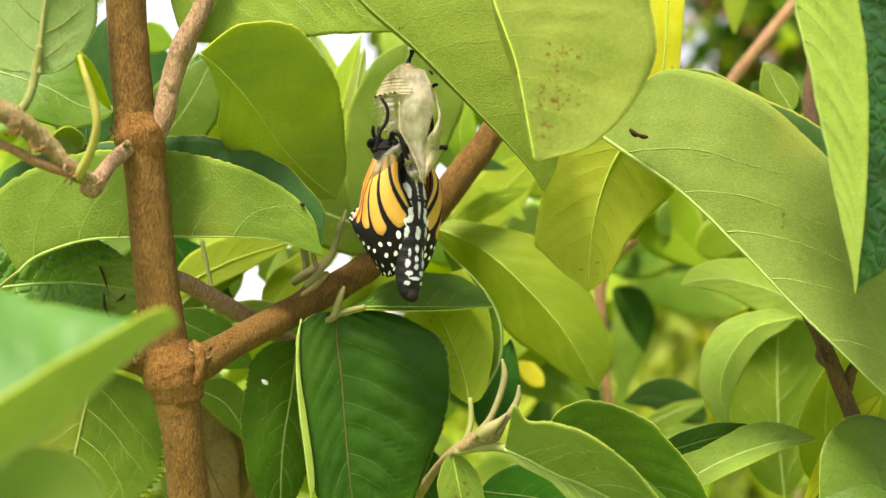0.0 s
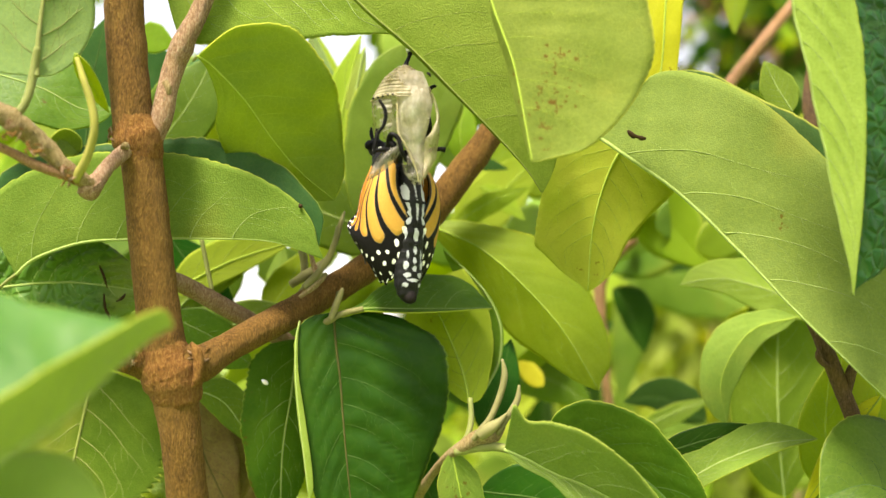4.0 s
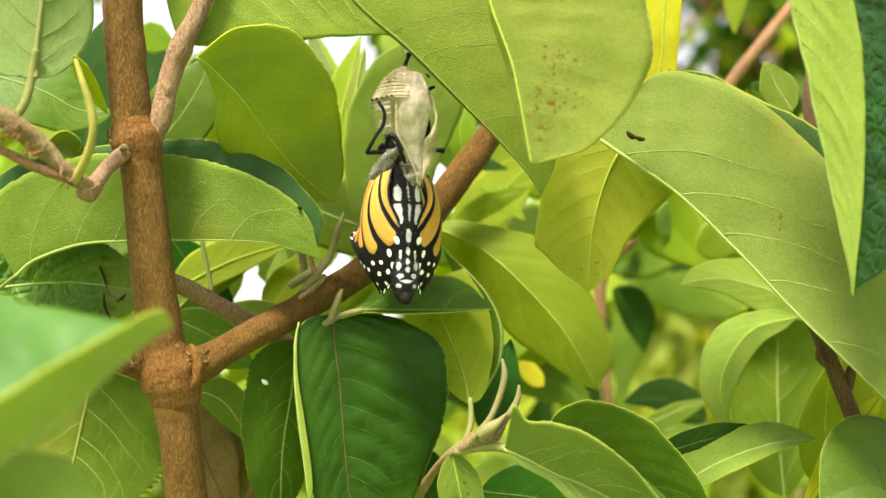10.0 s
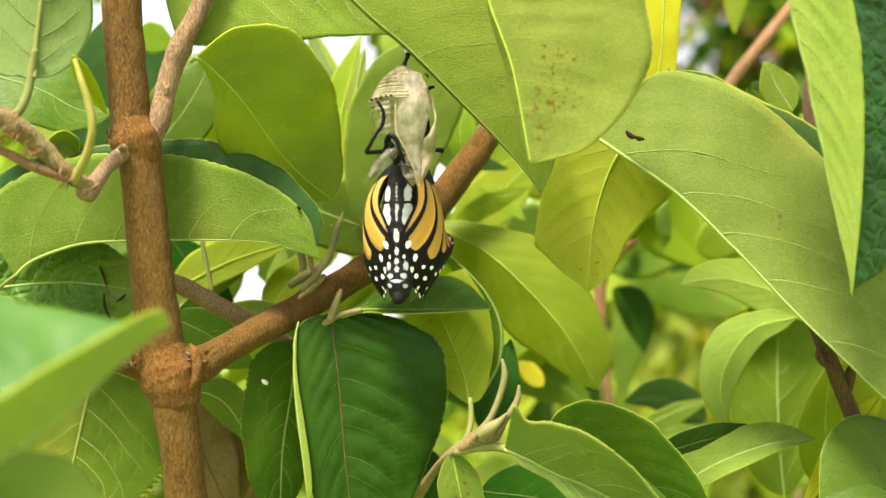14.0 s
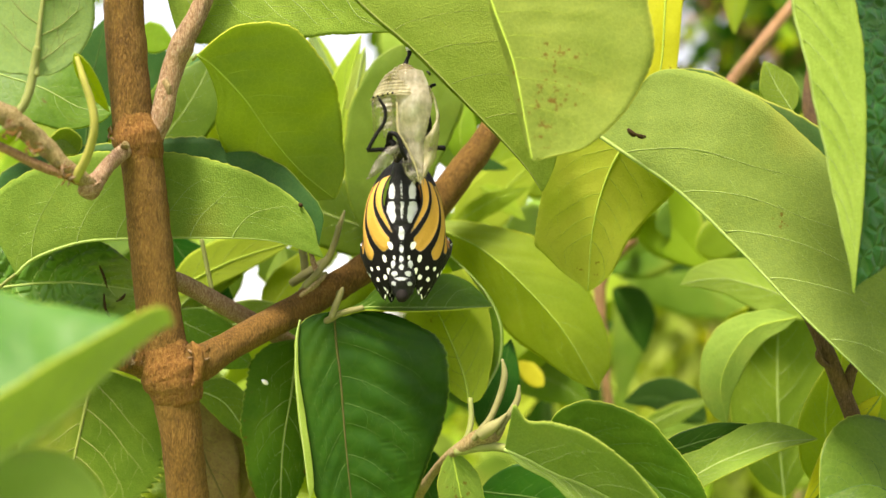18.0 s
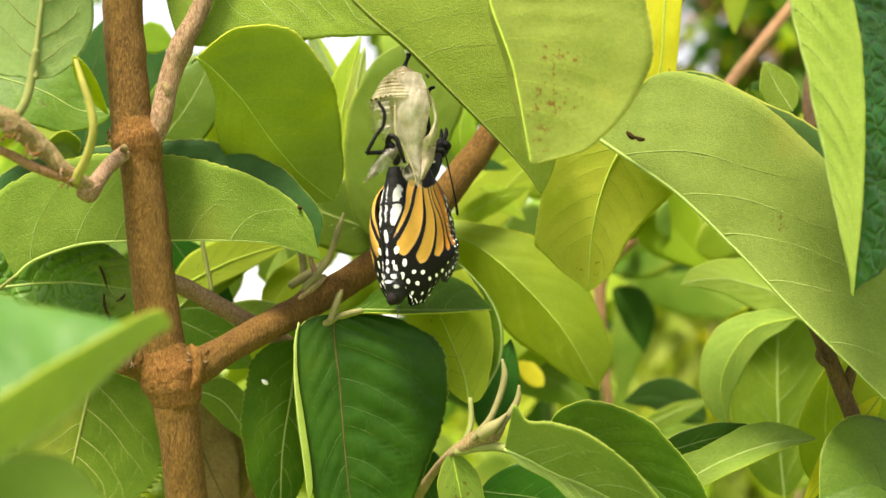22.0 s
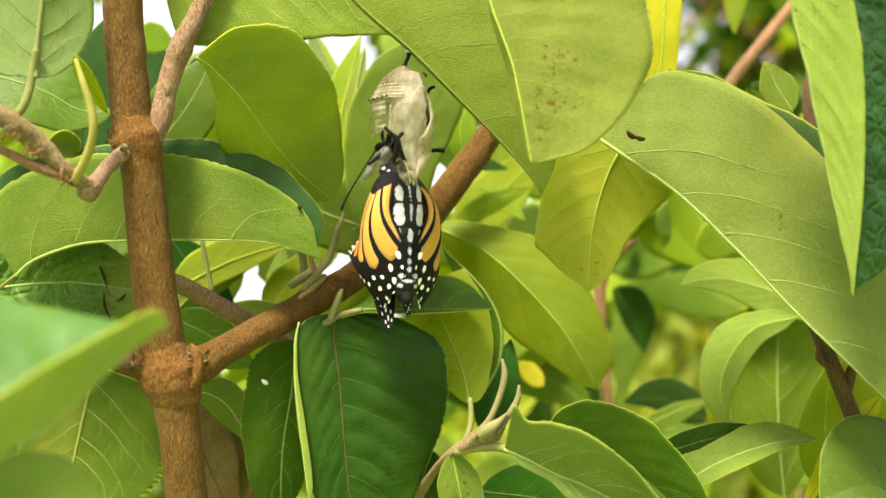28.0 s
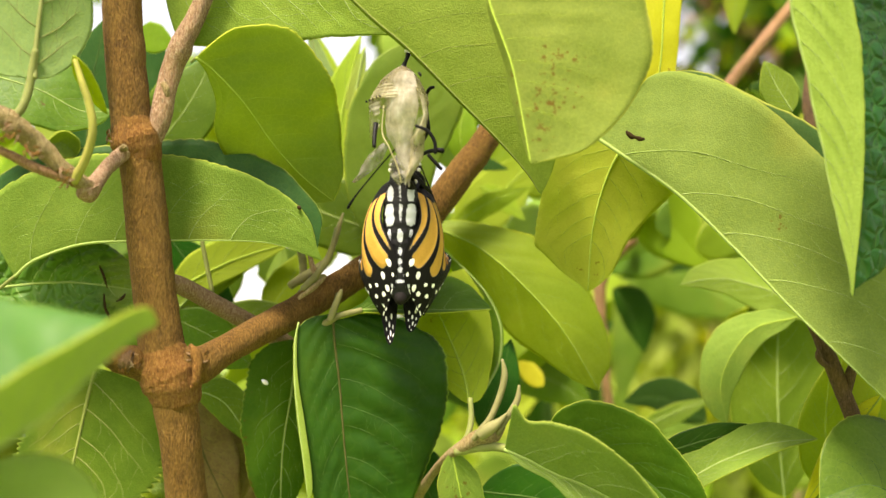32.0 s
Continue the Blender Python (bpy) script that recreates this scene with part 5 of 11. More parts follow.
leaf(shrub_c, [(0.0457, 0.2977, 1.3379), (0.0569, 0.2997, 1.3423), (0.0693, 0.3068, 1.3469)], (-0.0029, -0.0009, 0.0081), (0.0029, 0.0009, -0.0081), 'lime', fine=0)
leaf(shrub_c, [(0.0031, 0.3158, 1.3571), (0.0107, 0.3179, 1.3604), (0.0188, 0.3251, 1.3644)], (-0.0020, -0.0006, 0.0058), (0.0020, 0.0006, -0.0058), 'lime', fine=0)
leaf(shrub_c, [(-0.0078, 0.2984, 1.3308), (0.0029, 0.3005, 1.3351), (0.0140, 0.3075, 1.3396)], (-0.0029, -0.0009, 0.0081), (0.0029, 0.0009, -0.0081), 'mid', fine=0)
leaf(shrub_c, [(0.0232, 0.3062, 1.3528), (0.0327, 0.3083, 1.3566), (0.0430, 0.3153, 1.3611)], (-0.0025, -0.0007, 0.0070), (0.0025, 0.0007, -0.0070), 'lime', fine=0)
leaf(shrub_c, [(-0.0729, 0.2693, 1.3204), (-0.0655, 0.2715, 1.3236), (-0.0590, 0.2787, 1.3270)], (-0.0022, -0.0006, 0.0061), (0.0022, 0.0006, -0.0061), 'lime', fine=0)
leaf(shrub_c, [(-0.0764, 0.2605, 1.3089), (-0.0693, 0.2627, 1.3119), (-0.0633, 0.2699, 1.3148)], (-0.0021, -0.0006, 0.0059), (0.0021, 0.0006, -0.0059), 'lime', fine=0)
leaf(shrub_c, [(-0.0673, 0.2788, 1.3261), (-0.0595, 0.2810, 1.3295), (-0.0524, 0.2881, 1.3331)], (-0.0022, -0.0007, 0.0063), (0.0022, 0.0007, -0.0063), 'lime', fine=0)
leaf(shrub_c, [(-0.0528, 0.2693, 1.3207), (-0.0460, 0.2715, 1.3236), (-0.0398, 0.2787, 1.3267)], (-0.0019, -0.0006, 0.0055), (0.0019, 0.0006, -0.0055), 'mid', fine=0)
leaf(shrub_c, [(-0.0495, 0.2658, 1.3059), (-0.0420, 0.2680, 1.3089), (-0.0350, 0.2753, 1.3118)], (-0.0021, -0.0006, 0.0060), (0.0021, 0.0006, -0.0060), 'mid', fine=0)
leaf(shrub_c, [(-0.0473, 0.2888, 1.3271), (-0.0390, 0.2909, 1.3305), (-0.0311, 0.2981, 1.3342)], (-0.0023, -0.0007, 0.0066), (0.0023, 0.0007, -0.0066), 'lime', fine=0)
leaf(shrub_c, [(-0.0435, 0.2979, 1.3361), (-0.0331, 0.2999, 1.3405), (-0.0229, 0.3070, 1.3451)], (-0.0029, -0.0009, 0.0081), (0.0029, 0.0009, -0.0081), 'lime', fine=0)
leaf(shrub_c, [(-0.1149, 0.2928, 1.3841), (-0.1051, 0.2948, 1.3888), (-0.0966, 0.3018, 1.3946)], (-0.0029, -0.0009, 0.0081), (0.0029, 0.0009, -0.0081), 'lime', fine=0)
leaf(shrub_c, [(-0.1078, 0.2943, 1.3699), (-0.0979, 0.2963, 1.3745), (-0.0892, 0.3033, 1.3799)], (-0.0029, -0.0009, 0.0081), (0.0029, 0.0009, -0.0081), 'mid', fine=0)
leaf(shrub_c, [(-0.0921, 0.2850, 1.3624), (-0.0825, 0.2871, 1.3668), (-0.0739, 0.2941, 1.3720)], (-0.0028, -0.0008, 0.0079), (0.0028, 0.0008, -0.0079), 'lime', fine=0)
leaf(shrub_c, [(-0.0864, 0.2939, 1.3734), (-0.0763, 0.2960, 1.3780), (-0.0671, 0.3029, 1.3836)], (-0.0029, -0.0009, 0.0081), (0.0029, 0.0009, -0.0081), 'lime', fine=0)
leaf(shrub_c, [(0.0296, 0.3025, 1.2918), (0.0407, 0.3046, 1.2957), (0.0527, 0.3118, 1.2992)], (-0.0029, -0.0009, 0.0081), (0.0029, 0.0009, -0.0081), 'lime', fine=0)
leaf(shrub_c, [(-0.0027, 0.2504, 1.3572), (0.0024, 0.2526, 1.3597), (0.0079, 0.2598, 1.3632)], (-0.0014, -0.0004, 0.0039), (0.0014, 0.0004, -0.0039), 'lime', fine=0)
leaf(shrub_c, [(-0.0014, 0.2580, 1.3514), (0.0049, 0.2603, 1.3542), (0.0115, 0.2674, 1.3579)], (-0.0017, -0.0005, 0.0048), (0.0017, 0.0005, -0.0048), 'mid', fine=0)
leaf(shrub_c, [(0.0189, 0.3010, 1.3060), (0.0299, 0.3031, 1.3101), (0.0417, 0.3103, 1.3139)], (-0.0029, -0.0009, 0.0081), (0.0029, 0.0009, -0.0081), 'lime', fine=0)
leaf(shrub_c, [(-0.2010, 0.6800, 1.3327), (-0.2190, 0.6786, 1.3398), (-0.2361, 0.6880, 1.3431)], (0.0024, -0.0048, 0.0072), (-0.0025, -0.0005, -0.0082), 'mid', fine=0)
leaf(shrub_c, [(-0.0927, 0.3438, 1.2807), (-0.1082, 0.3396, 1.2806), (-0.1172, 0.3224, 1.2809)], (0.0003, 0.0132, -0.0070), (-0.0002, -0.0006, 0.0069), 'lime', fine=0)
leaf(shrub_c, [(0.1588, 0.4979, 1.3808), (0.1617, 0.4960, 1.3998), (0.1723, 0.5040, 1.4167)], (0.0099, -0.0004, -0.0030), (-0.0071, -0.0034, 0.0018), 'lime', fine=0)
leaf(shrub_c, [(0.0883, 0.5511, 1.5251), (0.0963, 0.5457, 1.5112), (0.1083, 0.5410, 1.5004)], (0.0050, 0.0002, 0.0056), (-0.0062, 0.0039, -0.0065), 'lime', fine=0)
leaf(shrub_c, [(0.3334, 0.8276, 1.2419), (0.3190, 0.8289, 1.2319), (0.2993, 0.8116, 1.2273)], (0.0036, 0.0023, -0.0059), (-0.0037, 0.0035, 0.0067), 'lime', fine=0)
leaf(shrub_c, [(-0.1137, 0.5271, 1.5043), (-0.1270, 0.5281, 1.5107), (-0.1457, 0.5313, 1.5200)], (0.0028, -0.0012, 0.0063), (-0.0039, 0.0005, -0.0087), 'teal', fine=0)
leaf(shrub_c, [(-0.0236, 0.6382, 1.5081), (-0.0367, 0.6337, 1.5107), (-0.0488, 0.6161, 1.5127)], (0.0029, 0.0037, 0.0070), (-0.0027, 0.0135, -0.0046), 'teal', fine=0)
leaf(shrub_c, [(0.0078, 0.5707, 1.4924), (-0.0146, 0.5761, 1.4938), (-0.0350, 0.5830, 1.4909)], (0.0014, -0.0039, -0.0115), (-0.0015, 0.0115, 0.0135), 'mid', fine=0)
leaf(shrub_c, [(-0.1096, 0.8510, 1.3128), (-0.1151, 0.8564, 1.2965), (-0.1214, 0.8558, 1.2755)], (-0.0092, 0.0044, 0.0033), (0.0118, 0.0056, -0.0031), 'lime', fine=0)
leaf(shrub_c, [(0.3004, 0.5861, 1.2535), (0.2877, 0.5857, 1.2614), (0.2725, 0.5766, 1.2726)], (-0.0060, 0.0021, -0.0076), (0.0039, -0.0024, 0.0049), 'lime', fine=0)
leaf(shrub_c, [(-0.0210, 0.6790, 1.1758), (-0.0099, 0.6768, 1.1829), (0.0024, 0.6580, 1.1939)], (0.0043, 0.0011, -0.0066), (-0.0037, 0.0107, 0.0069), 'lime', fine=0)
leaf(shrub_c, [(0.1410, 0.8406, 1.5986), (0.1240, 0.8434, 1.5975), (0.1063, 0.8654, 1.5980)], (0.0018, 0.0055, -0.0072), (-0.0025, 0.0032, 0.0108), 'mid', fine=0)
leaf(shrub_c, [(-0.0265, 0.3930, 1.2451), (-0.0070, 0.3925, 1.2416), (0.0095, 0.4062, 1.2383)], (0.0011, -0.0101, 0.0068), (-0.0016, -0.0037, -0.0121), 'lime', fine=0)
leaf(shrub_c, [(-0.0067, 0.4957, 1.2605), (-0.0001, 0.5003, 1.2744), (0.0115, 0.5006, 1.2913)], (-0.0095, 0.0022, 0.0058), (0.0083, 0.0031, -0.0045), 'mid', fine=0)
leaf(shrub_c, [(-0.1983, 0.3995, 1.3416), (-0.1969, 0.4011, 1.3554), (-0.1912, 0.3995, 1.3685)], (0.0071, -0.0072, -0.0030), (-0.0064, 0.0086, 0.0029), 'mid', fine=0)
leaf(shrub_c, [(0.0493, 0.4497, 1.4122), (0.0302, 0.4531, 1.4124), (0.0099, 0.4467, 1.4133)], (-0.0005, 0.0077, -0.0101), (0.0005, -0.0002, 0.0104), 'mid', fine=0)
leaf(shrub_c, [(0.0185, 0.8601, 1.3858), (0.0350, 0.8646, 1.4013), (0.0470, 0.8792, 1.4155)], (0.0059, -0.0076, -0.0068), (-0.0083, -0.0003, 0.0084), 'lime', fine=0)
leaf(shrub_c, [(-0.3295, 0.8964, 1.1920), (-0.3183, 0.9051, 1.1956), (-0.3054, 0.9123, 1.1993)], (0.0024, -0.0045, -0.0081), (-0.0021, -0.0025, 0.0064), 'mid', fine=0)
leaf(shrub_c, [(-0.0375, 0.3037, 1.2990), (-0.0572, 0.3057, 1.2932), (-0.0713, 0.3057, 1.2857)], (0.0028, -0.0072, -0.0078), (-0.0043, -0.0046, 0.0105), 'lime', fine=0)
leaf(shrub_c, [(0.3261, 0.8721, 1.2972), (0.3080, 0.8672, 1.3011), (0.2893, 0.8602, 1.3048)], (0.0017, 0.0044, 0.0078), (-0.0023, 0.0135, -0.0085), 'lime', fine=0)
leaf(shrub_c, [(0.1679, 0.4937, 1.3559), (0.1817, 0.4897, 1.3655), (0.1949, 0.4791, 1.3701)], (-0.0034, -0.0058, 0.0063), (0.0035, -0.0018, -0.0073), 'lime', fine=0)
leaf(shrub_c, [(-0.0981, 0.4701, 1.2940), (-0.0895, 0.4628, 1.2811), (-0.0784, 0.4488, 1.2643)], (-0.0083, 0.0011, -0.0040), (0.0091, -0.0045, 0.0040), 'dark', fine=0)
leaf(shrub_c, [(0.0992, 0.6943, 1.2995), (0.1145, 0.6867, 1.3120), (0.1243, 0.6784, 1.3222)], (-0.0052, -0.0009, 0.0061), (0.0072, -0.0008, -0.0086), 'teal', fine=0)
leaf(shrub_c, [(-0.1482, 0.3219, 1.4242), (-0.1545, 0.3315, 1.4098), (-0.1579, 0.3441, 1.3902)], (-0.0094, -0.0056, -0.0003), (0.0113, -0.0088, -0.0013), 'lime', fine=0)
leaf(shrub_c, [(-0.1341, 0.4943, 1.4966), (-0.1187, 0.4942, 1.5006), (-0.0987, 0.4803, 1.4943)], (0.0008, 0.0065, -0.0072), (-0.0007, -0.0040, 0.0068), 'lime', fine=0)
leaf(shrub_c, [(-0.0991, 0.3477, 1.2962), (-0.0861, 0.3489, 1.2812), (-0.0757, 0.3576, 1.2642)], (-0.0101, 0.0081, -0.0072), (0.0067, 0.0077, 0.0061), 'dark', fine=0)
leaf(shrub_c, [(0.2054, 0.6093, 1.2710), (0.2014, 0.6112, 1.2850), (0.1961, 0.6093, 1.3035)], (-0.0099, -0.0076, -0.0040), (0.0066, -0.0092, 0.0012), 'teal', fine=0)
leaf(shrub_c, [(0.0575, 0.5309, 1.2215), (0.0707, 0.5258, 1.2168), (0.0883, 0.5199, 1.2127)], (0.0028, 0.0049, 0.0089), (-0.0022, -0.0077, -0.0076), 'mid', fine=0)
leaf(shrub_c, [(0.0836, 0.3303, 1.3663), (0.0812, 0.3334, 1.3820), (0.0793, 0.3267, 1.3976)], (0.0082, 0.0047, 0.0016), (-0.0078, 0.0085, -0.0002), 'teal', fine=0)
leaf(shrub_c, [(0.0569, 0.3699, 1.4152), (0.0538, 0.3583, 1.4270), (0.0523, 0.3454, 1.4382)], (-0.0072, 0.0062, 0.0003), (0.0087, -0.0030, 0.0001), 'teal', fine=0)
leaf(shrub_c, [(0.0001, 0.5712, 1.3612), (0.0103, 0.5688, 1.3680), (0.0223, 0.5454, 1.3761)], (0.0055, 0.0126, -0.0056), (-0.0047, -0.0013, 0.0058), 'mid', fine=0)
leaf(shrub_c, [(-0.1527, 0.6471, 1.4385), (-0.1594, 0.6536, 1.4219), (-0.1641, 0.6696, 1.4049)], (-0.0082, 0.0073, 0.0023), (0.0092, -0.0001, -0.0018), 'mid', fine=0)
leaf(shrub_c, [(-0.0221, 0.3576, 1.3776), (-0.0304, 0.3597, 1.3636), (-0.0354, 0.3456, 1.3464)], (-0.0084, -0.0011, 0.0042), (0.0058, -0.0081, -0.0038), 'lime', fine=0)
leaf(shrub_c, [(0.1288, 0.3170, 1.3593), (0.1133, 0.3129, 1.3700), (0.1008, 0.3051, 1.3849)], (-0.0083, 0.0102, -0.0063), (0.0083, 0.0043, 0.0079), 'mid', fine=0)
leaf(shrub_c, [(0.2451, 0.6378, 1.2117), (0.2667, 0.6428, 1.2054), (0.2852, 0.6464, 1.1988)], (0.0028, -0.0068, 0.0081), (-0.0024, 0.0008, -0.0076), 'mid', fine=0)
leaf(shrub_c, [(-0.1452, 0.7248, 1.4899), (-0.1616, 0.7228, 1.4788), (-0.1719, 0.7083, 1.4647)], (-0.0043, 0.0002, 0.0065), (0.0058, 0.0041, -0.0083), 'mid', fine=0)
leaf(shrub_c, [(-0.0918, 0.5546, 1.2922), (-0.0923, 0.5530, 1.2742), (-0.0894, 0.5517, 1.2570)], (-0.0081, 0.0079, 0.0005), (0.0108, -0.0008, 0.0003), 'lime', fine=0)
leaf(shrub_c, [(-0.2011, 0.7353, 1.4673), (-0.2188, 0.7385, 1.4751), (-0.2372, 0.7479, 1.4866)], (0.0034, -0.0000, 0.0068), (-0.0049, 0.0006, -0.0097), 'lime', fine=0)
leaf(shrub_c, [(0.3666, 0.8352, 1.2223), (0.3817, 0.8365, 1.2177), (0.3963, 0.8402, 1.2162)], (-0.0014, -0.0033, -0.0073), (0.0011, 0.0127, 0.0069), 'mid', fine=0)
leaf(shrub_c, [(-0.2562, 0.5935, 1.4760), (-0.2380, 0.5949, 1.4827), (-0.2199, 0.5900, 1.4891)], (-0.0037, 0.0027, 0.0099), (0.0028, -0.0083, -0.0082), 'lime', fine=0)
leaf(shrub_c, [(0.1650, 0.6867, 1.1972), (0.1507, 0.6908, 1.1919), (0.1364, 0.7108, 1.1797)], (0.0031, -0.0089, -0.0085), (-0.0032, -0.0036, 0.0074), 'mid', fine=0)
leaf(shrub_c, [(-0.0044, 0.6982, 1.1931), (-0.0266, 0.7057, 1.1903), (-0.0457, 0.7093, 1.1850)], (-0.0013, -0.0054, 0.0078), (0.0015, -0.0070, -0.0106), 'mid', fine=0)
leaf(shrub_c, [(-0.0393, 0.5849, 1.3857), (-0.0433, 0.5755, 1.4036), (-0.0461, 0.5708, 1.4208)], (-0.0113, -0.0023, -0.0026), (0.0077, 0.0095, 0.0026), 'mid', fine=0)
leaf(shrub_c, [(-0.2179, 0.7378, 1.4927), (-0.2015, 0.7334, 1.4980), (-0.1861, 0.7327, 1.5012)], (0.0031, -0.0084, -0.0107), (-0.0027, -0.0096, 0.0077), 'lime', fine=0)
leaf(shrub_c, [(0.0874, 0.7150, 1.4137), (0.0729, 0.7064, 1.4084), (0.0566, 0.6952, 1.4012)], (-0.0021, 0.0052, 0.0070), (0.0021, -0.0085, -0.0073), 'teal', fine=0)
leaf(shrub_c, [(-0.0738, 0.4860, 1.3862), (-0.0597, 0.4858, 1.3866), (-0.0418, 0.4675, 1.3824)], (-0.0001, 0.0011, -0.0067), (0.0002, 0.0087, 0.0106), 'lime', fine=0)
leaf(shrub_c, [(-0.2412, 0.5118, 1.3801), (-0.2321, 0.5083, 1.3576), (-0.2247, 0.5114, 1.3410)], (-0.0115, -0.0080, -0.0052), (0.0117, -0.0096, 0.0034), 'lime', fine=0)
leaf(shrub_c, [(0.3304, 0.7292, 1.4976), (0.3173, 0.7295, 1.4769), (0.3036, 0.7212, 1.4602)], (-0.0083, 0.0076, 0.0060), (0.0101, -0.0092, -0.0073), 'lime', fine=0)
leaf(shrub_c, [(0.3661, 0.8664, 1.3358), (0.3687, 0.8712, 1.3200), (0.3665, 0.8636, 1.3079)], (0.0065, 0.0121, 0.0019), (-0.0071, -0.0055, -0.0013), 'mid', fine=0)
leaf(shrub_c, [(-0.1045, 0.5015, 1.4144), (-0.0875, 0.4948, 1.4020), (-0.0667, 0.4820, 1.3916)], (0.0038, 0.0127, 0.0083), (-0.0050, 0.0121, -0.0080), 'lime', fine=0)
leaf(shrub_c, [(0.1842, 0.3347, 1.3811), (0.1686, 0.3310, 1.3803), (0.1530, 0.3306, 1.3798)], (0.0001, 0.0095, -0.0071), (-0.0001, -0.0038, 0.0079), 'teal', fine=0)
leaf(shrub_c, [(-0.0829, 0.4358, 1.4107), (-0.0998, 0.4391, 1.4067), (-0.1175, 0.4571, 1.4034)], (0.0027, 0.0029, -0.0064), (-0.0025, -0.0051, 0.0057), 'lime', fine=0)
leaf(shrub_c, [(0.2804, 0.8593, 1.2346), (0.2768, 0.8665, 1.2217), (0.2741, 0.8664, 1.2069)], (-0.0068, 0.0083, 0.0028), (0.0087, 0.0047, -0.0020), 'lime', fine=0)
leaf(shrub_c, [(0.1268, 0.6535, 1.5772), (0.1131, 0.6566, 1.5632), (0.1081, 0.6809, 1.5552)], (0.0065, 0.0101, -0.0036), (-0.0092, -0.0009, 0.0066), 'lime', fine=0)
leaf(shrub_c, [(-0.0284, 0.3382, 1.3115), (-0.0432, 0.3432, 1.3116), (-0.0581, 0.3465, 1.3109)], (0.0002, 0.0002, -0.0063), (-0.0002, -0.0043, 0.0072), 'teal', fine=0)
leaf(shrub_c, [(0.2714, 0.5490, 1.2890), (0.2718, 0.5460, 1.3036), (0.2771, 0.5594, 1.3178)], (0.0081, -0.0098, -0.0008), (-0.0086, -0.0051, -0.0008), 'mid', fine=0)
leaf(shrub_c, [(0.3113, 0.7839, 1.4040), (0.3219, 0.7783, 1.4164), (0.3375, 0.7840, 1.4271)], (0.0072, -0.0050, -0.0084), (-0.0064, 0.0069, 0.0078), 'lime', fine=0)
leaf(shrub_c, [(-0.0818, 0.7790, 1.2853), (-0.0863, 0.7825, 1.2692), (-0.0933, 0.7736, 1.2483)], (0.0104, 0.0057, -0.0029), (-0.0105, 0.0101, 0.0046), 'lime', fine=0)
leaf(shrub_c, [(0.0676, 0.4111, 1.3080), (0.0486, 0.4053, 1.3124), (0.0350, 0.4026, 1.3214)], (-0.0030, 0.0119, -0.0057), (0.0044, 0.0091, 0.0112), 'lime', fine=0)
leaf(shrub_c, [(0.1029, 0.4897, 1.3075), (0.0883, 0.4894, 1.3014), (0.0691, 0.4810, 1.2983)], (-0.0023, -0.0065, 0.0073), (0.0021, 0.0029, -0.0072), 'lime', fine=0)
leaf(shrub_c, [(-0.2733, 0.5889, 1.1869), (-0.2853, 0.5897, 1.1965), (-0.2961, 0.5813, 1.2110)], (-0.0049, 0.0098, -0.0043), (0.0057, 0.0014, 0.0064), 'lime', fine=0)
leaf(shrub_c, [(0.0681, 0.3553, 1.4542), (0.0626, 0.3642, 1.4405), (0.0547, 0.3785, 1.4222)], (0.0111, 0.0143, -0.0032), (-0.0117, 0.0070, 0.0057), 'lime', fine=0)
leaf(shrub_c, [(0.1638, 0.3994, 1.2383), (0.1784, 0.3967, 1.2478), (0.1910, 0.3802, 1.2570)], (-0.0052, -0.0050, 0.0106), (0.0039, 0.0139, -0.0069), 'mid', fine=0)
leaf(shrub_c, [(-0.0001, 0.6647, 1.3441), (-0.0124, 0.6644, 1.3333), (-0.0215, 0.6560, 1.3213)], (0.0054, 0.0089, -0.0043), (-0.0056, -0.0094, 0.0044), 'lime', fine=0)
leaf(shrub_c, [(0.2139, 0.5810, 1.1900), (0.2111, 0.5841, 1.2069), (0.2068, 0.5958, 1.2204)], (0.0082, -0.0017, 0.0032), (-0.0098, 0.0043, -0.0036), 'mid', fine=0)
leaf(shrub_c, [(0.0893, 0.3937, 1.3596), (0.1118, 0.4016, 1.3563), (0.1342, 0.4190, 1.3510)], (0.0033, 0.0068, 0.0112), (-0.0034, -0.0035, -0.0112), 'lime', fine=0)
leaf(shrub_c, [(-0.1291, 0.5455, 1.3213), (-0.1111, 0.5360, 1.3155), (-0.0933, 0.5242, 1.3110)], (-0.0023, 0.0007, -0.0074), (0.0026, 0.0019, 0.0087), 'mid', fine=0)
leaf(shrub_c, [(-0.1123, 0.4976, 1.4771), (-0.1046, 0.5010, 1.4590), (-0.0900, 0.4988, 1.4429)], (-0.0074, -0.0031, -0.0051), (0.0070, -0.0008, 0.0045), 'teal', fine=0)
leaf(shrub_c, [(-0.3003, 0.6366, 1.2990), (-0.3103, 0.6347, 1.3098), (-0.3142, 0.6213, 1.3245)], (-0.0081, 0.0004, -0.0063), (0.0053, -0.0047, 0.0037), 'mid', fine=0)
leaf(shrub_c, [(-0.1486, 0.3017, 1.2762), (-0.1343, 0.3020, 1.2844), (-0.1151, 0.3006, 1.2893)], (0.0040, 0.0061, -0.0096), (-0.0037, -0.0094, 0.0085), 'dark', fine=0)
leaf(shrub_c, [(0.3053, 0.5850, 1.2972), (0.2911, 0.5843, 1.2824), (0.2836, 0.5956, 1.2716)], (0.0056, 0.0060, -0.0050), (-0.0083, -0.0079, 0.0075), 'lime', fine=0)
leaf(shrub_c, [(0.3303, 0.8823, 1.1825), (0.3488, 0.8901, 1.1755), (0.3691, 0.9046, 1.1691)], (0.0034, 0.0100, 0.0109), (-0.0025, -0.0088, -0.0082), 'lime', fine=0)
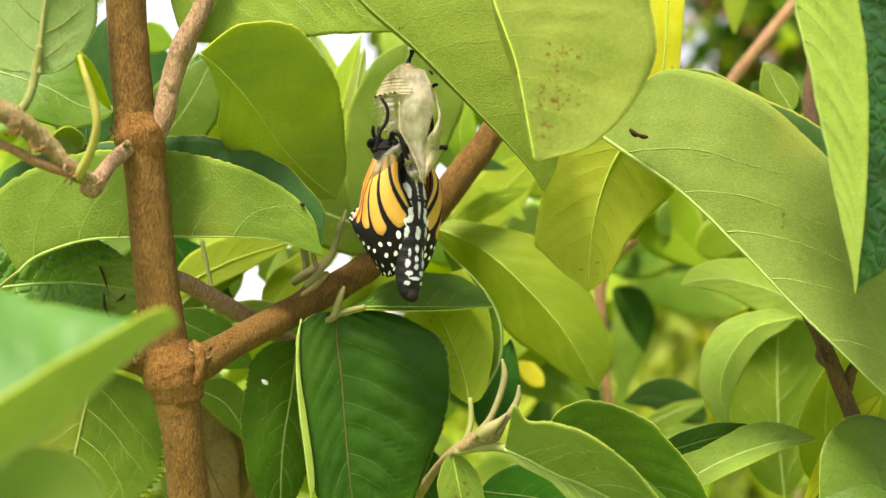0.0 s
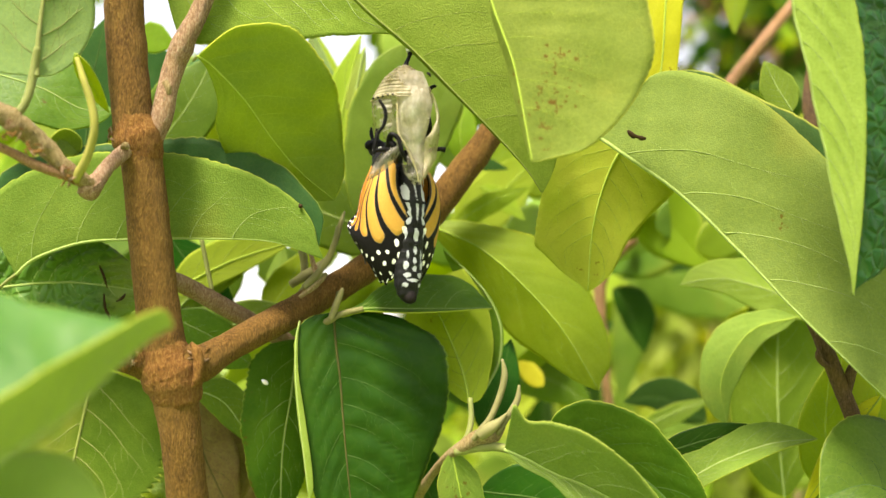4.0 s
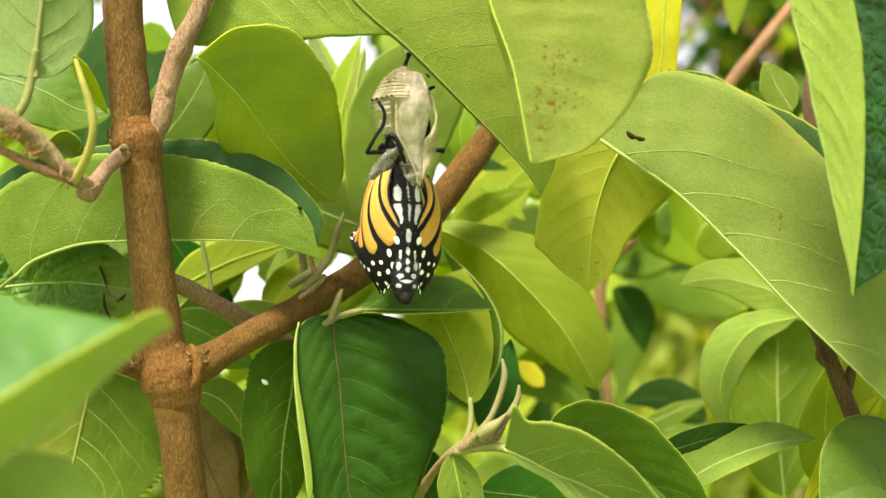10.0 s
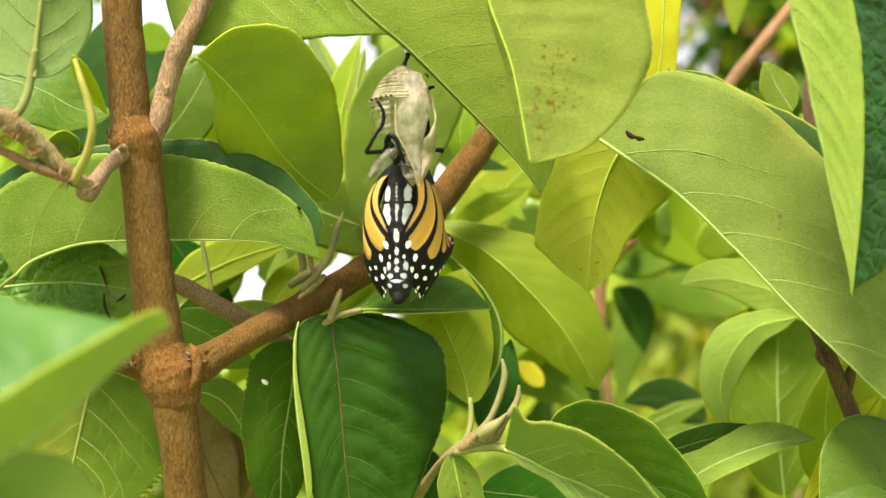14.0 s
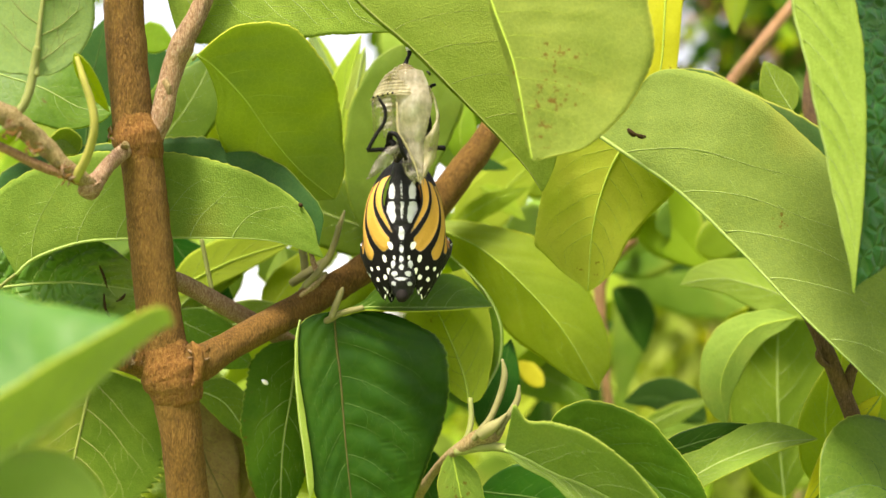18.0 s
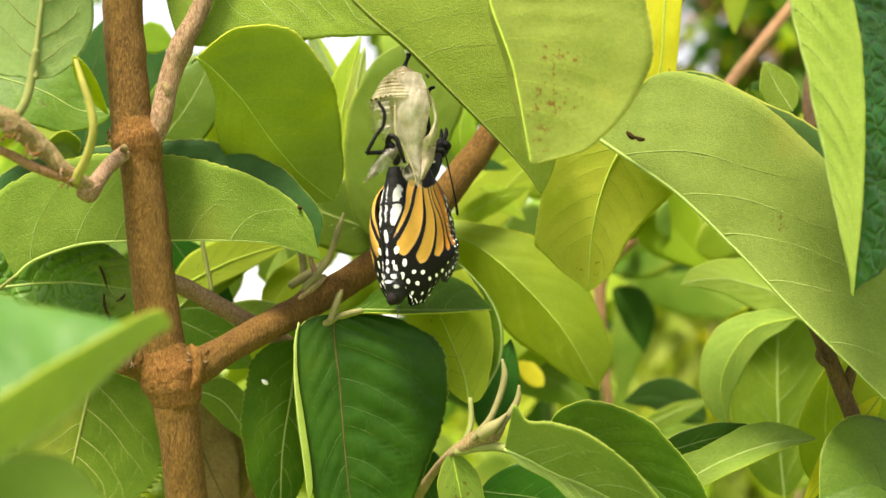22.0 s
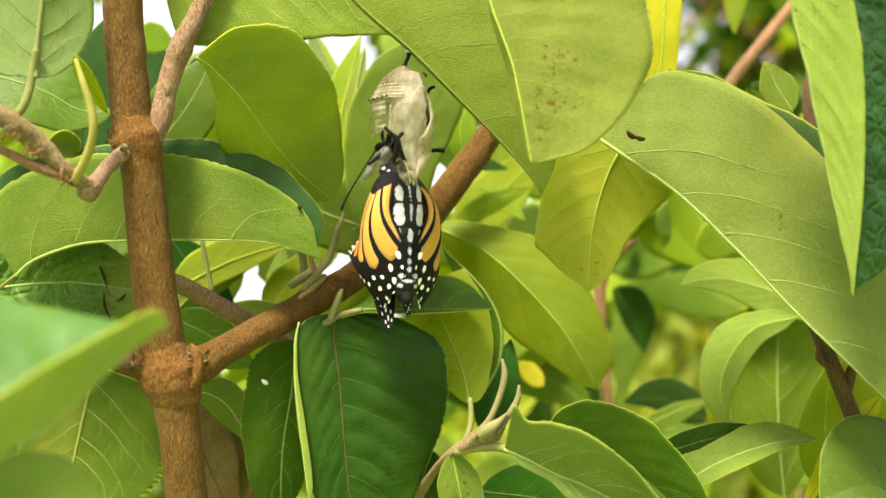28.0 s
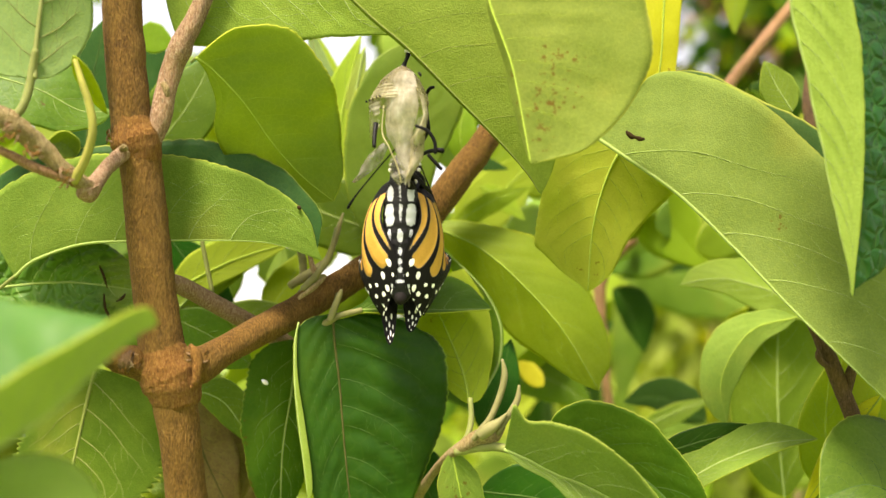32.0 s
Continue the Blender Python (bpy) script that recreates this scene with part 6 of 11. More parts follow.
leaf(shrub_c, [(-0.1770, 0.7302, 1.4677), (-0.1774, 0.7234, 1.4850), (-0.1750, 0.7131, 1.5058)], (0.0116, 0.0027, 0.0006), (-0.0131, 0.0014, -0.0002), 'teal', fine=0)
leaf(shrub_c, [(-0.4443, 0.8446, 1.6160), (-0.4321, 0.8450, 1.6275), (-0.4225, 0.8455, 1.6380)], (-0.0046, 0.0044, 0.0057), (0.0043, -0.0056, -0.0054), 'lime', fine=0)
leaf(shrub_c, [(0.1595, 0.3122, 1.2843), (0.1481, 0.3107, 1.2979), (0.1490, 0.3276, 1.3081)], (-0.0070, 0.0116, -0.0044), (0.0054, 0.0076, 0.0051), 'mid', fine=0)
leaf(shrub_c, [(0.0805, 0.4347, 1.3776), (0.0971, 0.4326, 1.3720), (0.1056, 0.4150, 1.3678)], (0.0019, -0.0077, 0.0080), (-0.0018, 0.0098, -0.0073), 'mid', fine=0)
leaf(shrub_c, [(0.0844, 0.4852, 1.4217), (0.0783, 0.4939, 1.4129), (0.0684, 0.5081, 1.4003)], (-0.0072, -0.0098, 0.0043), (0.0077, 0.0054, -0.0051), 'mid', fine=0)
leaf(shrub_c, [(-0.0597, 0.7563, 1.3898), (-0.0640, 0.7530, 1.4068), (-0.0672, 0.7328, 1.4181)], (-0.0095, -0.0028, -0.0031), (0.0069, 0.0077, 0.0029), 'lime', fine=0)
leaf(shrub_c, [(-0.1646, 0.3451, 1.3491), (-0.1553, 0.3481, 1.3664), (-0.1475, 0.3423, 1.3832)], (-0.0093, 0.0014, 0.0049), (0.0075, -0.0069, -0.0046), 'lime', fine=0)
leaf(shrub_c, [(0.1048, 0.7491, 1.5455), (0.1095, 0.7448, 1.5641), (0.1127, 0.7401, 1.5807)], (-0.0116, -0.0014, 0.0026), (0.0078, -0.0025, -0.0021), 'teal', fine=0)
leaf(shrub_c, [(-0.0127, 0.3950, 1.3147), (-0.0246, 0.3964, 1.3328), (-0.0428, 0.4012, 1.3467)], (0.0064, 0.0101, 0.0071), (-0.0087, 0.0034, -0.0078), 'mid', fine=0)
leaf(shrub_c, [(-0.0162, 0.4879, 1.3187), (-0.0240, 0.4862, 1.3362), (-0.0297, 0.4917, 1.3515)], (0.0085, 0.0094, 0.0045), (-0.0093, 0.0085, -0.0029), 'lime', fine=0)
leaf(shrub_c, [(0.1236, 0.8931, 1.2655), (0.1074, 0.8933, 1.2785), (0.0914, 0.8785, 1.2887)], (-0.0074, -0.0043, -0.0103), (0.0075, -0.0074, 0.0093), 'lime', fine=0)
leaf(shrub_c, [(-0.1783, 0.4623, 1.4118), (-0.1652, 0.4666, 1.4035), (-0.1530, 0.4626, 1.3913)], (0.0041, 0.0015, 0.0052), (-0.0062, 0.0059, -0.0070), 'mid', fine=0)
leaf(shrub_c, [(-0.0211, 0.6424, 1.4857), (-0.0201, 0.6443, 1.5041), (-0.0235, 0.6509, 1.5235)], (-0.0086, 0.0063, 0.0001), (0.0078, 0.0053, 0.0010), 'teal', fine=0)
leaf(shrub_c, [(-0.0162, 0.6614, 1.4481), (-0.0277, 0.6604, 1.4397), (-0.0410, 0.6506, 1.4315)], (-0.0036, 0.0052, 0.0071), (0.0036, 0.0031, -0.0061), 'mid', fine=0)
leaf(shrub_c, [(0.1797, 0.5005, 1.2270), (0.1860, 0.4929, 1.2415), (0.1879, 0.4836, 1.2527)], (0.0077, 0.0042, -0.0039), (-0.0070, -0.0079, 0.0031), 'lime', fine=0)
leaf(shrub_c, [(0.0183, 0.6089, 1.2700), (0.0273, 0.6080, 1.2869), (0.0351, 0.5909, 1.3028)], (0.0081, -0.0035, -0.0048), (-0.0093, 0.0047, 0.0056), 'lime', fine=0)
leaf(shrub_c, [(0.0909, 0.6459, 1.3150), (0.0870, 0.6585, 1.2992), (0.0843, 0.6737, 1.2868)], (0.0091, 0.0126, -0.0019), (-0.0073, -0.0086, 0.0017), 'lime', fine=0)
leaf(shrub_c, [(0.2828, 0.8899, 1.4206), (0.2727, 0.8877, 1.4365), (0.2557, 0.8733, 1.4498)], (-0.0091, 0.0022, -0.0065), (0.0090, 0.0086, 0.0075), 'mid', fine=0)
leaf(shrub_c, [(0.2270, 0.6795, 1.4281), (0.2112, 0.6791, 1.4285), (0.1896, 0.6627, 1.4219)], (-0.0008, -0.0074, 0.0073), (0.0007, 0.0096, -0.0067), 'lime', fine=0)
leaf(shrub_c, [(0.0879, 0.3004, 1.3035), (0.0991, 0.2914, 1.3085), (0.1078, 0.2817, 1.3112)], (-0.0019, -0.0056, 0.0054), (0.0024, 0.0005, -0.0077), 'lime', fine=0)
leaf(shrub_c, [(0.0094, 0.7095, 1.3393), (0.0298, 0.7095, 1.3276), (0.0446, 0.7017, 1.3163)], (-0.0052, -0.0063, -0.0088), (0.0060, 0.0051, 0.0099), 'lime', fine=0)
leaf(shrub_c, [(-0.2873, 0.7871, 1.4120), (-0.3033, 0.7855, 1.4158), (-0.3150, 0.7733, 1.4222)], (-0.0027, -0.0054, -0.0078), (0.0033, -0.0032, 0.0086), 'teal', fine=0)
leaf(shrub_c, [(0.2138, 0.4037, 1.2873), (0.2056, 0.4107, 1.3028), (0.2057, 0.4259, 1.3145)], (0.0057, -0.0070, 0.0037), (-0.0082, 0.0088, -0.0054), 'mid', fine=0)
leaf(shrub_c, [(-0.0972, 0.3649, 1.3431), (-0.1075, 0.3694, 1.3550), (-0.1195, 0.3827, 1.3713)], (-0.0059, 0.0102, -0.0028), (0.0061, -0.0034, 0.0036), 'lime', fine=0)
leaf(shrub_c, [(0.2160, 0.5908, 1.3934), (0.2026, 0.5916, 1.3934), (0.1815, 0.5823, 1.3933)], (-0.0003, 0.0096, -0.0066), (0.0003, -0.0098, 0.0066), 'mid', fine=0)
leaf(shrub_c, [(0.1469, 0.6325, 1.2393), (0.1416, 0.6394, 1.2265), (0.1392, 0.6409, 1.2116)], (-0.0082, 0.0047, 0.0032), (0.0077, 0.0050, -0.0020), 'mid', fine=0)
leaf(shrub_c, [(-0.0286, 0.3552, 1.2864), (-0.0125, 0.3557, 1.2810), (0.0011, 0.3493, 1.2798)], (-0.0021, -0.0046, -0.0094), (0.0021, 0.0097, 0.0100), 'mid', fine=0)
leaf(shrub_c, [(-0.3126, 0.6148, 1.5304), (-0.3001, 0.6202, 1.5422), (-0.2874, 0.6260, 1.5546)], (0.0055, 0.0072, -0.0083), (-0.0048, -0.0092, 0.0070), 'mid', fine=0)
leaf(shrub_c, [(0.0663, 0.7108, 1.1600), (0.0688, 0.7138, 1.1759), (0.0720, 0.7279, 1.1866)], (-0.0084, 0.0135, 0.0025), (0.0077, 0.0106, 0.0002), 'lime', fine=0)
leaf(shrub_c, [(0.0684, 0.7362, 1.4125), (0.0561, 0.7377, 1.3958), (0.0414, 0.7524, 1.3830)], (-0.0084, 0.0105, 0.0087), (0.0074, 0.0067, -0.0059), 'mid', fine=0)
leaf(shrub_c, [(0.2674, 0.6695, 1.3122), (0.2633, 0.6761, 1.2944), (0.2566, 0.6783, 1.2811)], (-0.0100, -0.0064, 0.0035), (0.0075, 0.0016, -0.0029), 'teal', fine=0)
leaf(shrub_c, [(0.2385, 0.7578, 1.4053), (0.2372, 0.7588, 1.3890), (0.2356, 0.7674, 1.3717)], (-0.0103, 0.0072, 0.0022), (0.0097, 0.0109, -0.0002), 'mid', fine=0)
leaf(shrub_c, [(-0.4061, 0.7772, 1.5385), (-0.3905, 0.7790, 1.5425), (-0.3762, 0.7899, 1.5481)], (-0.0013, -0.0031, 0.0081), (0.0014, -0.0026, -0.0097), 'teal', fine=0)
leaf(shrub_c, [(-0.2544, 0.7688, 1.2140), (-0.2615, 0.7716, 1.1925), (-0.2577, 0.7548, 1.1786)], (-0.0114, -0.0082, 0.0020), (0.0123, -0.0014, -0.0032), 'mid', fine=0)
leaf(shrub_c, [(0.0061, 0.4184, 1.2636), (0.0224, 0.4189, 1.2711), (0.0414, 0.4149, 1.2800)], (0.0038, -0.0070, -0.0090), (-0.0037, 0.0002, 0.0081), 'lime', fine=0)
leaf(shrub_c, [(0.2213, 0.5767, 1.3690), (0.2266, 0.5786, 1.3538), (0.2323, 0.5734, 1.3347)], (0.0092, -0.0044, 0.0032), (-0.0085, 0.0124, -0.0021), 'mid', fine=0)
leaf(shrub_c, [(-0.0168, 0.5245, 1.2527), (-0.0026, 0.5243, 1.2467), (0.0136, 0.5318, 1.2350)], (-0.0039, -0.0041, -0.0073), (0.0036, 0.0034, 0.0068), 'mid', fine=0)
leaf(shrub_c, [(0.1659, 0.3438, 1.3703), (0.1527, 0.3440, 1.3820), (0.1339, 0.3339, 1.3872)], (-0.0061, -0.0081, -0.0102), (0.0047, -0.0019, 0.0069), 'lime', fine=0)
leaf(shrub_c, [(0.1106, 0.7341, 1.2122), (0.1040, 0.7397, 1.2002), (0.0985, 0.7372, 1.1858)], (0.0059, 0.0140, -0.0013), (-0.0081, -0.0050, 0.0032), 'lime', fine=0)
leaf(shrub_c, [(-0.2507, 0.4959, 1.4106), (-0.2341, 0.4997, 1.4264), (-0.2211, 0.5037, 1.4367)], (-0.0066, -0.0075, 0.0089), (0.0077, 0.0092, -0.0102), 'lime', fine=0)
leaf(shrub_c, [(0.2106, 0.4768, 1.2821), (0.2062, 0.4676, 1.3013), (0.2039, 0.4541, 1.3178)], (-0.0094, 0.0118, 0.0017), (0.0080, 0.0114, 0.0008), 'lime', fine=0)
leaf(shrub_c, [(-0.0299, 0.7939, 1.1824), (-0.0244, 0.7945, 1.1946), (-0.0152, 0.8039, 1.2070)], (-0.0078, 0.0046, 0.0050), (0.0084, 0.0014, -0.0047), 'mid', fine=0)
leaf(shrub_c, [(-0.1037, 0.5881, 1.2661), (-0.0941, 0.5922, 1.2539), (-0.0808, 0.5938, 1.2369)], (-0.0090, -0.0055, -0.0078), (0.0064, -0.0006, 0.0050), 'lime', fine=0)
leaf(shrub_c, [(-0.0974, 0.5015, 1.2551), (-0.1139, 0.5039, 1.2522), (-0.1339, 0.5260, 1.2511)], (0.0004, 0.0041, -0.0060), (-0.0006, 0.0090, 0.0106), 'teal', fine=0)
leaf(shrub_c, [(-0.3353, 0.8893, 1.2781), (-0.3370, 0.8888, 1.2626), (-0.3361, 0.8886, 1.2444)], (0.0075, 0.0135, 0.0009), (-0.0104, -0.0096, -0.0003), 'lime', fine=0)
leaf(shrub_c, [(0.1110, 0.3712, 1.3606), (0.1194, 0.3742, 1.3748), (0.1316, 0.3889, 1.3894)], (-0.0056, 0.0022, 0.0034), (0.0067, -0.0040, -0.0043), 'lime', fine=0)
leaf(shrub_c, [(-0.2556, 0.7985, 1.3150), (-0.2560, 0.7946, 1.3373), (-0.2634, 0.8027, 1.3562)], (-0.0114, -0.0096, -0.0024), (0.0092, 0.0065, 0.0018), 'lime', fine=0)
leaf(shrub_c, [(0.0301, 0.8604, 1.2351), (0.0186, 0.8613, 1.2199), (0.0094, 0.8426, 1.2084)], (-0.0085, 0.0029, 0.0063), (0.0073, -0.0035, -0.0055), 'lime', fine=0)
leaf(shrub_c, [(0.2948, 0.8457, 1.4677), (0.3161, 0.8548, 1.4618), (0.3410, 0.8680, 1.4530)], (0.0055, -0.0042, 0.0111), (-0.0057, -0.0061, -0.0126), 'mid', fine=0)
leaf(shrub_c, [(0.0592, 0.3015, 1.3554), (0.0702, 0.2999, 1.3426), (0.0811, 0.2881, 1.3244)], (0.0070, -0.0083, 0.0054), (-0.0079, 0.0075, -0.0062), 'lime', fine=0)
leaf(shrub_c, [(0.0137, 0.3573, 1.2751), (0.0066, 0.3549, 1.2973), (0.0052, 0.3532, 1.3149)], (-0.0094, 0.0032, -0.0017), (0.0086, -0.0047, 0.0013), 'mid', fine=0)
leaf(shrub_c, [(-0.1718, 0.5753, 1.2976), (-0.1591, 0.5779, 1.3024), (-0.1410, 0.5790, 1.3085)], (0.0022, -0.0035, -0.0070), (-0.0030, -0.0028, 0.0086), 'lime', fine=0)
leaf(shrub_c, [(-0.1620, 0.8815, 1.4132), (-0.1424, 0.8764, 1.4210), (-0.1281, 0.8802, 1.4341)], (0.0066, -0.0086, -0.0117), (-0.0067, 0.0047, 0.0114), 'lime', fine=0)
leaf(shrub_c, [(-0.1836, 0.4775, 1.4239), (-0.1944, 0.4811, 1.4391), (-0.2088, 0.4989, 1.4584)], (-0.0070, 0.0111, -0.0028), (0.0056, 0.0045, 0.0037), 'lime', fine=0)
leaf(shrub_c, [(0.2674, 0.6743, 1.3255), (0.2811, 0.6663, 1.3231), (0.3004, 0.6620, 1.3163)], (0.0018, -0.0079, 0.0071), (-0.0019, 0.0051, -0.0077), 'lime', fine=0)
leaf(shrub_c, [(0.2279, 0.4521, 1.3391), (0.2061, 0.4453, 1.3441), (0.1894, 0.4411, 1.3453)], (-0.0018, 0.0086, -0.0076), (0.0017, -0.0039, 0.0076), 'lime', fine=0)
leaf(shrub_c, [(-0.0022, 0.4285, 1.2909), (-0.0188, 0.4259, 1.2940), (-0.0342, 0.4263, 1.3009)], (-0.0030, -0.0044, -0.0102), (0.0020, 0.0024, 0.0068), 'lime', fine=0)
leaf(shrub_c, [(0.3940, 0.8444, 1.4334), (0.4088, 0.8463, 1.4391), (0.4323, 0.8622, 1.4456)], (-0.0021, 0.0025, 0.0069), (0.0019, 0.0052, -0.0055), 'lime', fine=0)
leaf(shrub_c, [(-0.0786, 0.6063, 1.3230), (-0.0903, 0.6151, 1.3070), (-0.1047, 0.6186, 1.2910)], (-0.0081, -0.0058, 0.0057), (0.0102, -0.0058, -0.0085), 'teal', fine=0)
leaf(shrub_c, [(0.0836, 0.7880, 1.4732), (0.0944, 0.7863, 1.4823), (0.1025, 0.7920, 1.4977)], (-0.0064, -0.0104, 0.0040), (0.0066, 0.0089, -0.0043), 'mid', fine=0)
leaf(shrub_c, [(0.0951, 0.8716, 1.3996), (0.0808, 0.8724, 1.3886), (0.0630, 0.8675, 1.3812)], (-0.0046, -0.0015, 0.0080), (0.0046, -0.0021, -0.0084), 'teal', fine=0)
leaf(shrub_c, [(0.2053, 0.5564, 1.3718), (0.1971, 0.5536, 1.3567), (0.1880, 0.5389, 1.3415)], (0.0090, 0.0133, -0.0018), (-0.0068, -0.0053, 0.0019), 'mid', fine=0)
leaf(shrub_c, [(-0.0079, 0.3029, 1.2548), (-0.0212, 0.3058, 1.2582), (-0.0343, 0.3037, 1.2658)], (0.0030, -0.0021, 0.0068), (-0.0037, 0.0003, -0.0086), 'mid', fine=0)
leaf(shrub_c, [(0.1050, 0.8562, 1.4599), (0.0839, 0.8556, 1.4635), (0.0677, 0.8586, 1.4664)], (0.0018, 0.0072, 0.0125), (-0.0016, 0.0007, -0.0102), 'mid', fine=0)
leaf(shrub_c, [(0.2735, 0.7108, 1.3477), (0.2863, 0.7052, 1.3375), (0.3021, 0.7035, 1.3260)], (-0.0060, 0.0146, -0.0076), (0.0047, 0.0089, 0.0082), 'lime', fine=0)
leaf(shrub_c, [(0.1687, 0.3817, 1.3557), (0.1520, 0.3799, 1.3581), (0.1389, 0.3879, 1.3590)], (-0.0006, 0.0075, -0.0081), (0.0006, -0.0105, 0.0068), 'teal', fine=0)
leaf(shrub_c, [(-0.2965, 0.6307, 1.3007), (-0.3112, 0.6228, 1.2914), (-0.3212, 0.6169, 1.2765)], (0.0073, 0.0048, -0.0093), (-0.0067, -0.0011, 0.0088), 'teal', fine=0)
leaf(shrub_c, [(-0.2975, 0.7329, 1.5339), (-0.2888, 0.7383, 1.5266), (-0.2757, 0.7402, 1.5183)], (-0.0036, -0.0037, -0.0054), (0.0052, -0.0073, 0.0065), 'lime', fine=0)
leaf(shrub_c, [(-0.1698, 0.6517, 1.5427), (-0.1521, 0.6462, 1.5494), (-0.1266, 0.6271, 1.5468)], (0.0033, -0.0033, -0.0099), (-0.0030, -0.0095, 0.0077), 'lime', fine=0)
leaf(shrub_c, [(-0.1945, 0.6313, 1.4934), (-0.1765, 0.6275, 1.4919), (-0.1609, 0.6193, 1.4886)], (0.0004, 0.0052, 0.0100), (-0.0004, 0.0072, -0.0090), 'lime', fine=0)
leaf(shrub_c, [(-0.1536, 0.3481, 1.2730), (-0.1655, 0.3466, 1.2611), (-0.1721, 0.3433, 1.2531)], (-0.0064, 0.0123, 0.0081), (0.0050, 0.0062, -0.0046), 'dark', fine=0)
leaf(shrub_c, [(-0.0306, 0.6398, 1.2188), (-0.0473, 0.6319, 1.2168), (-0.0612, 0.6163, 1.2152)], (0.0021, -0.0042, -0.0102), (-0.0016, 0.0023, 0.0077), 'lime', fine=0)
leaf(shrub_c, [(0.0398, 0.5715, 1.4148), (0.0508, 0.5765, 1.4261), (0.0596, 0.5736, 1.4399)], (-0.0062, -0.0008, 0.0049), (0.0078, 0.0029, -0.0060), 'mid', fine=0)
leaf(shrub_c, [(-0.2726, 0.7117, 1.2590), (-0.2621, 0.7086, 1.2696), (-0.2591, 0.7202, 1.2821)], (-0.0051, 0.0062, 0.0045), (0.0048, 0.0089, -0.0026), 'teal', fine=0)
leaf(shrub_c, [(-0.2356, 0.8145, 1.5268), (-0.2219, 0.8135, 1.5331), (-0.2137, 0.8236, 1.5449)], (0.0035, 0.0003, -0.0059), (-0.0032, -0.0037, 0.0049), 'teal', fine=0)
leaf(shrub_c, [(0.3318, 0.8363, 1.2689), (0.3457, 0.8415, 1.2566), (0.3628, 0.8478, 1.2384)], (-0.0076, 0.0110, -0.0058), (0.0074, -0.0047, 0.0063), 'teal', fine=0)
leaf(shrub_c, [(-0.0711, 0.4026, 1.3036), (-0.0560, 0.3916, 1.3101), (-0.0433, 0.3780, 1.3179)], (-0.0033, -0.0014, 0.0053), (0.0034, -0.0084, -0.0064), 'lime', fine=0)
leaf(shrub_c, [(0.0401, 0.4505, 1.2745), (0.0329, 0.4554, 1.2926), (0.0271, 0.4611, 1.3059)], (-0.0075, 0.0137, -0.0019), (0.0066, 0.0060, 0.0035), 'mid', fine=0)
leaf(shrub_c, [(-0.3690, 0.7526, 1.4491), (-0.3583, 0.7581, 1.4577), (-0.3433, 0.7565, 1.4674)], (0.0046, -0.0010, -0.0077), (-0.0039, -0.0001, 0.0065), 'lime', fine=0)
leaf(shrub_c, [(0.0239, 0.8067, 1.2943), (0.0064, 0.8126, 1.2968), (-0.0135, 0.8240, 1.2961)], (-0.0006, 0.0140, -0.0097), (0.0005, 0.0087, 0.0108), 'lime', fine=0)
leaf(shrub_c, [(0.0230, 0.3781, 1.4322), (0.0230, 0.3754, 1.4084), (0.0259, 0.3747, 1.3912)], (0.0082, 0.0064, 0.0014), (-0.0109, 0.0018, -0.0008), 'lime', fine=0)
leaf(shrub_c, [(-0.0169, 0.2942, 1.3095), (-0.0032, 0.2947, 1.2942), (0.0091, 0.3077, 1.2806)], (0.0078, 0.0024, 0.0074), (-0.0066, 0.0088, -0.0051), 'teal', fine=0)
leaf(shrub_c, [(-0.2185, 0.6602, 1.2871), (-0.2138, 0.6543, 1.3063), (-0.2128, 0.6495, 1.3213)], (0.0071, 0.0069, 0.0000), (-0.0078, -0.0053, 0.0002), 'lime', fine=0)
leaf(shrub_c, [(-0.0126, 0.4726, 1.4714), (-0.0257, 0.4750, 1.4608), (-0.0370, 0.4993, 1.4524)], (-0.0057, 0.0030, 0.0052), (0.0079, 0.0142, -0.0053), 'teal', fine=0)
leaf(shrub_c, [(-0.2027, 0.5520, 1.3562), (-0.2210, 0.5548, 1.3586), (-0.2350, 0.5575, 1.3650)], (-0.0026, -0.0071, -0.0102), (0.0023, 0.0070, 0.0092), 'lime', fine=0)
leaf(shrub_c, [(-0.1965, 0.3746, 1.3575), (-0.1787, 0.3713, 1.3590), (-0.1555, 0.3541, 1.3619)], (0.0019, 0.0063, -0.0070), (-0.0023, -0.0019, 0.0091), 'mid', fine=0)
leaf(shrub_c, [(0.1075, 0.3201, 1.3654), (0.1118, 0.3125, 1.3755), (0.1089, 0.2953, 1.3866)], (-0.0061, 0.0136, 0.0035), (0.0068, 0.0047, -0.0019), 'teal', fine=0)
leaf(shrub_c, [(0.0662, 0.4184, 1.4207), (0.0563, 0.4207, 1.4307), (0.0465, 0.4151, 1.4428)], (0.0056, -0.0087, 0.0039), (-0.0052, -0.0061, -0.0051), 'lime', fine=0)
leaf(shrub_c, [(-0.3861, 0.8394, 1.2851), (-0.3701, 0.8401, 1.2857), (-0.3548, 0.8335, 1.2837)], (-0.0005, 0.0022, -0.0084), (0.0003, 0.0030, 0.0061), 'teal', fine=0)
leaf(shrub_c, [(0.0384, 0.5503, 1.3384), (0.0237, 0.5448, 1.3512), (0.0126, 0.5269, 1.3612)], (0.0073, -0.0006, 0.0072), (-0.0075, 0.0043, -0.0071), 'lime', fine=0)
leaf(shrub_c, [(-0.0282, 0.3755, 1.3008), (-0.0475, 0.3755, 1.3025), (-0.0705, 0.3867, 1.3087)], (0.0017, 0.0116, 0.0101), (-0.0022, 0.0045, -0.0112), 'mid', fine=0)
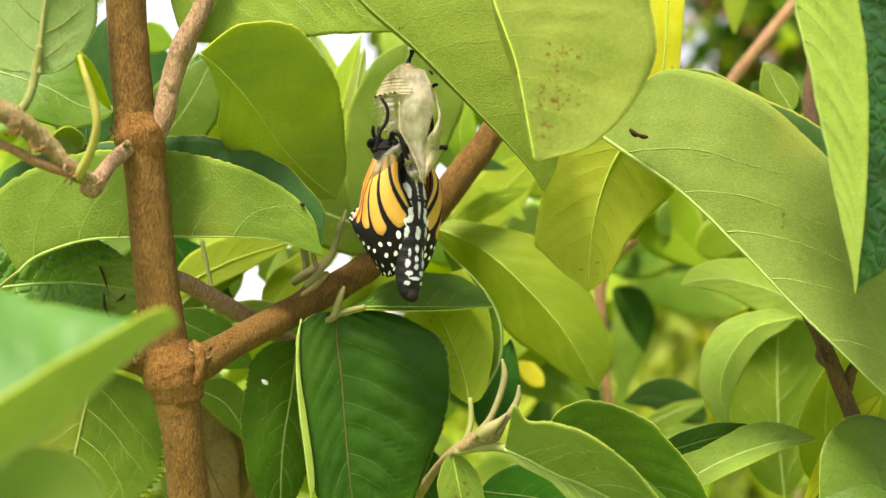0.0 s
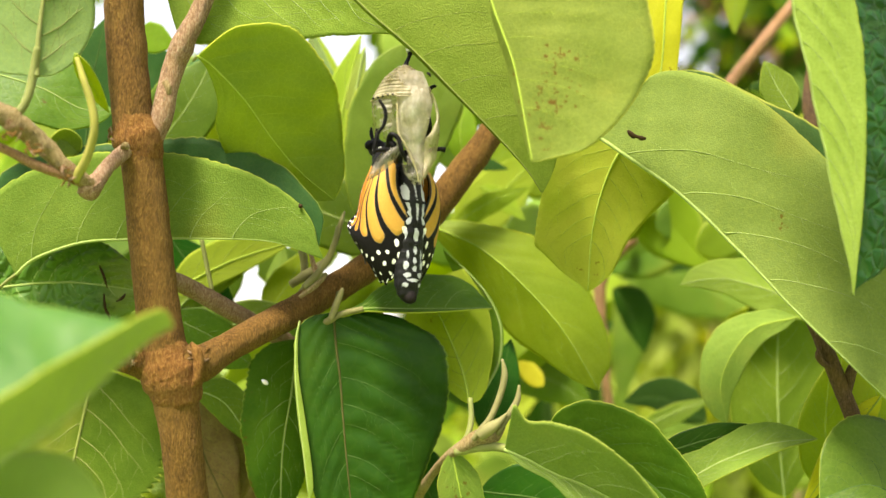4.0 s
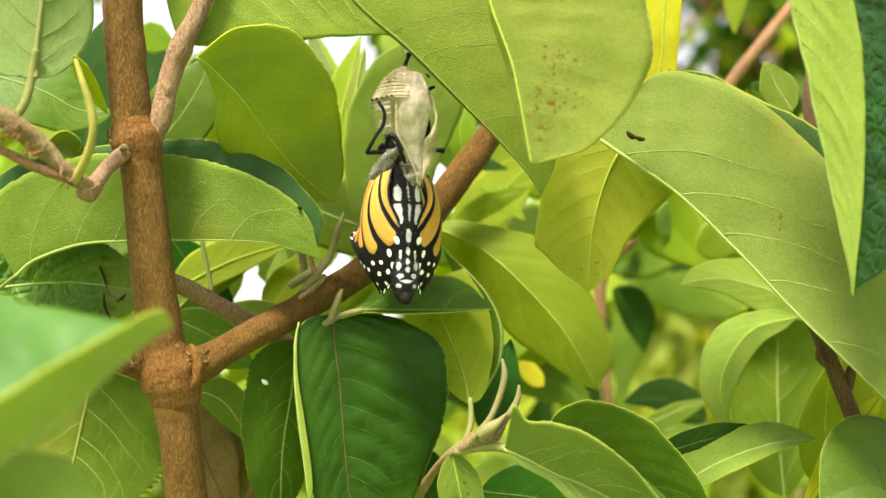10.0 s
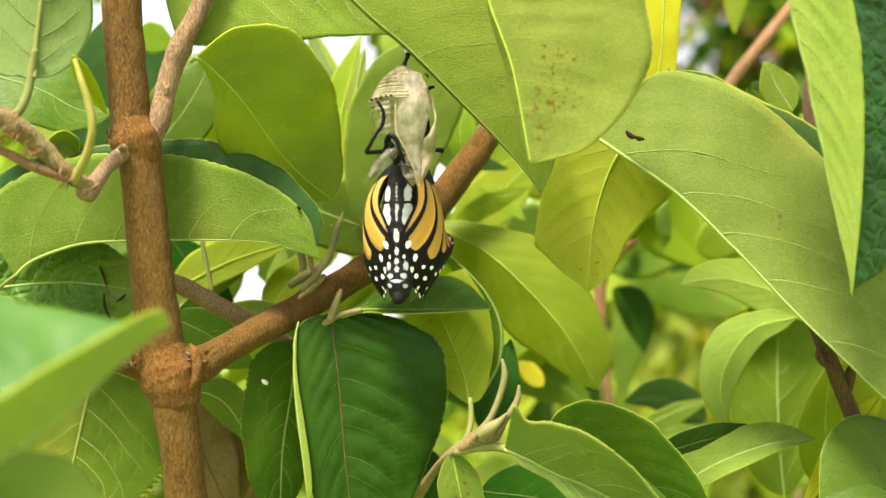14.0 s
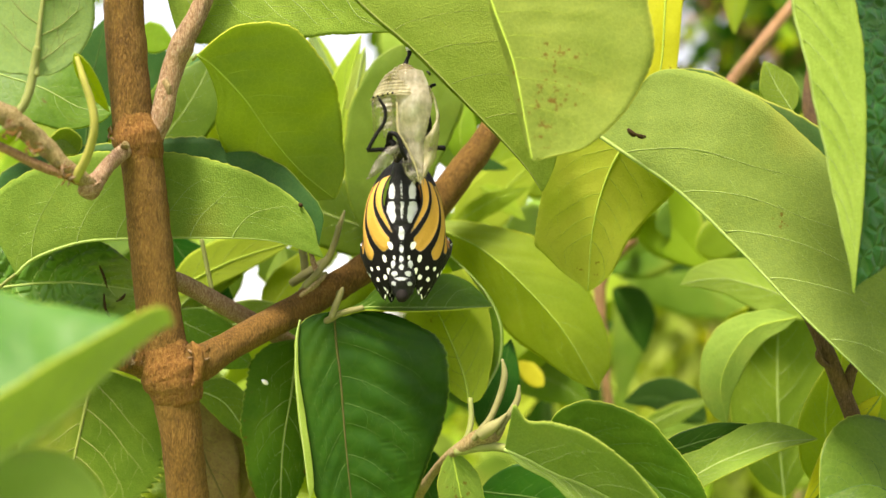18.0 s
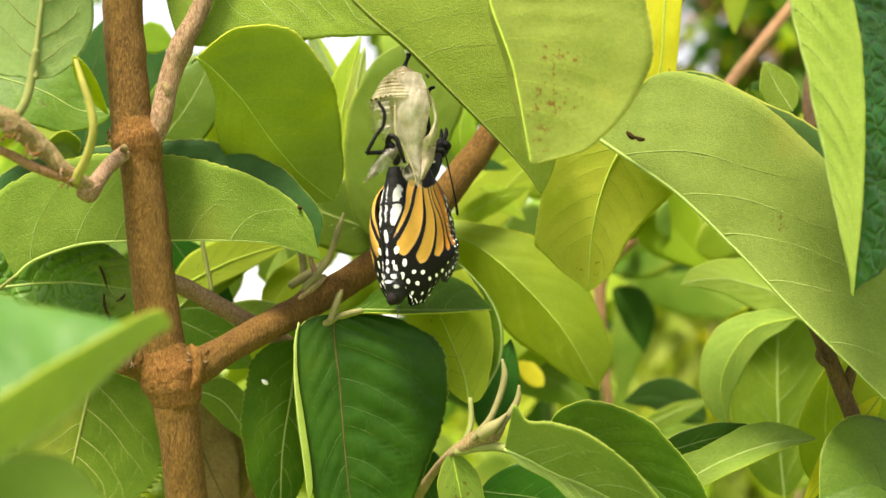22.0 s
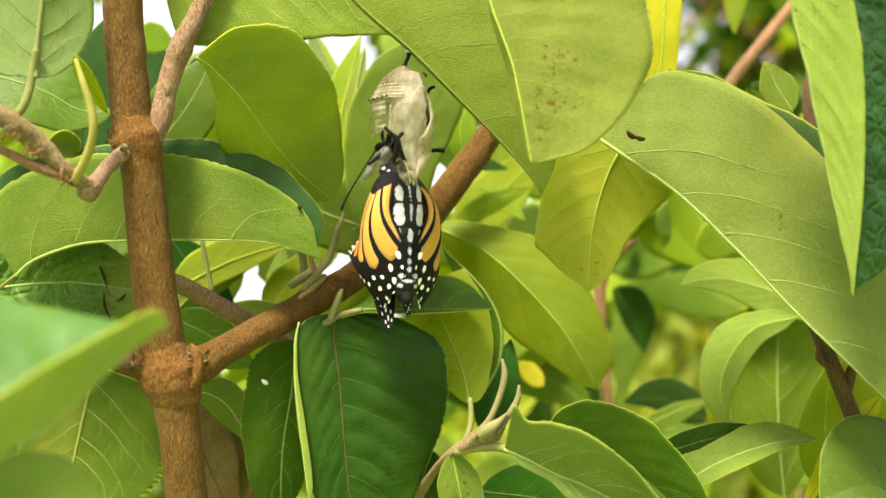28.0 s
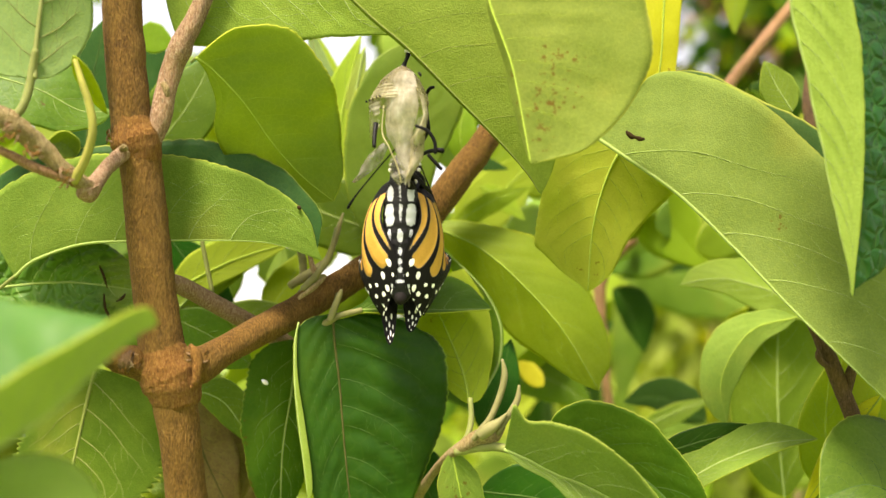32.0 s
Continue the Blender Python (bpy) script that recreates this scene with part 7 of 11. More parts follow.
leaf(shrub_c, [(-0.0794, 0.5459, 1.4561), (-0.0748, 0.5464, 1.4416), (-0.0730, 0.5355, 1.4218)], (-0.0088, -0.0044, -0.0017), (0.0095, 0.0068, 0.0021), 'lime', fine=0)
leaf(shrub_c, [(-0.0440, 0.7141, 1.3457), (-0.0275, 0.7188, 1.3545), (-0.0116, 0.7269, 1.3680)], (-0.0046, 0.0043, 0.0076), (0.0056, 0.0139, -0.0073), 'mid', fine=0)
leaf(shrub_c, [(-0.0042, 0.7034, 1.3850), (0.0116, 0.6974, 1.3881), (0.0307, 0.6964, 1.3915)], (0.0018, 0.0077, -0.0080), (-0.0020, -0.0100, 0.0087), 'lime', fine=0)
leaf(shrub_c, [(0.1563, 0.3616, 1.3374), (0.1633, 0.3532, 1.3424), (0.1717, 0.3408, 1.3508)], (0.0039, 0.0083, -0.0051), (-0.0046, 0.0085, 0.0080), 'lime', fine=0)
leaf(shrub_c, [(-0.1962, 0.4275, 1.4030), (-0.2151, 0.4286, 1.4061), (-0.2274, 0.4198, 1.4065)], (-0.0013, -0.0082, -0.0095), (0.0013, 0.0109, 0.0096), 'mid', fine=0)
leaf(shrub_c, [(-0.1973, 0.7034, 1.4314), (-0.1821, 0.6981, 1.4303), (-0.1641, 0.6822, 1.4295)], (0.0004, 0.0047, -0.0056), (-0.0005, 0.0093, 0.0075), 'lime', fine=0)
leaf(shrub_c, [(-0.1729, 0.7726, 1.1673), (-0.1900, 0.7731, 1.1595), (-0.2026, 0.7729, 1.1565)], (0.0022, 0.0055, -0.0056), (-0.0034, 0.0045, 0.0096), 'lime', fine=0)
leaf(shrub_c, [(0.1102, 0.8932, 1.2228), (0.0904, 0.8925, 1.2143), (0.0734, 0.8874, 1.2114)], (0.0032, -0.0039, -0.0101), (-0.0029, 0.0087, 0.0096), 'lime', fine=0)
leaf(shrub_c, [(0.1426, 0.5648, 1.4337), (0.1320, 0.5611, 1.4135), (0.1234, 0.5565, 1.3933)], (0.0118, 0.0079, -0.0042), (-0.0105, -0.0070, 0.0038), 'teal', fine=0)
leaf(shrub_c, [(-0.0865, 0.8673, 1.6082), (-0.1017, 0.8733, 1.6198), (-0.1189, 0.8858, 1.6303)], (0.0032, 0.0045, 0.0069), (-0.0047, 0.0062, -0.0088), 'lime', fine=0)
leaf(shrub_c, [(-0.1236, 0.7617, 1.4686), (-0.1043, 0.7663, 1.4788), (-0.0871, 0.7718, 1.4869)], (0.0044, 0.0080, -0.0099), (-0.0041, -0.0030, 0.0098), 'lime', fine=0)
leaf(shrub_c, [(0.1221, 0.7823, 1.1986), (0.1364, 0.7741, 1.2077), (0.1470, 0.7650, 1.2219)], (0.0062, 0.0093, -0.0069), (-0.0067, -0.0014, 0.0085), 'mid', fine=0)
leaf(shrub_c, [(0.1656, 0.3757, 1.3390), (0.1655, 0.3771, 1.3188), (0.1558, 0.3583, 1.3005)], (0.0085, -0.0027, -0.0004), (-0.0120, -0.0015, -0.0000), 'mid', fine=0)
leaf(shrub_c, [(-0.0376, 0.7285, 1.1716), (-0.0186, 0.7292, 1.1814), (-0.0036, 0.7469, 1.1867)], (0.0054, -0.0084, -0.0111), (-0.0050, -0.0053, 0.0087), 'teal', fine=0)
leaf(shrub_c, [(-0.3627, 0.8277, 1.4100), (-0.3765, 0.8185, 1.4102), (-0.3860, 0.8092, 1.4079)], (0.0001, -0.0105, 0.0056), (-0.0001, 0.0079, -0.0057), 'mid', fine=0)
leaf(shrub_c, [(-0.3744, 0.8061, 1.4688), (-0.3886, 0.8076, 1.4666), (-0.4114, 0.8242, 1.4701)], (-0.0005, 0.0130, 0.0074), (0.0007, 0.0095, -0.0076), 'mid', fine=0)
leaf(shrub_c, [(-0.0749, 0.8389, 1.1890), (-0.0801, 0.8420, 1.1767), (-0.0875, 0.8524, 1.1617)], (0.0079, -0.0046, -0.0040), (-0.0057, 0.0024, 0.0028), 'lime', fine=0)
leaf(shrub_c, [(0.1847, 0.5052, 1.3790), (0.1815, 0.5091, 1.3966), (0.1719, 0.5057, 1.4095)], (0.0083, 0.0082, 0.0048), (-0.0069, 0.0086, -0.0024), 'teal', fine=0)
leaf(shrub_c, [(-0.1647, 0.8944, 1.2689), (-0.1658, 0.8864, 1.2502), (-0.1661, 0.8730, 1.2368)], (0.0087, 0.0138, -0.0001), (-0.0095, -0.0047, 0.0012), 'lime', fine=0)
leaf(shrub_c, [(-0.2915, 0.6261, 1.3579), (-0.2779, 0.6251, 1.3651), (-0.2681, 0.6367, 1.3705)], (0.0025, -0.0035, -0.0067), (-0.0036, 0.0077, 0.0098), 'lime', fine=0)
leaf(shrub_c, [(0.3280, 0.6761, 1.3541), (0.3325, 0.6735, 1.3705), (0.3284, 0.6533, 1.3828)], (0.0065, -0.0014, -0.0023), (-0.0091, 0.0058, 0.0036), 'teal', fine=0)
leaf(shrub_c, [(-0.2196, 0.8340, 1.4323), (-0.2264, 0.8302, 1.4481), (-0.2410, 0.8414, 1.4620)], (0.0068, -0.0033, 0.0042), (-0.0064, 0.0058, -0.0037), 'lime', fine=0)
leaf(shrub_c, [(0.1593, 0.4626, 1.2328), (0.1684, 0.4655, 1.2508), (0.1841, 0.4787, 1.2664)], (0.0102, -0.0082, -0.0059), (-0.0079, -0.0053, 0.0033), 'mid', fine=0)
leaf(shrub_c, [(0.2113, 0.7519, 1.2125), (0.2137, 0.7523, 1.2267), (0.2218, 0.7711, 1.2388)], (-0.0081, -0.0069, 0.0005), (0.0086, -0.0026, -0.0016), 'lime', fine=0)
leaf(shrub_c, [(-0.0534, 0.6734, 1.4146), (-0.0691, 0.6720, 1.4005), (-0.0817, 0.6610, 1.3898)], (0.0063, 0.0046, -0.0079), (-0.0046, 0.0061, 0.0067), 'lime', fine=0)
leaf(shrub_c, [(-0.3622, 0.9017, 1.1590), (-0.3466, 0.9037, 1.1582), (-0.3274, 0.9041, 1.1581)], (0.0002, -0.0028, 0.0114), (-0.0001, -0.0038, -0.0100), 'mid', fine=0)
leaf(shrub_c, [(0.3436, 0.7478, 1.2276), (0.3474, 0.7446, 1.2159), (0.3579, 0.7513, 1.1991)], (-0.0077, 0.0069, -0.0031), (0.0072, -0.0101, 0.0025), 'lime', fine=0)
leaf(shrub_c, [(0.0800, 0.6234, 1.3459), (0.1006, 0.6200, 1.3466), (0.1162, 0.6139, 1.3495)], (0.0014, 0.0105, -0.0111), (-0.0011, 0.0101, 0.0106), 'mid', fine=0)
leaf(shrub_c, [(0.1594, 0.4373, 1.3095), (0.1817, 0.4462, 1.3098), (0.2019, 0.4533, 1.3125)], (-0.0008, 0.0107, 0.0113), (0.0006, -0.0080, -0.0085), 'mid', fine=0)
leaf(shrub_c, [(0.1440, 0.6716, 1.4553), (0.1407, 0.6799, 1.4429), (0.1329, 0.6925, 1.4256)], (0.0088, 0.0101, -0.0028), (-0.0092, 0.0085, 0.0049), 'mid', fine=0)
leaf(shrub_c, [(0.1263, 0.3223, 1.3820), (0.1249, 0.3242, 1.3588), (0.1275, 0.3415, 1.3418)], (-0.0135, 0.0012, 0.0015), (0.0121, 0.0119, -0.0000), 'lime', fine=0)
leaf(shrub_c, [(0.2587, 0.6092, 1.3358), (0.2653, 0.6100, 1.3542), (0.2716, 0.6038, 1.3684)], (-0.0092, -0.0027, 0.0036), (0.0100, -0.0009, -0.0043), 'teal', fine=0)
leaf(shrub_c, [(0.2141, 0.5335, 1.3910), (0.1989, 0.5328, 1.3762), (0.1835, 0.5266, 1.3628)], (-0.0063, 0.0001, 0.0064), (0.0076, 0.0074, -0.0069), 'lime', fine=0)
leaf(shrub_c, [(-0.0074, 0.7639, 1.2345), (-0.0143, 0.7582, 1.2483), (-0.0200, 0.7545, 1.2619)], (-0.0066, -0.0096, -0.0041), (0.0067, -0.0041, 0.0027), 'lime', fine=0)
leaf(shrub_c, [(0.0599, 0.6096, 1.4533), (0.0578, 0.6119, 1.4331), (0.0585, 0.6136, 1.4119)], (-0.0090, 0.0072, 0.0011), (0.0088, 0.0121, 0.0010), 'lime', fine=0)
leaf(shrub_c, [(-0.0723, 0.7238, 1.5825), (-0.0910, 0.7263, 1.5758), (-0.1133, 0.7426, 1.5709)], (-0.0050, -0.0062, 0.0101), (0.0039, -0.0076, -0.0092), 'teal', fine=0)
leaf(shrub_c, [(-0.0719, 0.6953, 1.2115), (-0.0561, 0.6981, 1.1964), (-0.0407, 0.6946, 1.1873)], (-0.0055, -0.0060, -0.0075), (0.0081, -0.0015, 0.0099), 'lime', fine=0)
leaf(shrub_c, [(0.0339, 0.4778, 1.2439), (0.0215, 0.4832, 1.2347), (0.0091, 0.4837, 1.2221)], (-0.0056, 0.0056, 0.0072), (0.0043, -0.0081, -0.0059), 'dark', fine=0)
leaf(shrub_c, [(0.0868, 0.3204, 1.3456), (0.0724, 0.3295, 1.3342), (0.0566, 0.3409, 1.3284)], (0.0042, -0.0047, -0.0080), (-0.0047, 0.0021, 0.0085), 'mid', fine=0)
leaf(shrub_c, [(0.0182, 0.5064, 1.4958), (0.0119, 0.5079, 1.4755), (0.0067, 0.5008, 1.4570)], (-0.0089, -0.0071, 0.0021), (0.0083, -0.0024, -0.0029), 'mid', fine=0)
leaf(shrub_c, [(-0.2462, 0.8641, 1.2946), (-0.2523, 0.8603, 1.3103), (-0.2550, 0.8581, 1.3308)], (0.0103, -0.0086, 0.0018), (-0.0105, -0.0095, -0.0037), 'teal', fine=0)
leaf(shrub_c, [(0.1577, 0.3154, 1.2798), (0.1447, 0.3221, 1.2749), (0.1312, 0.3222, 1.2677)], (0.0030, -0.0078, -0.0082), (-0.0034, -0.0005, 0.0085), 'lime', fine=0)
leaf(shrub_c, [(0.1298, 0.7906, 1.5865), (0.1171, 0.7942, 1.5944), (0.1079, 0.8034, 1.6083)], (0.0047, 0.0021, 0.0071), (-0.0043, 0.0098, -0.0053), 'teal', fine=0)
leaf(shrub_c, [(-0.2305, 0.7343, 1.2624), (-0.2467, 0.7264, 1.2611), (-0.2602, 0.7211, 1.2556)], (-0.0022, -0.0096, 0.0090), (0.0023, -0.0052, -0.0111), 'mid', fine=0)
leaf(shrub_c, [(0.1594, 0.7721, 1.6080), (0.1608, 0.7701, 1.5916), (0.1594, 0.7587, 1.5702)], (0.0100, 0.0125, 0.0024), (-0.0076, 0.0060, -0.0002), 'lime', fine=0)
leaf(shrub_c, [(-0.1277, 0.4998, 1.2313), (-0.1289, 0.4938, 1.2172), (-0.1306, 0.4848, 1.2058)], (0.0064, -0.0088, -0.0026), (-0.0069, -0.0017, 0.0016), 'mid', fine=0)
leaf(shrub_c, [(0.0964, 0.6737, 1.4930), (0.1136, 0.6818, 1.4898), (0.1320, 0.6945, 1.4823)], (-0.0036, 0.0037, -0.0069), (0.0050, 0.0033, 0.0106), 'lime', fine=0)
leaf(shrub_c, [(-0.1995, 0.4449, 1.4237), (-0.1882, 0.4401, 1.4370), (-0.1782, 0.4461, 1.4593)], (0.0083, -0.0014, -0.0058), (-0.0109, -0.0095, 0.0065), 'lime', fine=0)
leaf(shrub_c, [(-0.0387, 0.7292, 1.4688), (-0.0359, 0.7231, 1.4844), (-0.0308, 0.7063, 1.4929)], (0.0088, -0.0089, -0.0030), (-0.0079, 0.0009, 0.0020), 'mid', fine=0)
leaf(shrub_c, [(0.0249, 0.6651, 1.5212), (0.0110, 0.6618, 1.5278), (-0.0014, 0.6473, 1.5293)], (-0.0031, 0.0108, -0.0047), (0.0044, 0.0100, 0.0094), 'lime', fine=0)
leaf(shrub_c, [(-0.0209, 0.3367, 1.4191), (-0.0056, 0.3341, 1.4039), (0.0095, 0.3380, 1.3913)], (-0.0073, -0.0044, -0.0086), (0.0060, -0.0019, 0.0065), 'mid', fine=0)
leaf(shrub_c, [(0.3029, 0.8295, 1.3794), (0.3171, 0.8322, 1.3834), (0.3329, 0.8379, 1.3902)], (0.0029, 0.0010, -0.0077), (-0.0023, 0.0132, 0.0075), 'lime', fine=0)
leaf(shrub_c, [(0.0900, 0.6206, 1.4953), (0.0815, 0.6220, 1.5100), (0.0748, 0.6185, 1.5208)], (0.0077, -0.0095, 0.0037), (-0.0077, 0.0140, -0.0032), 'lime', fine=0)
leaf(shrub_c, [(0.0908, 0.7935, 1.2785), (0.0968, 0.7928, 1.2917), (0.1059, 0.8124, 1.3093)], (-0.0078, -0.0067, 0.0024), (0.0078, 0.0026, -0.0028), 'lime', fine=0)
leaf(shrub_c, [(-0.2667, 0.7702, 1.2408), (-0.2487, 0.7589, 1.2476), (-0.2314, 0.7436, 1.2564)], (0.0029, 0.0086, -0.0047), (-0.0043, 0.0109, 0.0096), 'mid', fine=0)
leaf(shrub_c, [(0.0904, 0.6577, 1.4649), (0.0917, 0.6502, 1.4816), (0.0970, 0.6371, 1.4990)], (0.0111, 0.0101, -0.0015), (-0.0125, -0.0070, 0.0022), 'teal', fine=0)
leaf(shrub_c, [(0.3252, 0.7607, 1.1842), (0.3353, 0.7656, 1.2027), (0.3446, 0.7712, 1.2207)], (-0.0119, -0.0087, 0.0031), (0.0092, 0.0091, -0.0022), 'mid', fine=0)
leaf(shrub_c, [(0.0262, 0.6534, 1.2133), (0.0394, 0.6526, 1.2256), (0.0588, 0.6570, 1.2394)], (0.0065, -0.0037, -0.0083), (-0.0080, 0.0117, 0.0108), 'mid', fine=0)
leaf(shrub_c, [(0.1417, 0.7022, 1.2638), (0.1232, 0.7098, 1.2555), (0.1081, 0.7270, 1.2437)], (-0.0049, -0.0030, 0.0095), (0.0058, 0.0022, -0.0115), 'mid', fine=0)
leaf(shrub_c, [(-0.2254, 0.7920, 1.4677), (-0.2329, 0.7950, 1.4513), (-0.2342, 0.7929, 1.4316)], (0.0101, 0.0066, -0.0021), (-0.0108, -0.0093, 0.0019), 'lime', fine=0)
leaf(shrub_c, [(-0.1274, 0.8158, 1.5055), (-0.1141, 0.8192, 1.5181), (-0.0985, 0.8137, 1.5284)], (0.0051, -0.0093, -0.0075), (-0.0074, 0.0017, 0.0096), 'lime', fine=0)
leaf(shrub_c, [(-0.1841, 0.5775, 1.2330), (-0.1867, 0.5845, 1.2147), (-0.1902, 0.6002, 1.1898)], (-0.0100, 0.0049, 0.0006), (0.0107, -0.0081, -0.0009), 'lime', fine=0)
leaf(shrub_c, [(-0.0143, 0.5236, 1.2042), (-0.0281, 0.5292, 1.2168), (-0.0414, 0.5414, 1.2291)], (-0.0074, 0.0117, -0.0056), (0.0069, 0.0106, 0.0075), 'lime', fine=0)
leaf(shrub_c, [(-0.1933, 0.4722, 1.3973), (-0.1842, 0.4779, 1.3838), (-0.1726, 0.4744, 1.3683)], (0.0058, -0.0059, 0.0035), (-0.0092, 0.0126, -0.0052), 'lime', fine=0)
leaf(shrub_c, [(-0.0136, 0.4059, 1.2253), (0.0053, 0.4023, 1.2294), (0.0215, 0.3812, 1.2337)], (0.0010, 0.0143, -0.0075), (-0.0011, 0.0008, 0.0097), 'lime', fine=0)
leaf(shrub_c, [(-0.0470, 0.4970, 1.2376), (-0.0699, 0.4973, 1.2369), (-0.0847, 0.4819, 1.2385)], (0.0003, 0.0076, -0.0113), (-0.0002, 0.0109, 0.0095), 'lime', fine=0)
leaf(shrub_c, [(0.0760, 0.7834, 1.1559), (0.0691, 0.7832, 1.1692), (0.0649, 0.7863, 1.1860)], (0.0078, -0.0026, 0.0027), (-0.0099, -0.0009, -0.0038), 'teal', fine=0)
leaf(shrub_c, [(0.1226, 0.3577, 1.3279), (0.1081, 0.3576, 1.3430), (0.0977, 0.3740, 1.3598)], (0.0069, 0.0095, 0.0082), (-0.0061, 0.0065, -0.0056), 'mid', fine=0)
leaf(shrub_c, [(-0.0685, 0.8198, 1.2429), (-0.0847, 0.8199, 1.2382), (-0.0955, 0.8109, 1.2345)], (0.0025, 0.0118, -0.0065), (-0.0023, -0.0084, 0.0060), 'lime', fine=0)
leaf(shrub_c, [(0.0685, 0.8115, 1.2229), (0.0845, 0.8158, 1.2325), (0.1048, 0.8220, 1.2384)], (0.0042, 0.0029, -0.0085), (-0.0036, -0.0012, 0.0074), 'teal', fine=0)
leaf(shrub_c, [(-0.1155, 0.7381, 1.2074), (-0.1164, 0.7310, 1.2210), (-0.1160, 0.7205, 1.2384)], (-0.0084, 0.0105, 0.0003), (0.0093, 0.0059, 0.0015), 'lime', fine=0)
leaf(shrub_c, [(0.2894, 0.8126, 1.2361), (0.2866, 0.8203, 1.2487), (0.2820, 0.8299, 1.2615)], (0.0081, -0.0073, 0.0036), (-0.0078, 0.0115, -0.0031), 'teal', fine=0)
leaf(shrub_c, [(0.0468, 0.4615, 1.2769), (0.0483, 0.4718, 1.2602), (0.0536, 0.4801, 1.2447)], (0.0076, 0.0099, 0.0023), (-0.0089, -0.0020, -0.0017), 'dark', fine=0)
leaf(shrub_c, [(-0.2017, 0.3750, 1.3163), (-0.1857, 0.3729, 1.3102), (-0.1613, 0.3531, 1.3044)], (-0.0024, -0.0012, -0.0064), (0.0034, 0.0042, 0.0093), 'dark', fine=0)
leaf(shrub_c, [(-0.2453, 0.7949, 1.2309), (-0.2259, 0.7941, 1.2301), (-0.2091, 0.7917, 1.2245)], (0.0014, 0.0032, 0.0077), (-0.0019, 0.0006, -0.0098), 'teal', fine=0)
leaf(shrub_c, [(-0.0137, 0.4281, 1.3213), (0.0087, 0.4328, 1.3193), (0.0287, 0.4523, 1.3238)], (0.0003, 0.0075, -0.0101), (-0.0003, -0.0000, 0.0088), 'lime', fine=0)
leaf(shrub_c, [(0.1194, 0.4935, 1.3726), (0.1064, 0.4969, 1.3656), (0.0944, 0.4962, 1.3552)], (0.0045, 0.0092, -0.0055), (-0.0040, -0.0057, 0.0051), 'teal', fine=0)
leaf(shrub_c, [(0.1037, 0.4775, 1.2596), (0.1230, 0.4711, 1.2568), (0.1407, 0.4707, 1.2547)], (-0.0017, 0.0063, -0.0112), (0.0014, 0.0023, 0.0101), 'teal', fine=0)
leaf(shrub_c, [(0.0363, 0.4995, 1.3907), (0.0360, 0.4960, 1.4052), (0.0350, 0.5069, 1.4224)], (0.0072, 0.0013, 0.0006), (-0.0088, 0.0087, 0.0003), 'lime', fine=0)
leaf(shrub_c, [(0.3795, 0.7916, 1.1804), (0.3855, 0.7905, 1.1981), (0.3949, 0.7887, 1.2117)], (-0.0071, 0.0066, 0.0042), (0.0073, 0.0130, -0.0022), 'lime', fine=0)
leaf(shrub_c, [(0.3543, 0.7317, 1.3865), (0.3582, 0.7216, 1.4026), (0.3598, 0.7143, 1.4152)], (-0.0084, 0.0008, 0.0035), (0.0076, -0.0086, -0.0040), 'lime', fine=0)
leaf(shrub_c, [(0.1439, 0.3334, 1.3161), (0.1333, 0.3300, 1.3274), (0.1154, 0.3164, 1.3372)], (-0.0052, -0.0070, -0.0060), (0.0071, 0.0103, 0.0083), 'mid', fine=0)
leaf(shrub_c, [(0.2979, 0.6353, 1.3683), (0.2938, 0.6369, 1.3861), (0.2862, 0.6421, 1.4081)], (-0.0118, 0.0077, -0.0043), (0.0085, 0.0009, 0.0038), 'teal', fine=0)
leaf(shrub_c, [(0.1537, 0.3614, 1.3269), (0.1409, 0.3605, 1.3133), (0.1190, 0.3390, 1.3029)], (0.0063, -0.0034, -0.0073), (-0.0068, 0.0109, 0.0086), 'lime', fine=0)
leaf(shrub_c, [(0.3564, 0.7806, 1.1719), (0.3412, 0.7750, 1.1780), (0.3290, 0.7780, 1.1819)], (-0.0025, -0.0048, -0.0075), (0.0031, 0.0084, 0.0095), 'teal', fine=0)
leaf(shrub_c, [(-0.1348, 0.3543, 1.3211), (-0.1185, 0.3568, 1.3371), (-0.1052, 0.3544, 1.3468)], (-0.0077, 0.0059, 0.0099), (0.0067, 0.0067, -0.0074), 'mid', fine=0)
leaf(shrub_c, [(0.0792, 0.6918, 1.4060), (0.0821, 0.6934, 1.3886), (0.0867, 0.6810, 1.3698)], (-0.0101, 0.0050, -0.0022), (0.0100, 0.0132, 0.0041), 'teal', fine=0)
leaf(shrub_c, [(-0.2927, 0.6990, 1.3784), (-0.2872, 0.6938, 1.3612), (-0.2860, 0.6908, 1.3487)], (-0.0068, -0.0097, -0.0015), (0.0069, 0.0083, 0.0014), 'mid', fine=0)
leaf(shrub_c, [(-0.2853, 0.6923, 1.5284), (-0.3051, 0.6949, 1.5322), (-0.3252, 0.6990, 1.5354)], (-0.0014, 0.0112, -0.0104), (0.0013, 0.0060, 0.0114), 'lime', fine=0)
leaf(shrub_c, [(-0.3931, 0.8143, 1.2868), (-0.3834, 0.8153, 1.2964), (-0.3732, 0.8222, 1.3107)], (-0.0056, -0.0028, 0.0055), (0.0057, -0.0071, -0.0067), 'lime', fine=0)
leaf(shrub_c, [(-0.0389, 0.7075, 1.1596), (-0.0352, 0.7054, 1.1773), (-0.0352, 0.6916, 1.2026)], (0.0104, 0.0113, 0.0004), (-0.0096, -0.0045, 0.0003), 'lime', fine=0)
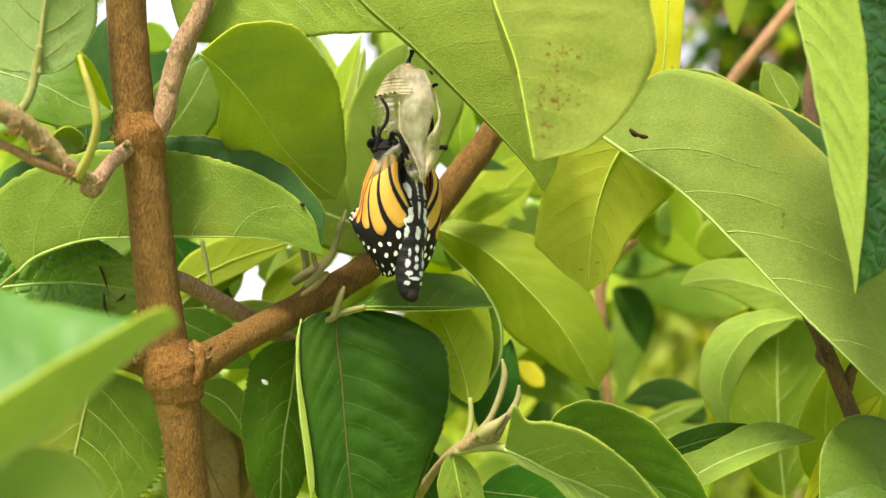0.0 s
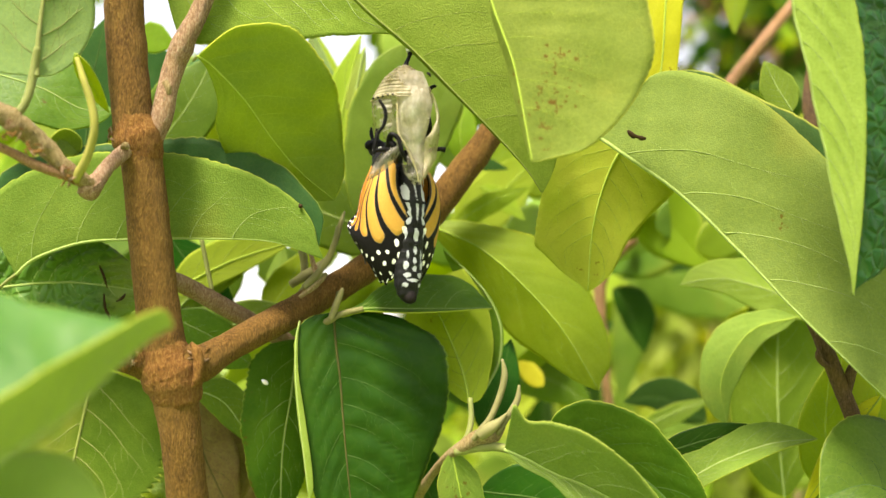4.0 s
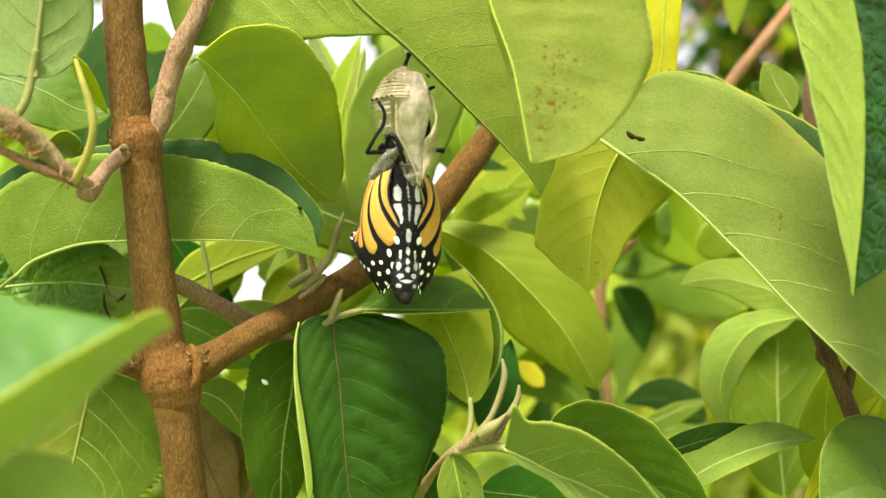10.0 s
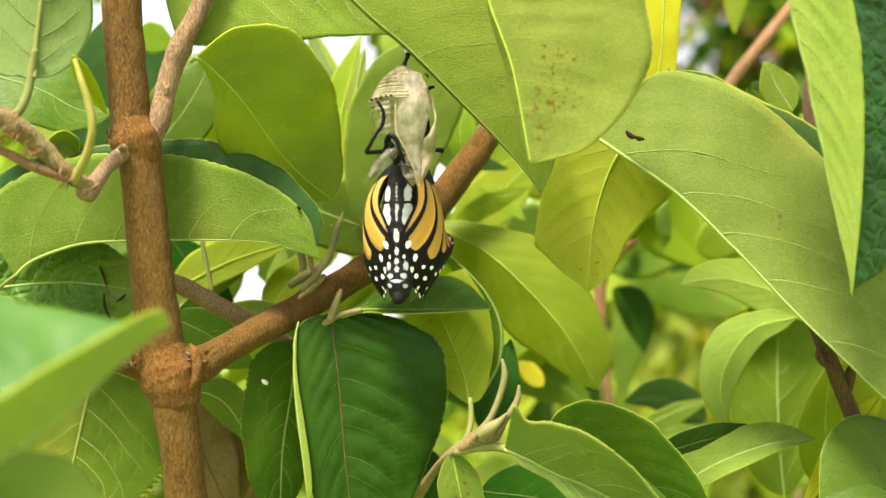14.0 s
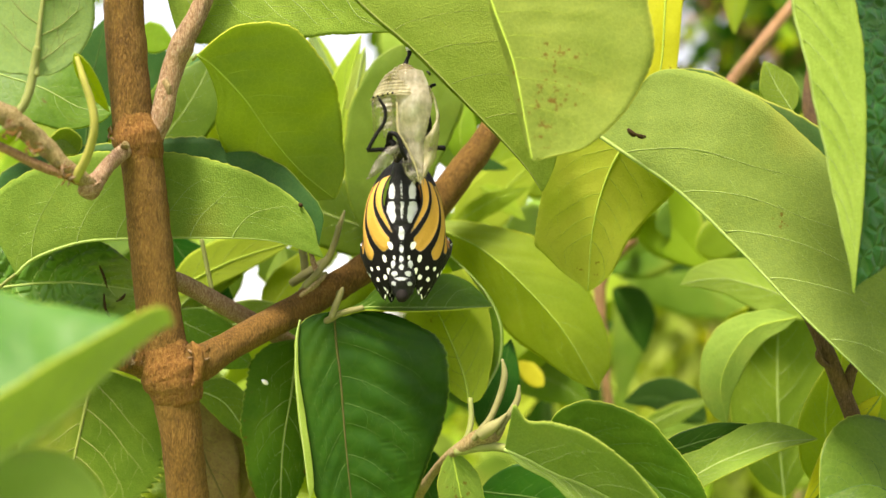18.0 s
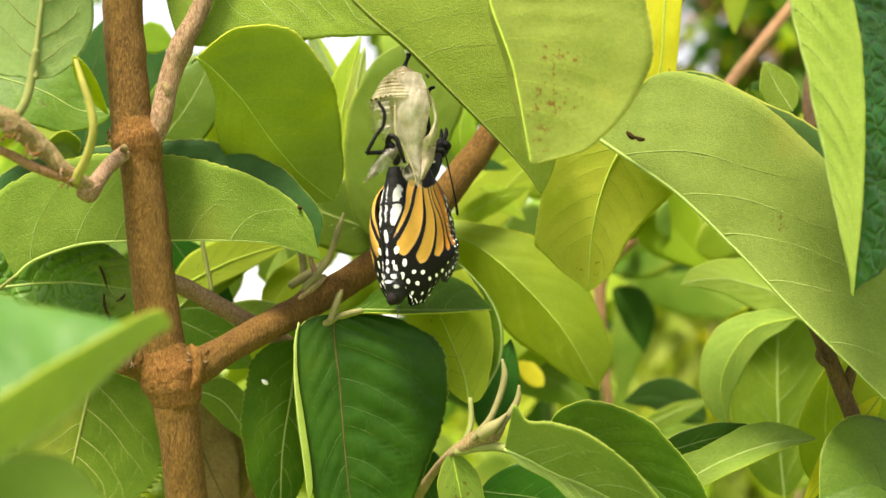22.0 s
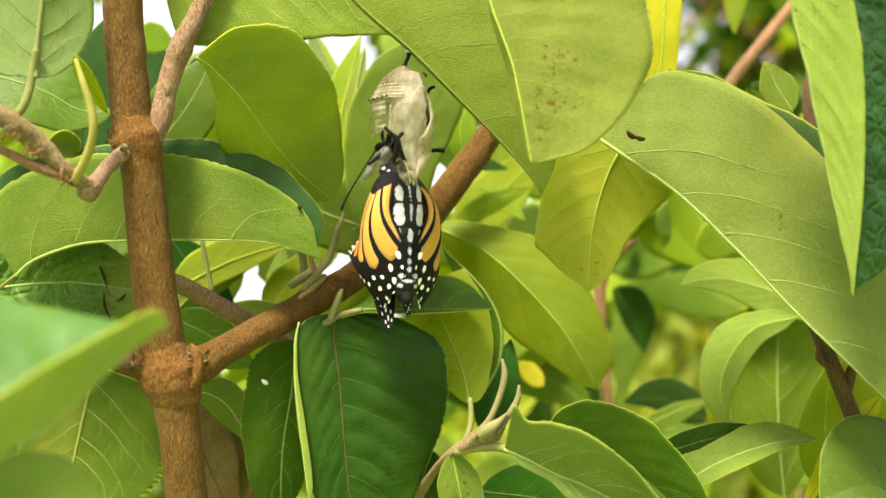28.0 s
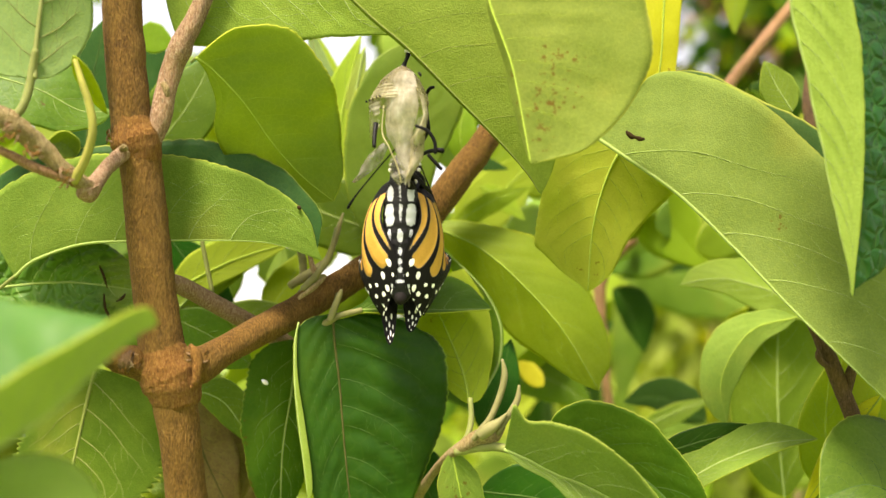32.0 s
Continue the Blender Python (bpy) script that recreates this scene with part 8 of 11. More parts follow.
leaf(shrub_c, [(0.3110, 0.7494, 1.4398), (0.3279, 0.7483, 1.4522), (0.3486, 0.7628, 1.4684)], (-0.0061, 0.0021, 0.0076), (0.0071, 0.0140, -0.0071), 'lime', fine=0)
leaf(shrub_c, [(-0.2494, 0.6849, 1.3511), (-0.2359, 0.6921, 1.3564), (-0.2235, 0.7067, 1.3670)], (-0.0029, 0.0064, 0.0078), (0.0032, 0.0011, -0.0076), 'lime', fine=0)
leaf(shrub_c, [(-0.2626, 0.6752, 1.2134), (-0.2496, 0.6736, 1.1992), (-0.2411, 0.6705, 1.1830)], (-0.0067, 0.0061, -0.0033), (0.0102, 0.0042, 0.0064), 'lime', fine=0)
leaf(shrub_c, [(-0.2579, 0.6121, 1.5027), (-0.2709, 0.6142, 1.5172), (-0.2799, 0.6065, 1.5327)], (0.0072, -0.0064, 0.0047), (-0.0097, 0.0074, -0.0065), 'mid', fine=0)
leaf(shrub_c, [(0.4140, 0.8281, 1.2219), (0.4038, 0.8276, 1.2072), (0.3891, 0.8113, 1.1935)], (-0.0075, 0.0098, 0.0047), (0.0070, 0.0053, -0.0029), 'lime', fine=0)
leaf(shrub_c, [(-0.3217, 0.7425, 1.5765), (-0.3319, 0.7479, 1.5631), (-0.3433, 0.7625, 1.5471)], (0.0073, -0.0081, -0.0039), (-0.0082, -0.0032, 0.0030), 'lime', fine=0)
leaf(shrub_c, [(-0.1826, 0.8793, 1.1709), (-0.2004, 0.8796, 1.1757), (-0.2130, 0.8718, 1.1804)], (-0.0019, -0.0024, -0.0073), (0.0024, -0.0018, 0.0089), 'lime', fine=0)
leaf(shrub_c, [(-0.0892, 0.6735, 1.4095), (-0.0797, 0.6723, 1.4214), (-0.0642, 0.6578, 1.4323)], (-0.0052, 0.0005, 0.0049), (0.0065, 0.0077, -0.0052), 'lime', fine=0)
leaf(shrub_c, [(-0.2391, 0.5645, 1.5023), (-0.2350, 0.5600, 1.4870), (-0.2326, 0.5608, 1.4702)], (0.0078, -0.0083, 0.0001), (-0.0095, -0.0045, -0.0016), 'mid', fine=0)
leaf(shrub_c, [(-0.2459, 0.6219, 1.2207), (-0.2339, 0.6159, 1.2094), (-0.2264, 0.6127, 1.1953)], (0.0086, -0.0087, 0.0038), (-0.0070, 0.0013, -0.0037), 'teal', fine=0)
leaf(shrub_c, [(-0.1376, 0.6772, 1.4996), (-0.1214, 0.6693, 1.4859), (-0.1093, 0.6557, 1.4708)], (-0.0059, -0.0085, -0.0073), (0.0063, 0.0057, 0.0074), 'lime', fine=0)
leaf(shrub_c, [(0.1167, 0.7019, 1.2735), (0.1052, 0.6957, 1.2610), (0.0938, 0.6811, 1.2527)], (0.0068, 0.0074, -0.0052), (-0.0063, -0.0101, 0.0044), 'teal', fine=0)
leaf(shrub_c, [(-0.0172, 0.5667, 1.3049), (-0.0186, 0.5647, 1.2833), (-0.0257, 0.5614, 1.2661)], (0.0088, -0.0094, -0.0030), (-0.0082, 0.0125, 0.0032), 'lime', fine=0)
leaf(shrub_c, [(-0.1393, 0.5980, 1.3705), (-0.1576, 0.5995, 1.3688), (-0.1864, 0.6148, 1.3703)], (-0.0007, 0.0116, 0.0151), (0.0005, -0.0036, -0.0100), 'mid', fine=0)
leaf(shrub_c, [(-0.1069, 0.4936, 1.3804), (-0.0884, 0.4908, 1.3791), (-0.0660, 0.4695, 1.3712)], (-0.0012, 0.0079, -0.0077), (0.0015, 0.0024, 0.0104), 'mid', fine=0)
leaf(shrub_c, [(-0.1444, 0.3542, 1.4082), (-0.1363, 0.3615, 1.3925), (-0.1257, 0.3767, 1.3783)], (0.0072, 0.0035, 0.0057), (-0.0080, 0.0015, -0.0057), 'lime', fine=0)
leaf(shrub_c, [(-0.0810, 0.7068, 1.2108), (-0.0622, 0.6999, 1.2144), (-0.0404, 0.6829, 1.2243)], (0.0023, 0.0089, -0.0073), (-0.0034, -0.0095, 0.0112), 'lime', fine=0)
leaf(shrub_c, [(-0.1257, 0.7231, 1.3122), (-0.1430, 0.7240, 1.3060), (-0.1587, 0.7179, 1.3001)], (0.0032, 0.0051, -0.0086), (-0.0033, -0.0049, 0.0088), 'mid', fine=0)
leaf(shrub_c, [(-0.0852, 0.8869, 1.2189), (-0.0992, 0.8936, 1.2099), (-0.1184, 0.8991, 1.1981)], (-0.0057, -0.0107, 0.0081), (0.0041, 0.0098, -0.0056), 'lime', fine=0)
leaf(shrub_c, [(-0.0234, 0.7248, 1.3170), (-0.0128, 0.7231, 1.2985), (-0.0074, 0.7248, 1.2832)], (-0.0076, 0.0119, -0.0024), (0.0108, 0.0125, 0.0064), 'mid', fine=0)
leaf(shrub_c, [(-0.1379, 0.5159, 1.2646), (-0.1365, 0.5080, 1.2850), (-0.1309, 0.5002, 1.3019)], (0.0081, 0.0014, -0.0007), (-0.0076, 0.0054, 0.0014), 'mid', fine=0)
leaf(shrub_c, [(0.2165, 0.7738, 1.4467), (0.2089, 0.7698, 1.4639), (0.2010, 0.7766, 1.4822)], (-0.0081, 0.0073, -0.0033), (0.0092, 0.0126, 0.0060), 'lime', fine=0)
leaf(shrub_c, [(-0.1506, 0.4801, 1.2618), (-0.1447, 0.4837, 1.2741), (-0.1381, 0.4816, 1.2902)], (0.0058, -0.0032, -0.0031), (-0.0065, 0.0070, 0.0039), 'mid', fine=0)
leaf(shrub_c, [(-0.1897, 0.3817, 1.4533), (-0.1757, 0.3896, 1.4574), (-0.1608, 0.4053, 1.4618)], (0.0002, -0.0072, 0.0072), (-0.0002, -0.0011, -0.0086), 'lime', fine=0)
leaf(shrub_c, [(-0.2969, 0.7182, 1.3069), (-0.2901, 0.7125, 1.3228), (-0.2824, 0.6994, 1.3366)], (-0.0096, 0.0098, 0.0036), (0.0082, 0.0004, -0.0022), 'lime', fine=0)
leaf(shrub_c, [(-0.0835, 0.4632, 1.4846), (-0.1001, 0.4655, 1.4845), (-0.1114, 0.4614, 1.4788)], (0.0013, 0.0105, -0.0063), (-0.0015, 0.0004, 0.0087), 'mid', fine=0)
leaf(shrub_c, [(-0.0613, 0.8311, 1.6148), (-0.0532, 0.8302, 1.6268), (-0.0448, 0.8294, 1.6414)], (-0.0063, -0.0051, 0.0035), (0.0054, -0.0027, -0.0037), 'lime', fine=0)
leaf(shrub_c, [(0.0905, 0.6671, 1.3147), (0.0942, 0.6626, 1.2940), (0.0996, 0.6540, 1.2759)], (-0.0116, 0.0029, -0.0031), (0.0089, -0.0008, 0.0026), 'teal', fine=0)
leaf(shrub_c, [(-0.0854, 0.4864, 1.2875), (-0.0936, 0.4859, 1.2749), (-0.0974, 0.4765, 1.2601)], (-0.0068, 0.0011, 0.0036), (0.0058, 0.0067, -0.0023), 'dark', fine=0)
leaf(shrub_c, [(-0.1128, 0.6699, 1.5466), (-0.1323, 0.6703, 1.5376), (-0.1466, 0.6689, 1.5315)], (-0.0045, 0.0075, 0.0117), (0.0044, 0.0039, -0.0101), 'mid', fine=0)
leaf(shrub_c, [(0.0573, 0.3148, 1.3772), (0.0788, 0.3246, 1.3711), (0.0971, 0.3388, 1.3606)], (0.0057, -0.0038, 0.0090), (-0.0044, -0.0076, -0.0080), 'teal', fine=0)
leaf(shrub_c, [(-0.1325, 0.3302, 1.2315), (-0.1290, 0.3197, 1.2506), (-0.1222, 0.3098, 1.2652)], (-0.0083, -0.0059, 0.0003), (0.0095, 0.0084, -0.0002), 'dark', fine=0)
leaf(shrub_c, [(-0.0416, 0.3600, 1.3684), (-0.0285, 0.3668, 1.3738), (-0.0112, 0.3787, 1.3780)], (0.0015, 0.0003, -0.0082), (-0.0018, 0.0071, 0.0107), 'lime', fine=0)
leaf(shrub_c, [(-0.2017, 0.7558, 1.2543), (-0.2193, 0.7530, 1.2532), (-0.2355, 0.7321, 1.2535)], (0.0006, 0.0145, -0.0094), (-0.0007, 0.0034, 0.0128), 'teal', fine=0)
leaf(shrub_c, [(-0.1392, 0.8163, 1.2603), (-0.1511, 0.8097, 1.2792), (-0.1582, 0.8051, 1.2922)], (-0.0095, 0.0134, -0.0047), (0.0074, -0.0026, 0.0045), 'lime', fine=0)
leaf(shrub_c, [(0.1727, 0.4573, 1.2752), (0.1577, 0.4511, 1.2646), (0.1447, 0.4459, 1.2531)], (0.0073, 0.0103, -0.0062), (-0.0059, 0.0048, 0.0063), 'teal', fine=0)
leaf(shrub_c, [(-0.1720, 0.4003, 1.2662), (-0.1759, 0.3986, 1.2533), (-0.1780, 0.3934, 1.2396)], (0.0064, -0.0014, -0.0026), (-0.0081, 0.0099, 0.0040), 'teal', fine=0)
leaf(shrub_c, [(0.1340, 0.3836, 1.2360), (0.1343, 0.3817, 1.2558), (0.1389, 0.3980, 1.2765)], (0.0109, 0.0087, 0.0013), (-0.0114, 0.0088, 0.0005), 'lime', fine=0)
leaf(shrub_c, [(-0.1253, 0.2990, 1.3812), (-0.1245, 0.2995, 1.3639), (-0.1137, 0.2882, 1.3399)], (-0.0097, 0.0053, -0.0009), (0.0100, -0.0027, 0.0012), 'mid', fine=0)
leaf(shrub_c, [(0.3451, 0.8310, 1.4178), (0.3388, 0.8301, 1.3991), (0.3322, 0.8391, 1.3824)], (-0.0095, 0.0107, 0.0050), (0.0109, 0.0005, -0.0044), 'mid', fine=0)
leaf(shrub_c, [(0.0713, 0.4998, 1.4336), (0.0881, 0.4975, 1.4393), (0.0987, 0.4762, 1.4357)], (-0.0023, -0.0006, 0.0086), (0.0022, -0.0069, -0.0088), 'teal', fine=0)
leaf(shrub_c, [(0.0183, 0.7804, 1.2532), (0.0225, 0.7842, 1.2353), (0.0247, 0.8033, 1.2188)], (0.0107, 0.0120, 0.0032), (-0.0084, -0.0050, -0.0020), 'mid', fine=0)
leaf(shrub_c, [(-0.1304, 0.7257, 1.4431), (-0.1454, 0.7274, 1.4472), (-0.1646, 0.7472, 1.4566)], (-0.0029, -0.0085, -0.0106), (0.0024, 0.0047, 0.0086), 'lime', fine=0)
leaf(shrub_c, [(-0.3700, 0.8377, 1.3638), (-0.3711, 0.8308, 1.3847), (-0.3713, 0.8165, 1.4010)], (-0.0089, 0.0004, -0.0020), (0.0086, 0.0042, 0.0024), 'mid', fine=0)
leaf(shrub_c, [(-0.1137, 0.5358, 1.4296), (-0.1336, 0.5369, 1.4289), (-0.1515, 0.5472, 1.4249)], (0.0021, 0.0035, -0.0100), (-0.0016, -0.0066, 0.0074), 'lime', fine=0)
leaf(shrub_c, [(0.0479, 0.4230, 1.2285), (0.0458, 0.4205, 1.2453), (0.0400, 0.4077, 1.2653)], (0.0112, 0.0004, 0.0022), (-0.0109, 0.0128, -0.0007), 'dark', fine=0)
leaf(shrub_c, [(-0.3338, 0.7503, 1.5856), (-0.3233, 0.7548, 1.5712), (-0.3066, 0.7455, 1.5535)], (0.0087, -0.0068, 0.0064), (-0.0068, 0.0004, -0.0055), 'lime', fine=0)
leaf(shrub_c, [(0.0345, 0.3813, 1.3915), (0.0460, 0.3782, 1.3836), (0.0588, 0.3674, 1.3727)], (-0.0040, -0.0026, -0.0070), (0.0040, 0.0006, 0.0069), 'mid', fine=0)
leaf(shrub_c, [(0.0115, 0.5945, 1.3885), (0.0124, 0.5870, 1.3706), (0.0148, 0.5783, 1.3518)], (-0.0084, 0.0013, -0.0008), (0.0101, 0.0053, 0.0017), 'teal', fine=0)
leaf(shrub_c, [(0.1274, 0.3144, 1.3264), (0.1104, 0.3222, 1.3228), (0.0946, 0.3375, 1.3221)], (0.0017, 0.0139, -0.0098), (-0.0013, -0.0074, 0.0081), 'teal', fine=0)
leaf(shrub_c, [(-0.0939, 0.7866, 1.2067), (-0.1028, 0.7844, 1.2207), (-0.1095, 0.7782, 1.2398)], (0.0070, 0.0002, 0.0035), (-0.0073, 0.0097, -0.0026), 'lime', fine=0)
leaf(shrub_c, [(0.2578, 0.8470, 1.4893), (0.2571, 0.8461, 1.4738), (0.2498, 0.8263, 1.4554)], (0.0088, -0.0033, -0.0006), (-0.0061, -0.0020, -0.0000), 'teal', fine=0)
leaf(shrub_c, [(0.1803, 0.8855, 1.1759), (0.1930, 0.8802, 1.1827), (0.2084, 0.8680, 1.1948)], (0.0052, 0.0119, -0.0085), (-0.0050, -0.0087, 0.0084), 'mid', fine=0)
leaf(shrub_c, [(-0.2860, 0.6962, 1.5839), (-0.2749, 0.7004, 1.5749), (-0.2606, 0.7071, 1.5630)], (-0.0060, -0.0032, -0.0074), (0.0078, -0.0016, 0.0091), 'mid', fine=0)
leaf(shrub_c, [(-0.2480, 0.9161, 1.1644), (-0.2415, 0.9192, 1.1491), (-0.2336, 0.9318, 1.1281)], (0.0071, 0.0084, 0.0045), (-0.0092, 0.0036, -0.0043), 'teal', fine=0)
leaf(shrub_c, [(0.0689, 0.6041, 1.3106), (0.0849, 0.6069, 1.3061), (0.0992, 0.6145, 1.3017)], (0.0020, 0.0095, 0.0074), (-0.0025, -0.0005, -0.0082), 'mid', fine=0)
leaf(shrub_c, [(0.1199, 0.5079, 1.4627), (0.1104, 0.5102, 1.4462), (0.0977, 0.4947, 1.4260)], (0.0101, 0.0143, -0.0044), (-0.0072, 0.0060, 0.0049), 'lime', fine=0)
leaf(shrub_c, [(-0.0911, 0.4530, 1.2949), (-0.0796, 0.4577, 1.2794), (-0.0743, 0.4777, 1.2624)], (0.0066, -0.0002, 0.0043), (-0.0100, -0.0073, -0.0073), 'lime', fine=0)
leaf(shrub_c, [(-0.0690, 0.5890, 1.4326), (-0.0496, 0.5922, 1.4350), (-0.0316, 0.6076, 1.4357)], (-0.0003, 0.0018, -0.0097), (0.0003, -0.0091, 0.0098), 'teal', fine=0)
leaf(shrub_c, [(-0.1183, 0.7717, 1.6009), (-0.1043, 0.7698, 1.5921), (-0.0887, 0.7734, 1.5882)], (-0.0034, 0.0115, -0.0067), (0.0034, 0.0001, 0.0078), 'mid', fine=0)
leaf(shrub_c, [(-0.0556, 0.5926, 1.1950), (-0.0574, 0.5928, 1.2087), (-0.0582, 0.6144, 1.2213)], (0.0088, -0.0010, -0.0000), (-0.0080, 0.0053, 0.0005), 'lime', fine=0)
leaf(shrub_c, [(-0.0926, 0.3136, 1.2847), (-0.0745, 0.3096, 1.2740), (-0.0623, 0.3137, 1.2668)], (-0.0052, 0.0132, -0.0073), (0.0047, -0.0026, 0.0075), 'teal', fine=0)
leaf(shrub_c, [(-0.2534, 0.7642, 1.5580), (-0.2482, 0.7675, 1.5458), (-0.2484, 0.7880, 1.5372)], (-0.0082, -0.0043, -0.0040), (0.0071, 0.0115, 0.0043), 'lime', fine=0)
leaf(shrub_c, [(0.3792, 0.8852, 1.3187), (0.3636, 0.8784, 1.3307), (0.3443, 0.8621, 1.3462)], (-0.0090, 0.0087, -0.0075), (0.0086, -0.0052, 0.0075), 'teal', fine=0)
leaf(shrub_c, [(-0.0405, 0.8875, 1.2446), (-0.0281, 0.8842, 1.2272), (-0.0179, 0.8743, 1.2113)], (-0.0091, -0.0070, -0.0065), (0.0076, 0.0030, 0.0051), 'mid', fine=0)
leaf(shrub_c, [(-0.0131, 0.5009, 1.2259), (-0.0001, 0.5064, 1.2178), (0.0141, 0.5027, 1.2075)], (0.0044, -0.0031, 0.0061), (-0.0045, -0.0086, -0.0075), 'mid', fine=0)
leaf(shrub_c, [(0.0319, 0.7241, 1.1850), (0.0487, 0.7295, 1.1891), (0.0642, 0.7317, 1.1942)], (0.0029, -0.0032, -0.0091), (-0.0026, 0.0124, 0.0091), 'lime', fine=0)
leaf(shrub_c, [(-0.0966, 0.3622, 1.3179), (-0.1074, 0.3677, 1.3335), (-0.1192, 0.3673, 1.3543)], (0.0072, -0.0037, 0.0037), (-0.0103, -0.0073, -0.0066), 'lime', fine=0)
leaf(shrub_c, [(0.2478, 0.6098, 1.2788), (0.2465, 0.6148, 1.2963), (0.2492, 0.6310, 1.3111)], (-0.0102, -0.0033, -0.0030), (0.0074, 0.0109, 0.0031), 'lime', fine=0)
leaf(shrub_c, [(0.1455, 0.7702, 1.5927), (0.1623, 0.7664, 1.5788), (0.1767, 0.7664, 1.5634)], (-0.0086, 0.0067, -0.0097), (0.0076, 0.0040, 0.0097), 'lime', fine=0)
leaf(shrub_c, [(-0.2258, 0.6326, 1.2730), (-0.2109, 0.6235, 1.2847), (-0.1934, 0.6129, 1.2927)], (0.0058, 0.0046, -0.0075), (-0.0053, 0.0013, 0.0074), 'lime', fine=0)
leaf(shrub_c, [(-0.1936, 0.4281, 1.3831), (-0.1887, 0.4256, 1.3645), (-0.1910, 0.4310, 1.3441)], (0.0097, 0.0133, 0.0019), (-0.0094, 0.0138, 0.0010), 'lime', fine=0)
leaf(shrub_c, [(-0.2098, 0.4469, 1.2161), (-0.2011, 0.4522, 1.2226), (-0.1899, 0.4586, 1.2269)], (-0.0032, 0.0016, 0.0064), (0.0028, 0.0130, -0.0040), 'lime', fine=0)
leaf(shrub_c, [(-0.1352, 0.4648, 1.4343), (-0.1181, 0.4550, 1.4406), (-0.1025, 0.4408, 1.4445)], (-0.0037, 0.0090, 0.0068), (0.0053, 0.0098, -0.0073), 'teal', fine=0)
leaf(shrub_c, [(-0.0680, 0.3105, 1.3992), (-0.0685, 0.3024, 1.4151), (-0.0654, 0.2928, 1.4285)], (0.0089, -0.0046, -0.0004), (-0.0081, -0.0098, -0.0011), 'lime', fine=0)
leaf(shrub_c, [(0.2243, 0.4436, 1.4076), (0.2244, 0.4407, 1.3870), (0.2220, 0.4304, 1.3678)], (0.0077, -0.0010, 0.0013), (-0.0098, 0.0065, -0.0010), 'lime', fine=0)
leaf(shrub_c, [(-0.1931, 0.8285, 1.5895), (-0.2125, 0.8284, 1.5830), (-0.2225, 0.8116, 1.5718)], (0.0024, 0.0074, -0.0064), (-0.0030, 0.0029, 0.0090), 'teal', fine=0)
leaf(shrub_c, [(-0.1221, 0.3195, 1.3480), (-0.1265, 0.3191, 1.3651), (-0.1325, 0.3261, 1.3866)], (-0.0086, -0.0097, -0.0025), (0.0118, -0.0080, 0.0012), 'mid', fine=0)
leaf(shrub_c, [(0.1471, 0.6909, 1.2165), (0.1587, 0.6906, 1.2290), (0.1701, 0.6974, 1.2374)], (-0.0044, 0.0105, 0.0053), (0.0045, 0.0143, -0.0028), 'lime', fine=0)
leaf(shrub_c, [(-0.1212, 0.7856, 1.1874), (-0.1367, 0.7899, 1.1965), (-0.1567, 0.7867, 1.2083)], (0.0057, -0.0024, 0.0090), (-0.0048, -0.0061, -0.0085), 'mid', fine=0)
leaf(shrub_c, [(0.0293, 0.6827, 1.1941), (0.0393, 0.6793, 1.1818), (0.0534, 0.6622, 1.1715)], (-0.0058, 0.0030, -0.0052), (0.0064, 0.0081, 0.0070), 'teal', fine=0)
leaf(shrub_c, [(-0.1464, 0.6122, 1.2307), (-0.1518, 0.6170, 1.2131), (-0.1545, 0.6147, 1.1986)], (-0.0073, 0.0007, 0.0020), (0.0095, 0.0072, -0.0017), 'mid', fine=0)
leaf(shrub_c, [(-0.3058, 0.6798, 1.4234), (-0.2845, 0.6757, 1.4234), (-0.2633, 0.6728, 1.4265)], (0.0012, 0.0016, -0.0106), (-0.0009, -0.0010, 0.0080), 'lime', fine=0)
leaf(shrub_c, [(0.0882, 0.8363, 1.1848), (0.0925, 0.8399, 1.1998), (0.0986, 0.8451, 1.2146)], (0.0067, -0.0087, -0.0029), (-0.0070, 0.0112, 0.0032), 'lime', fine=0)
leaf(shrub_c, [(-0.1968, 0.5360, 1.4267), (-0.2055, 0.5419, 1.4093), (-0.2109, 0.5508, 1.3876)], (0.0101, -0.0018, -0.0027), (-0.0086, 0.0102, 0.0032), 'teal', fine=0)
leaf(shrub_c, [(0.1763, 0.4019, 1.3725), (0.1594, 0.4018, 1.3560), (0.1466, 0.3997, 1.3441)], (-0.0065, -0.0016, 0.0063), (0.0076, 0.0002, -0.0076), 'lime', fine=0)
leaf(shrub_c, [(-0.3632, 0.7461, 1.4178), (-0.3683, 0.7418, 1.4336), (-0.3816, 0.7516, 1.4490)], (-0.0082, -0.0040, -0.0043), (0.0070, 0.0037, 0.0038), 'lime', fine=0)
leaf(shrub_c, [(0.0865, 0.6002, 1.3406), (0.0896, 0.6053, 1.3268), (0.0965, 0.6234, 1.3123)], (-0.0095, 0.0043, -0.0018), (0.0063, -0.0043, 0.0010), 'lime', fine=0)
leaf(shrub_c, [(-0.0912, 0.7481, 1.6047), (-0.0918, 0.7494, 1.5848), (-0.0932, 0.7306, 1.5576)], (0.0097, 0.0087, -0.0003), (-0.0090, 0.0100, 0.0021), 'mid', fine=0)
leaf(shrub_c, [(-0.1515, 0.5630, 1.2876), (-0.1314, 0.5539, 1.2783), (-0.1114, 0.5449, 1.2659)], (-0.0056, -0.0021, -0.0090), (0.0048, 0.0014, 0.0076), 'dark', fine=0)
